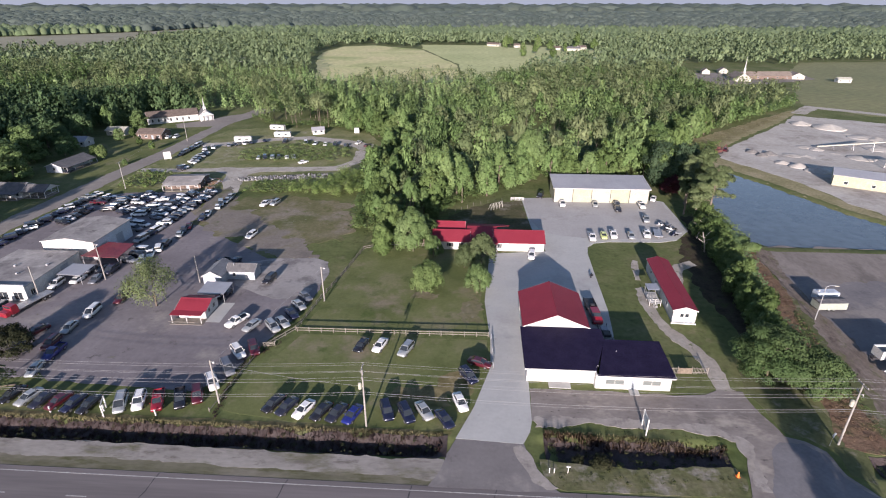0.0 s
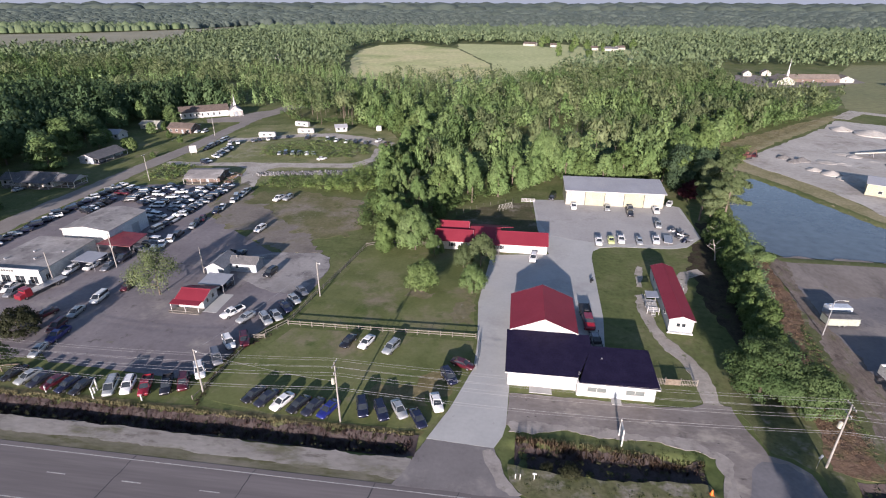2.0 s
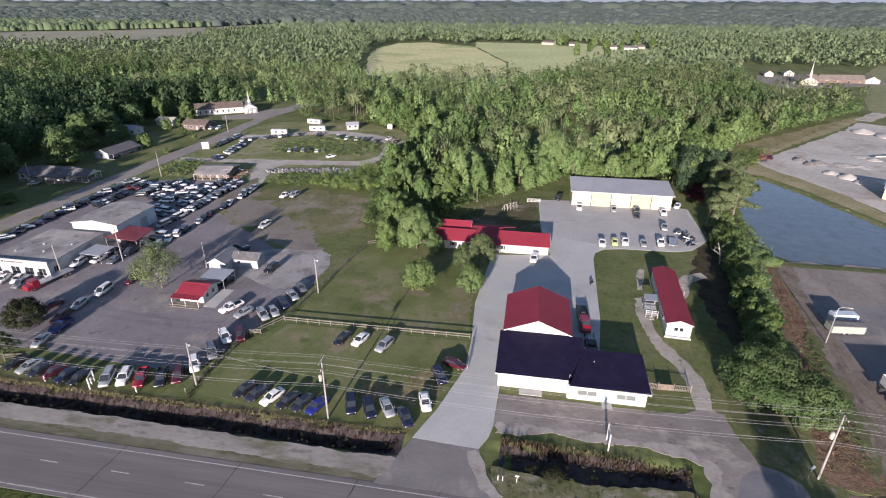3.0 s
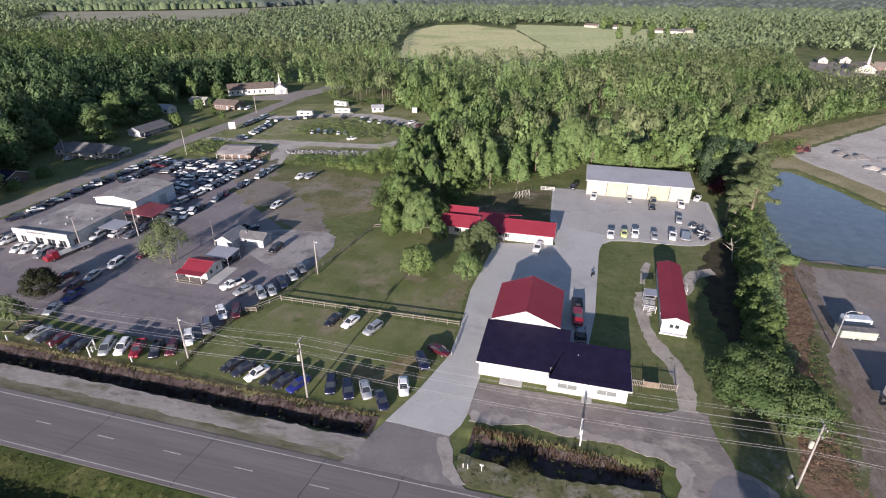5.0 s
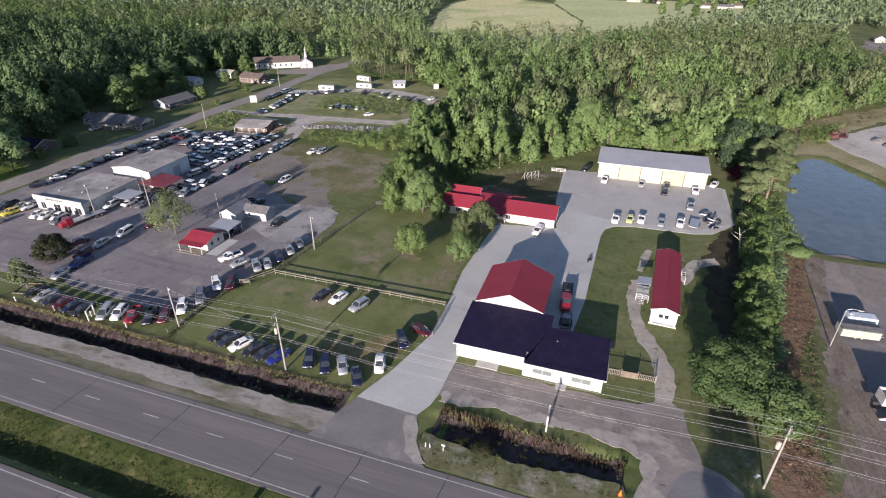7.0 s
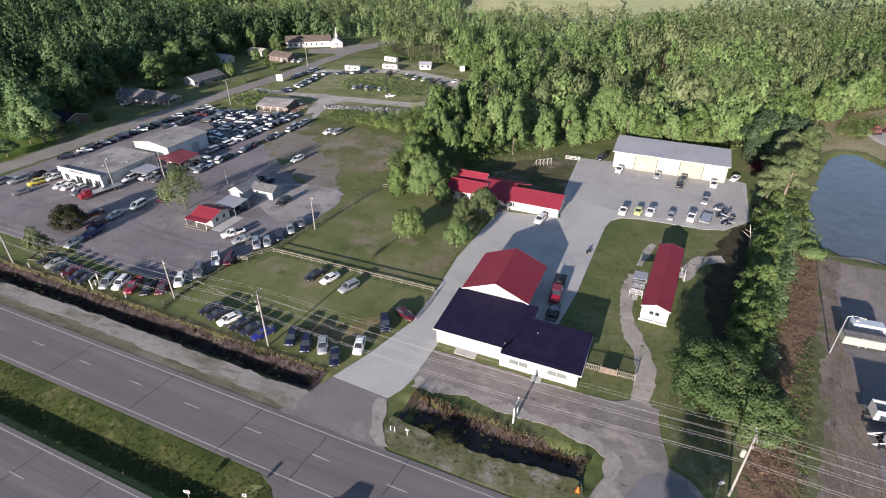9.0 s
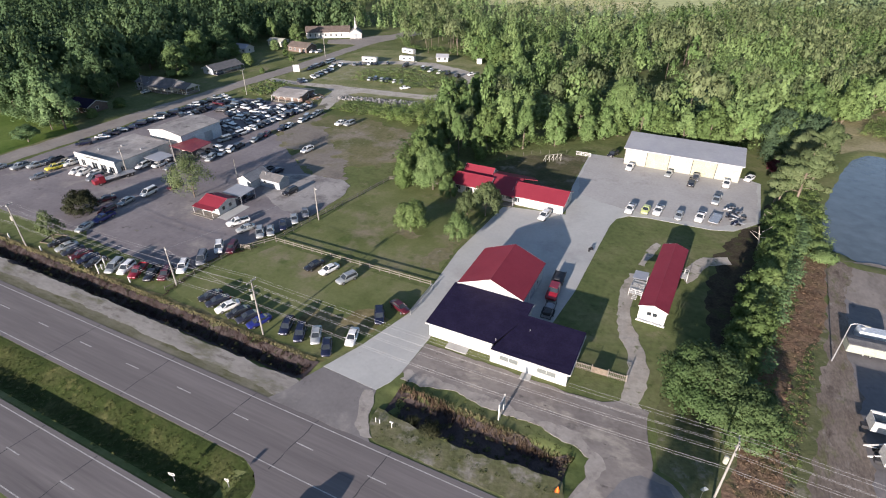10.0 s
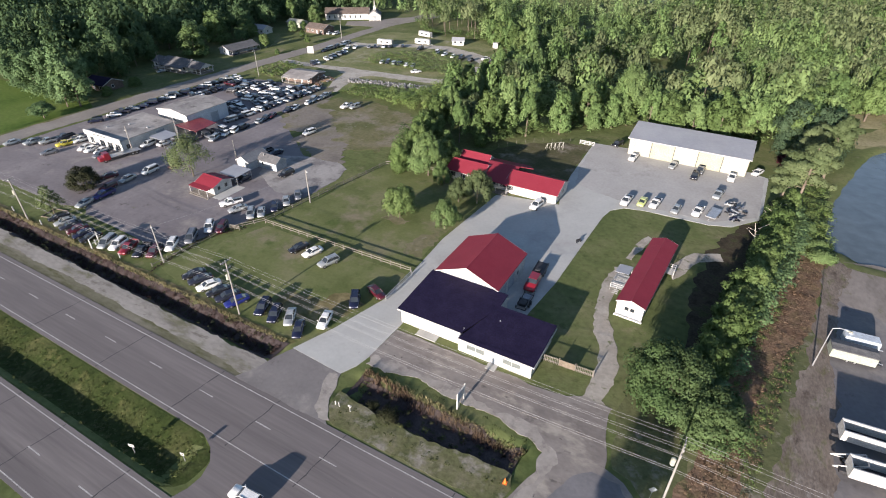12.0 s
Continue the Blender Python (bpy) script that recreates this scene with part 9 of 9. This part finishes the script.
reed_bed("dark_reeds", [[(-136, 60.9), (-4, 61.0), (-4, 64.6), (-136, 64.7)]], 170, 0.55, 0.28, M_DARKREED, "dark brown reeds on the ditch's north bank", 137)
reed_bed("dry_reeds", [[(12.4, 65.2), (40.4, 63.9), (40.8, 64.8), (26, 65.6), (12.2, 66.5)]], 150, 0.95, 0.2, M_REED, "dry brown reeds along the island ditch", 109)
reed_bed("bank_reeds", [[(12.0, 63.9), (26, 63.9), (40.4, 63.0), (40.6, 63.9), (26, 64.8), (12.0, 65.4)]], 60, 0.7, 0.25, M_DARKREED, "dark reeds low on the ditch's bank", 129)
reed_bed("straw_edge", [[(-136, 64.7), (-4, 64.6), (-4, 65.5), (-136, 65.8)]], 90, 0.4, 0.3, M_STRAW, "pale dry grass along the ditch's rim", 127)
reed_bed("straw_edge", [[(12.6, 65.9), (26, 65.4), (40.8, 64.4), (41.2, 65.5), (26, 66.6), (12.6, 67.0)]], 140, 0.5, 0.3, M_STRAW, "pale dry grass along the island ditch", 128)
thicket("brush", [[(61, 68), (68.0, 68), (68.8, 75), (71.6, 90), (73.6, 102), (75.6, 113), (77.2, 126), (78.4, 138), (74.5, 139), (70.3, 123), (67.6, 109), (64.8, 97), (63.4, 84)]], 1.2, 0.55, 0.8, 14, 0.17, M_BRUSHLEAF, "brown dry brush beside the truck lot", 111, "brush")
thicket("verge_green", [[(66.8, 71), (69.2, 76), (71.4, 89), (73.2, 101), (74.6, 108), (72.4, 106), (69.8, 99), (68, 90)], [(64.2, 88), (66, 88), (69.5, 108), (72.5, 124), (71, 124), (67.6, 108)]], 1.2, 0.6, 0.8, 16, 0.18, M_WEED, "patches of green weeds in brown brush", 113, "weeds")
thicket("hedge_understory", [[(60, 88), (64.4, 88), (67.8, 106), (72, 130), (75, 150), (70, 158), (67, 134), (63.4, 110)]], 1.7, 4.4, 1.7, 40, 0.36, M_DEEPSHADE, "dense undergrowth beneath a hedgerow", 115, "undergrowth")
thicket("bank_growth", [[(73, 146), (79, 146), (80, 165), (80, 184), (76, 186), (71, 170)], [(97, 240), (107, 236), (112, 250), (122, 270), (106, 262)]], 2.0, 2.4, 1.6, 40, 0.34, M_WEED, "green growth along the pond's bank", 117, "bushes")
thicket("straw_tufts", [[(88, 254), (109, 273), (140, 302), (172, 332), (200, 356), (194, 348), (146, 294), (122, 268), (112, 252)]], 2.2, 0.8, 1.2, 12, 0.3, M_STRAW, "straw-coloured tall grass beside the gravel works", 119, "grass")
thicket("wood_edge_growth", [[(83, 240), (87, 257), (109, 276), (140, 305), (172, 336), (210, 371), (206, 377), (168, 342), (136, 311), (105, 282), (82, 262)]], 3.0, 7.5, 2.6, 40, 0.55, M_WOODS, "leafy young growth along the wood's edge", 125)
thicket("median_tufts", [[(-90, 37.2), (0, 37.2), (1.8, 38.5), (1.8, 42.0), (-1, 43.4), (-90, 43.9)]], 0.95, 0.6, 0.6, 14, 0.15, M_TALLGRASS, "uneven grass tufts on the median", 121, "grass")
thicket("verge_tufts", [[(42, 58.5), (13, 55.6), (13, 59.2), (41, 59.8)], [(12, 66.6), (42, 66.0), (41, 68.2), (12, 68.8)]], 1.5, 0.3, 0.5, 8, 0.13, M_TALLGRASS, "short grass tufts on the verge", 123, "grass")
# side-road trees that stand apart
for i, (x, y, k, size, tall) in enumerate(((-165, 122, 7, 0.9, 0.95), (-160.5, 117.5, 4, 0.72, 0.8), (-178, 124, 7, 0.95, 1.0), (-193, 124, 4, 0.9, 1.0), (-162, 146, 8, 0.42, 0.8), (-160.5, 133, 8, 0.38, 0.8),
                                     (-155.5, 106.5, 4, 0.62, 0.55), (-186, 153, 7, 0.95, 1.05), (-184, 140, 4, 0.8, 1.0), (-182, 191.5, 8, 1.25, 0.95), (-194, 216, 8, 1.25, 1.1), (-183, 222, 4, 0.62, 0.8), (-190, 236, 8, 0.6, 1.0), (-199, 240, 4, 0.8, 0.9), (-172, 226, 1, 0.5, 0.75), (-181, 258, 8, 0.45, 1.1), (-183, 280, 8, 0.75, 1.25), (-190, 199, 4, 0.9, 1.0), (-188, 228, 1, 0.62, 1.0), (-165, 221, 1, 0.55, 0.9),
                                     (-196, 274, 2, 0.95, 1.0), (-176, 262, 1, 0.4, 1.0), (-152, 238, 1, 0.34, 1.0), (-163, 246, 1, 0.34, 1.0), (-150.5, 214, 8, 0.22, 1.0), (-199, 258, 4, 0.8, 1.0), (-205, 240, 4, 0.9, 1.0))):
    key, spec = NEAR[k]
    tree(key, x, y, size, i * 47, "leafy tree beside the side road", "trees by the side road", tall, **{k2: v2 for k2, v2 in spec.items() if k2 != "label"})

thicket("edge_undergrowth", [[(-36, 148), (-28, 141), (-20, 141), (-20, 148), (-33, 160), (-38, 190), (-42, 190), (-39, 165)], [(-14, 158), (-2, 174), (8, 187), (17, 204.5), (66, 206), (66, 209), (16, 208), (4, 192), (-8, 174), (-16, 162)],
                               [(-136, 317), (-114, 294), (-75, 290), (-56, 281), (-42, 255), (-36, 217), (-33, 218), (-39, 257), (-54, 284), (-74, 294), (-113, 298), (-134, 321)]], 2.6, 4.0, 2.2, 40, 0.46, M_LEAF, "leafy undergrowth at the wood's edge", 131, "undergrowth")
thicket("ditch_greens", [[(13, 60.0), (40, 60.0), (40.6, 62.2), (13, 62.0)]], 2.1, 0.8, 0.8, 12, 0.2, M_TALLGRASS, "green weeds on the ditch's banks", 133, "weeds")

thicket("glade_scrub", [[(-4, 234), (12, 222), (40, 220), (62, 224), (68, 258), (54, 278), (30, 276), (5, 272)]], 2.9, 3.2, 2.6, 30, 0.5, M_DEEPSHADE, "low scrub in a shaded glade", 135)

tree("ditchshrub", 20.6, 60.6, 1.0, 0, name="dark_shrub", kind="bush", h=2.0, r=2.2, mat=M_DARKLEAF, count=900, size=0.16, seed=71, label="black twiggy shrub in the island ditch", category="shrub")
tree("ditchshrub", 17.2, 61.4, 0.7, 80, "black twiggy shrub in the island ditch")

thicket("drain_weeds", [[(-43.4, 66.5), (-42.4, 66.5), (-43.2, 74), (-43.0, 82), (-38.6, 88.6), (-39.4, 89), (-44.0, 82.6), (-44.2, 74)]], 0.55, 0.5, 0.4, 10, 0.14, M_DARKREED, "dark weeds in a shallow drain between lots", 139, "weeds")

thicket("west_edge_growth", [[(-205, 119), (-178, 116), (-166, 119), (-154, 117), (-153.5, 124), (-170, 127), (-205, 126)]], 2.4, 5.0, 2.4, 44, 0.45, M_DEEPSHADE, "dense leafy growth at the meadow's edge", 141)
for i, (x, y, k) in enumerate(((42, 858, 1.2), (52, 908, 1.0), (88, 842, 1.3), (102, 806, 1.1), (122, 796, 0.8), (164, 812, 1.2), (146, 850, 1.4), (92, 690, 1.0), (58, 720, 1.1), (78, 770, 0.9))):
    key, spec = NEAR[i % 2]
    tree(key, x, y, k, i * 71, "leafy tree beside distant farmhouses", "trees round the farmhouses", **{k2: v2 for k2, v2 in spec.items() if k2 != "label"})
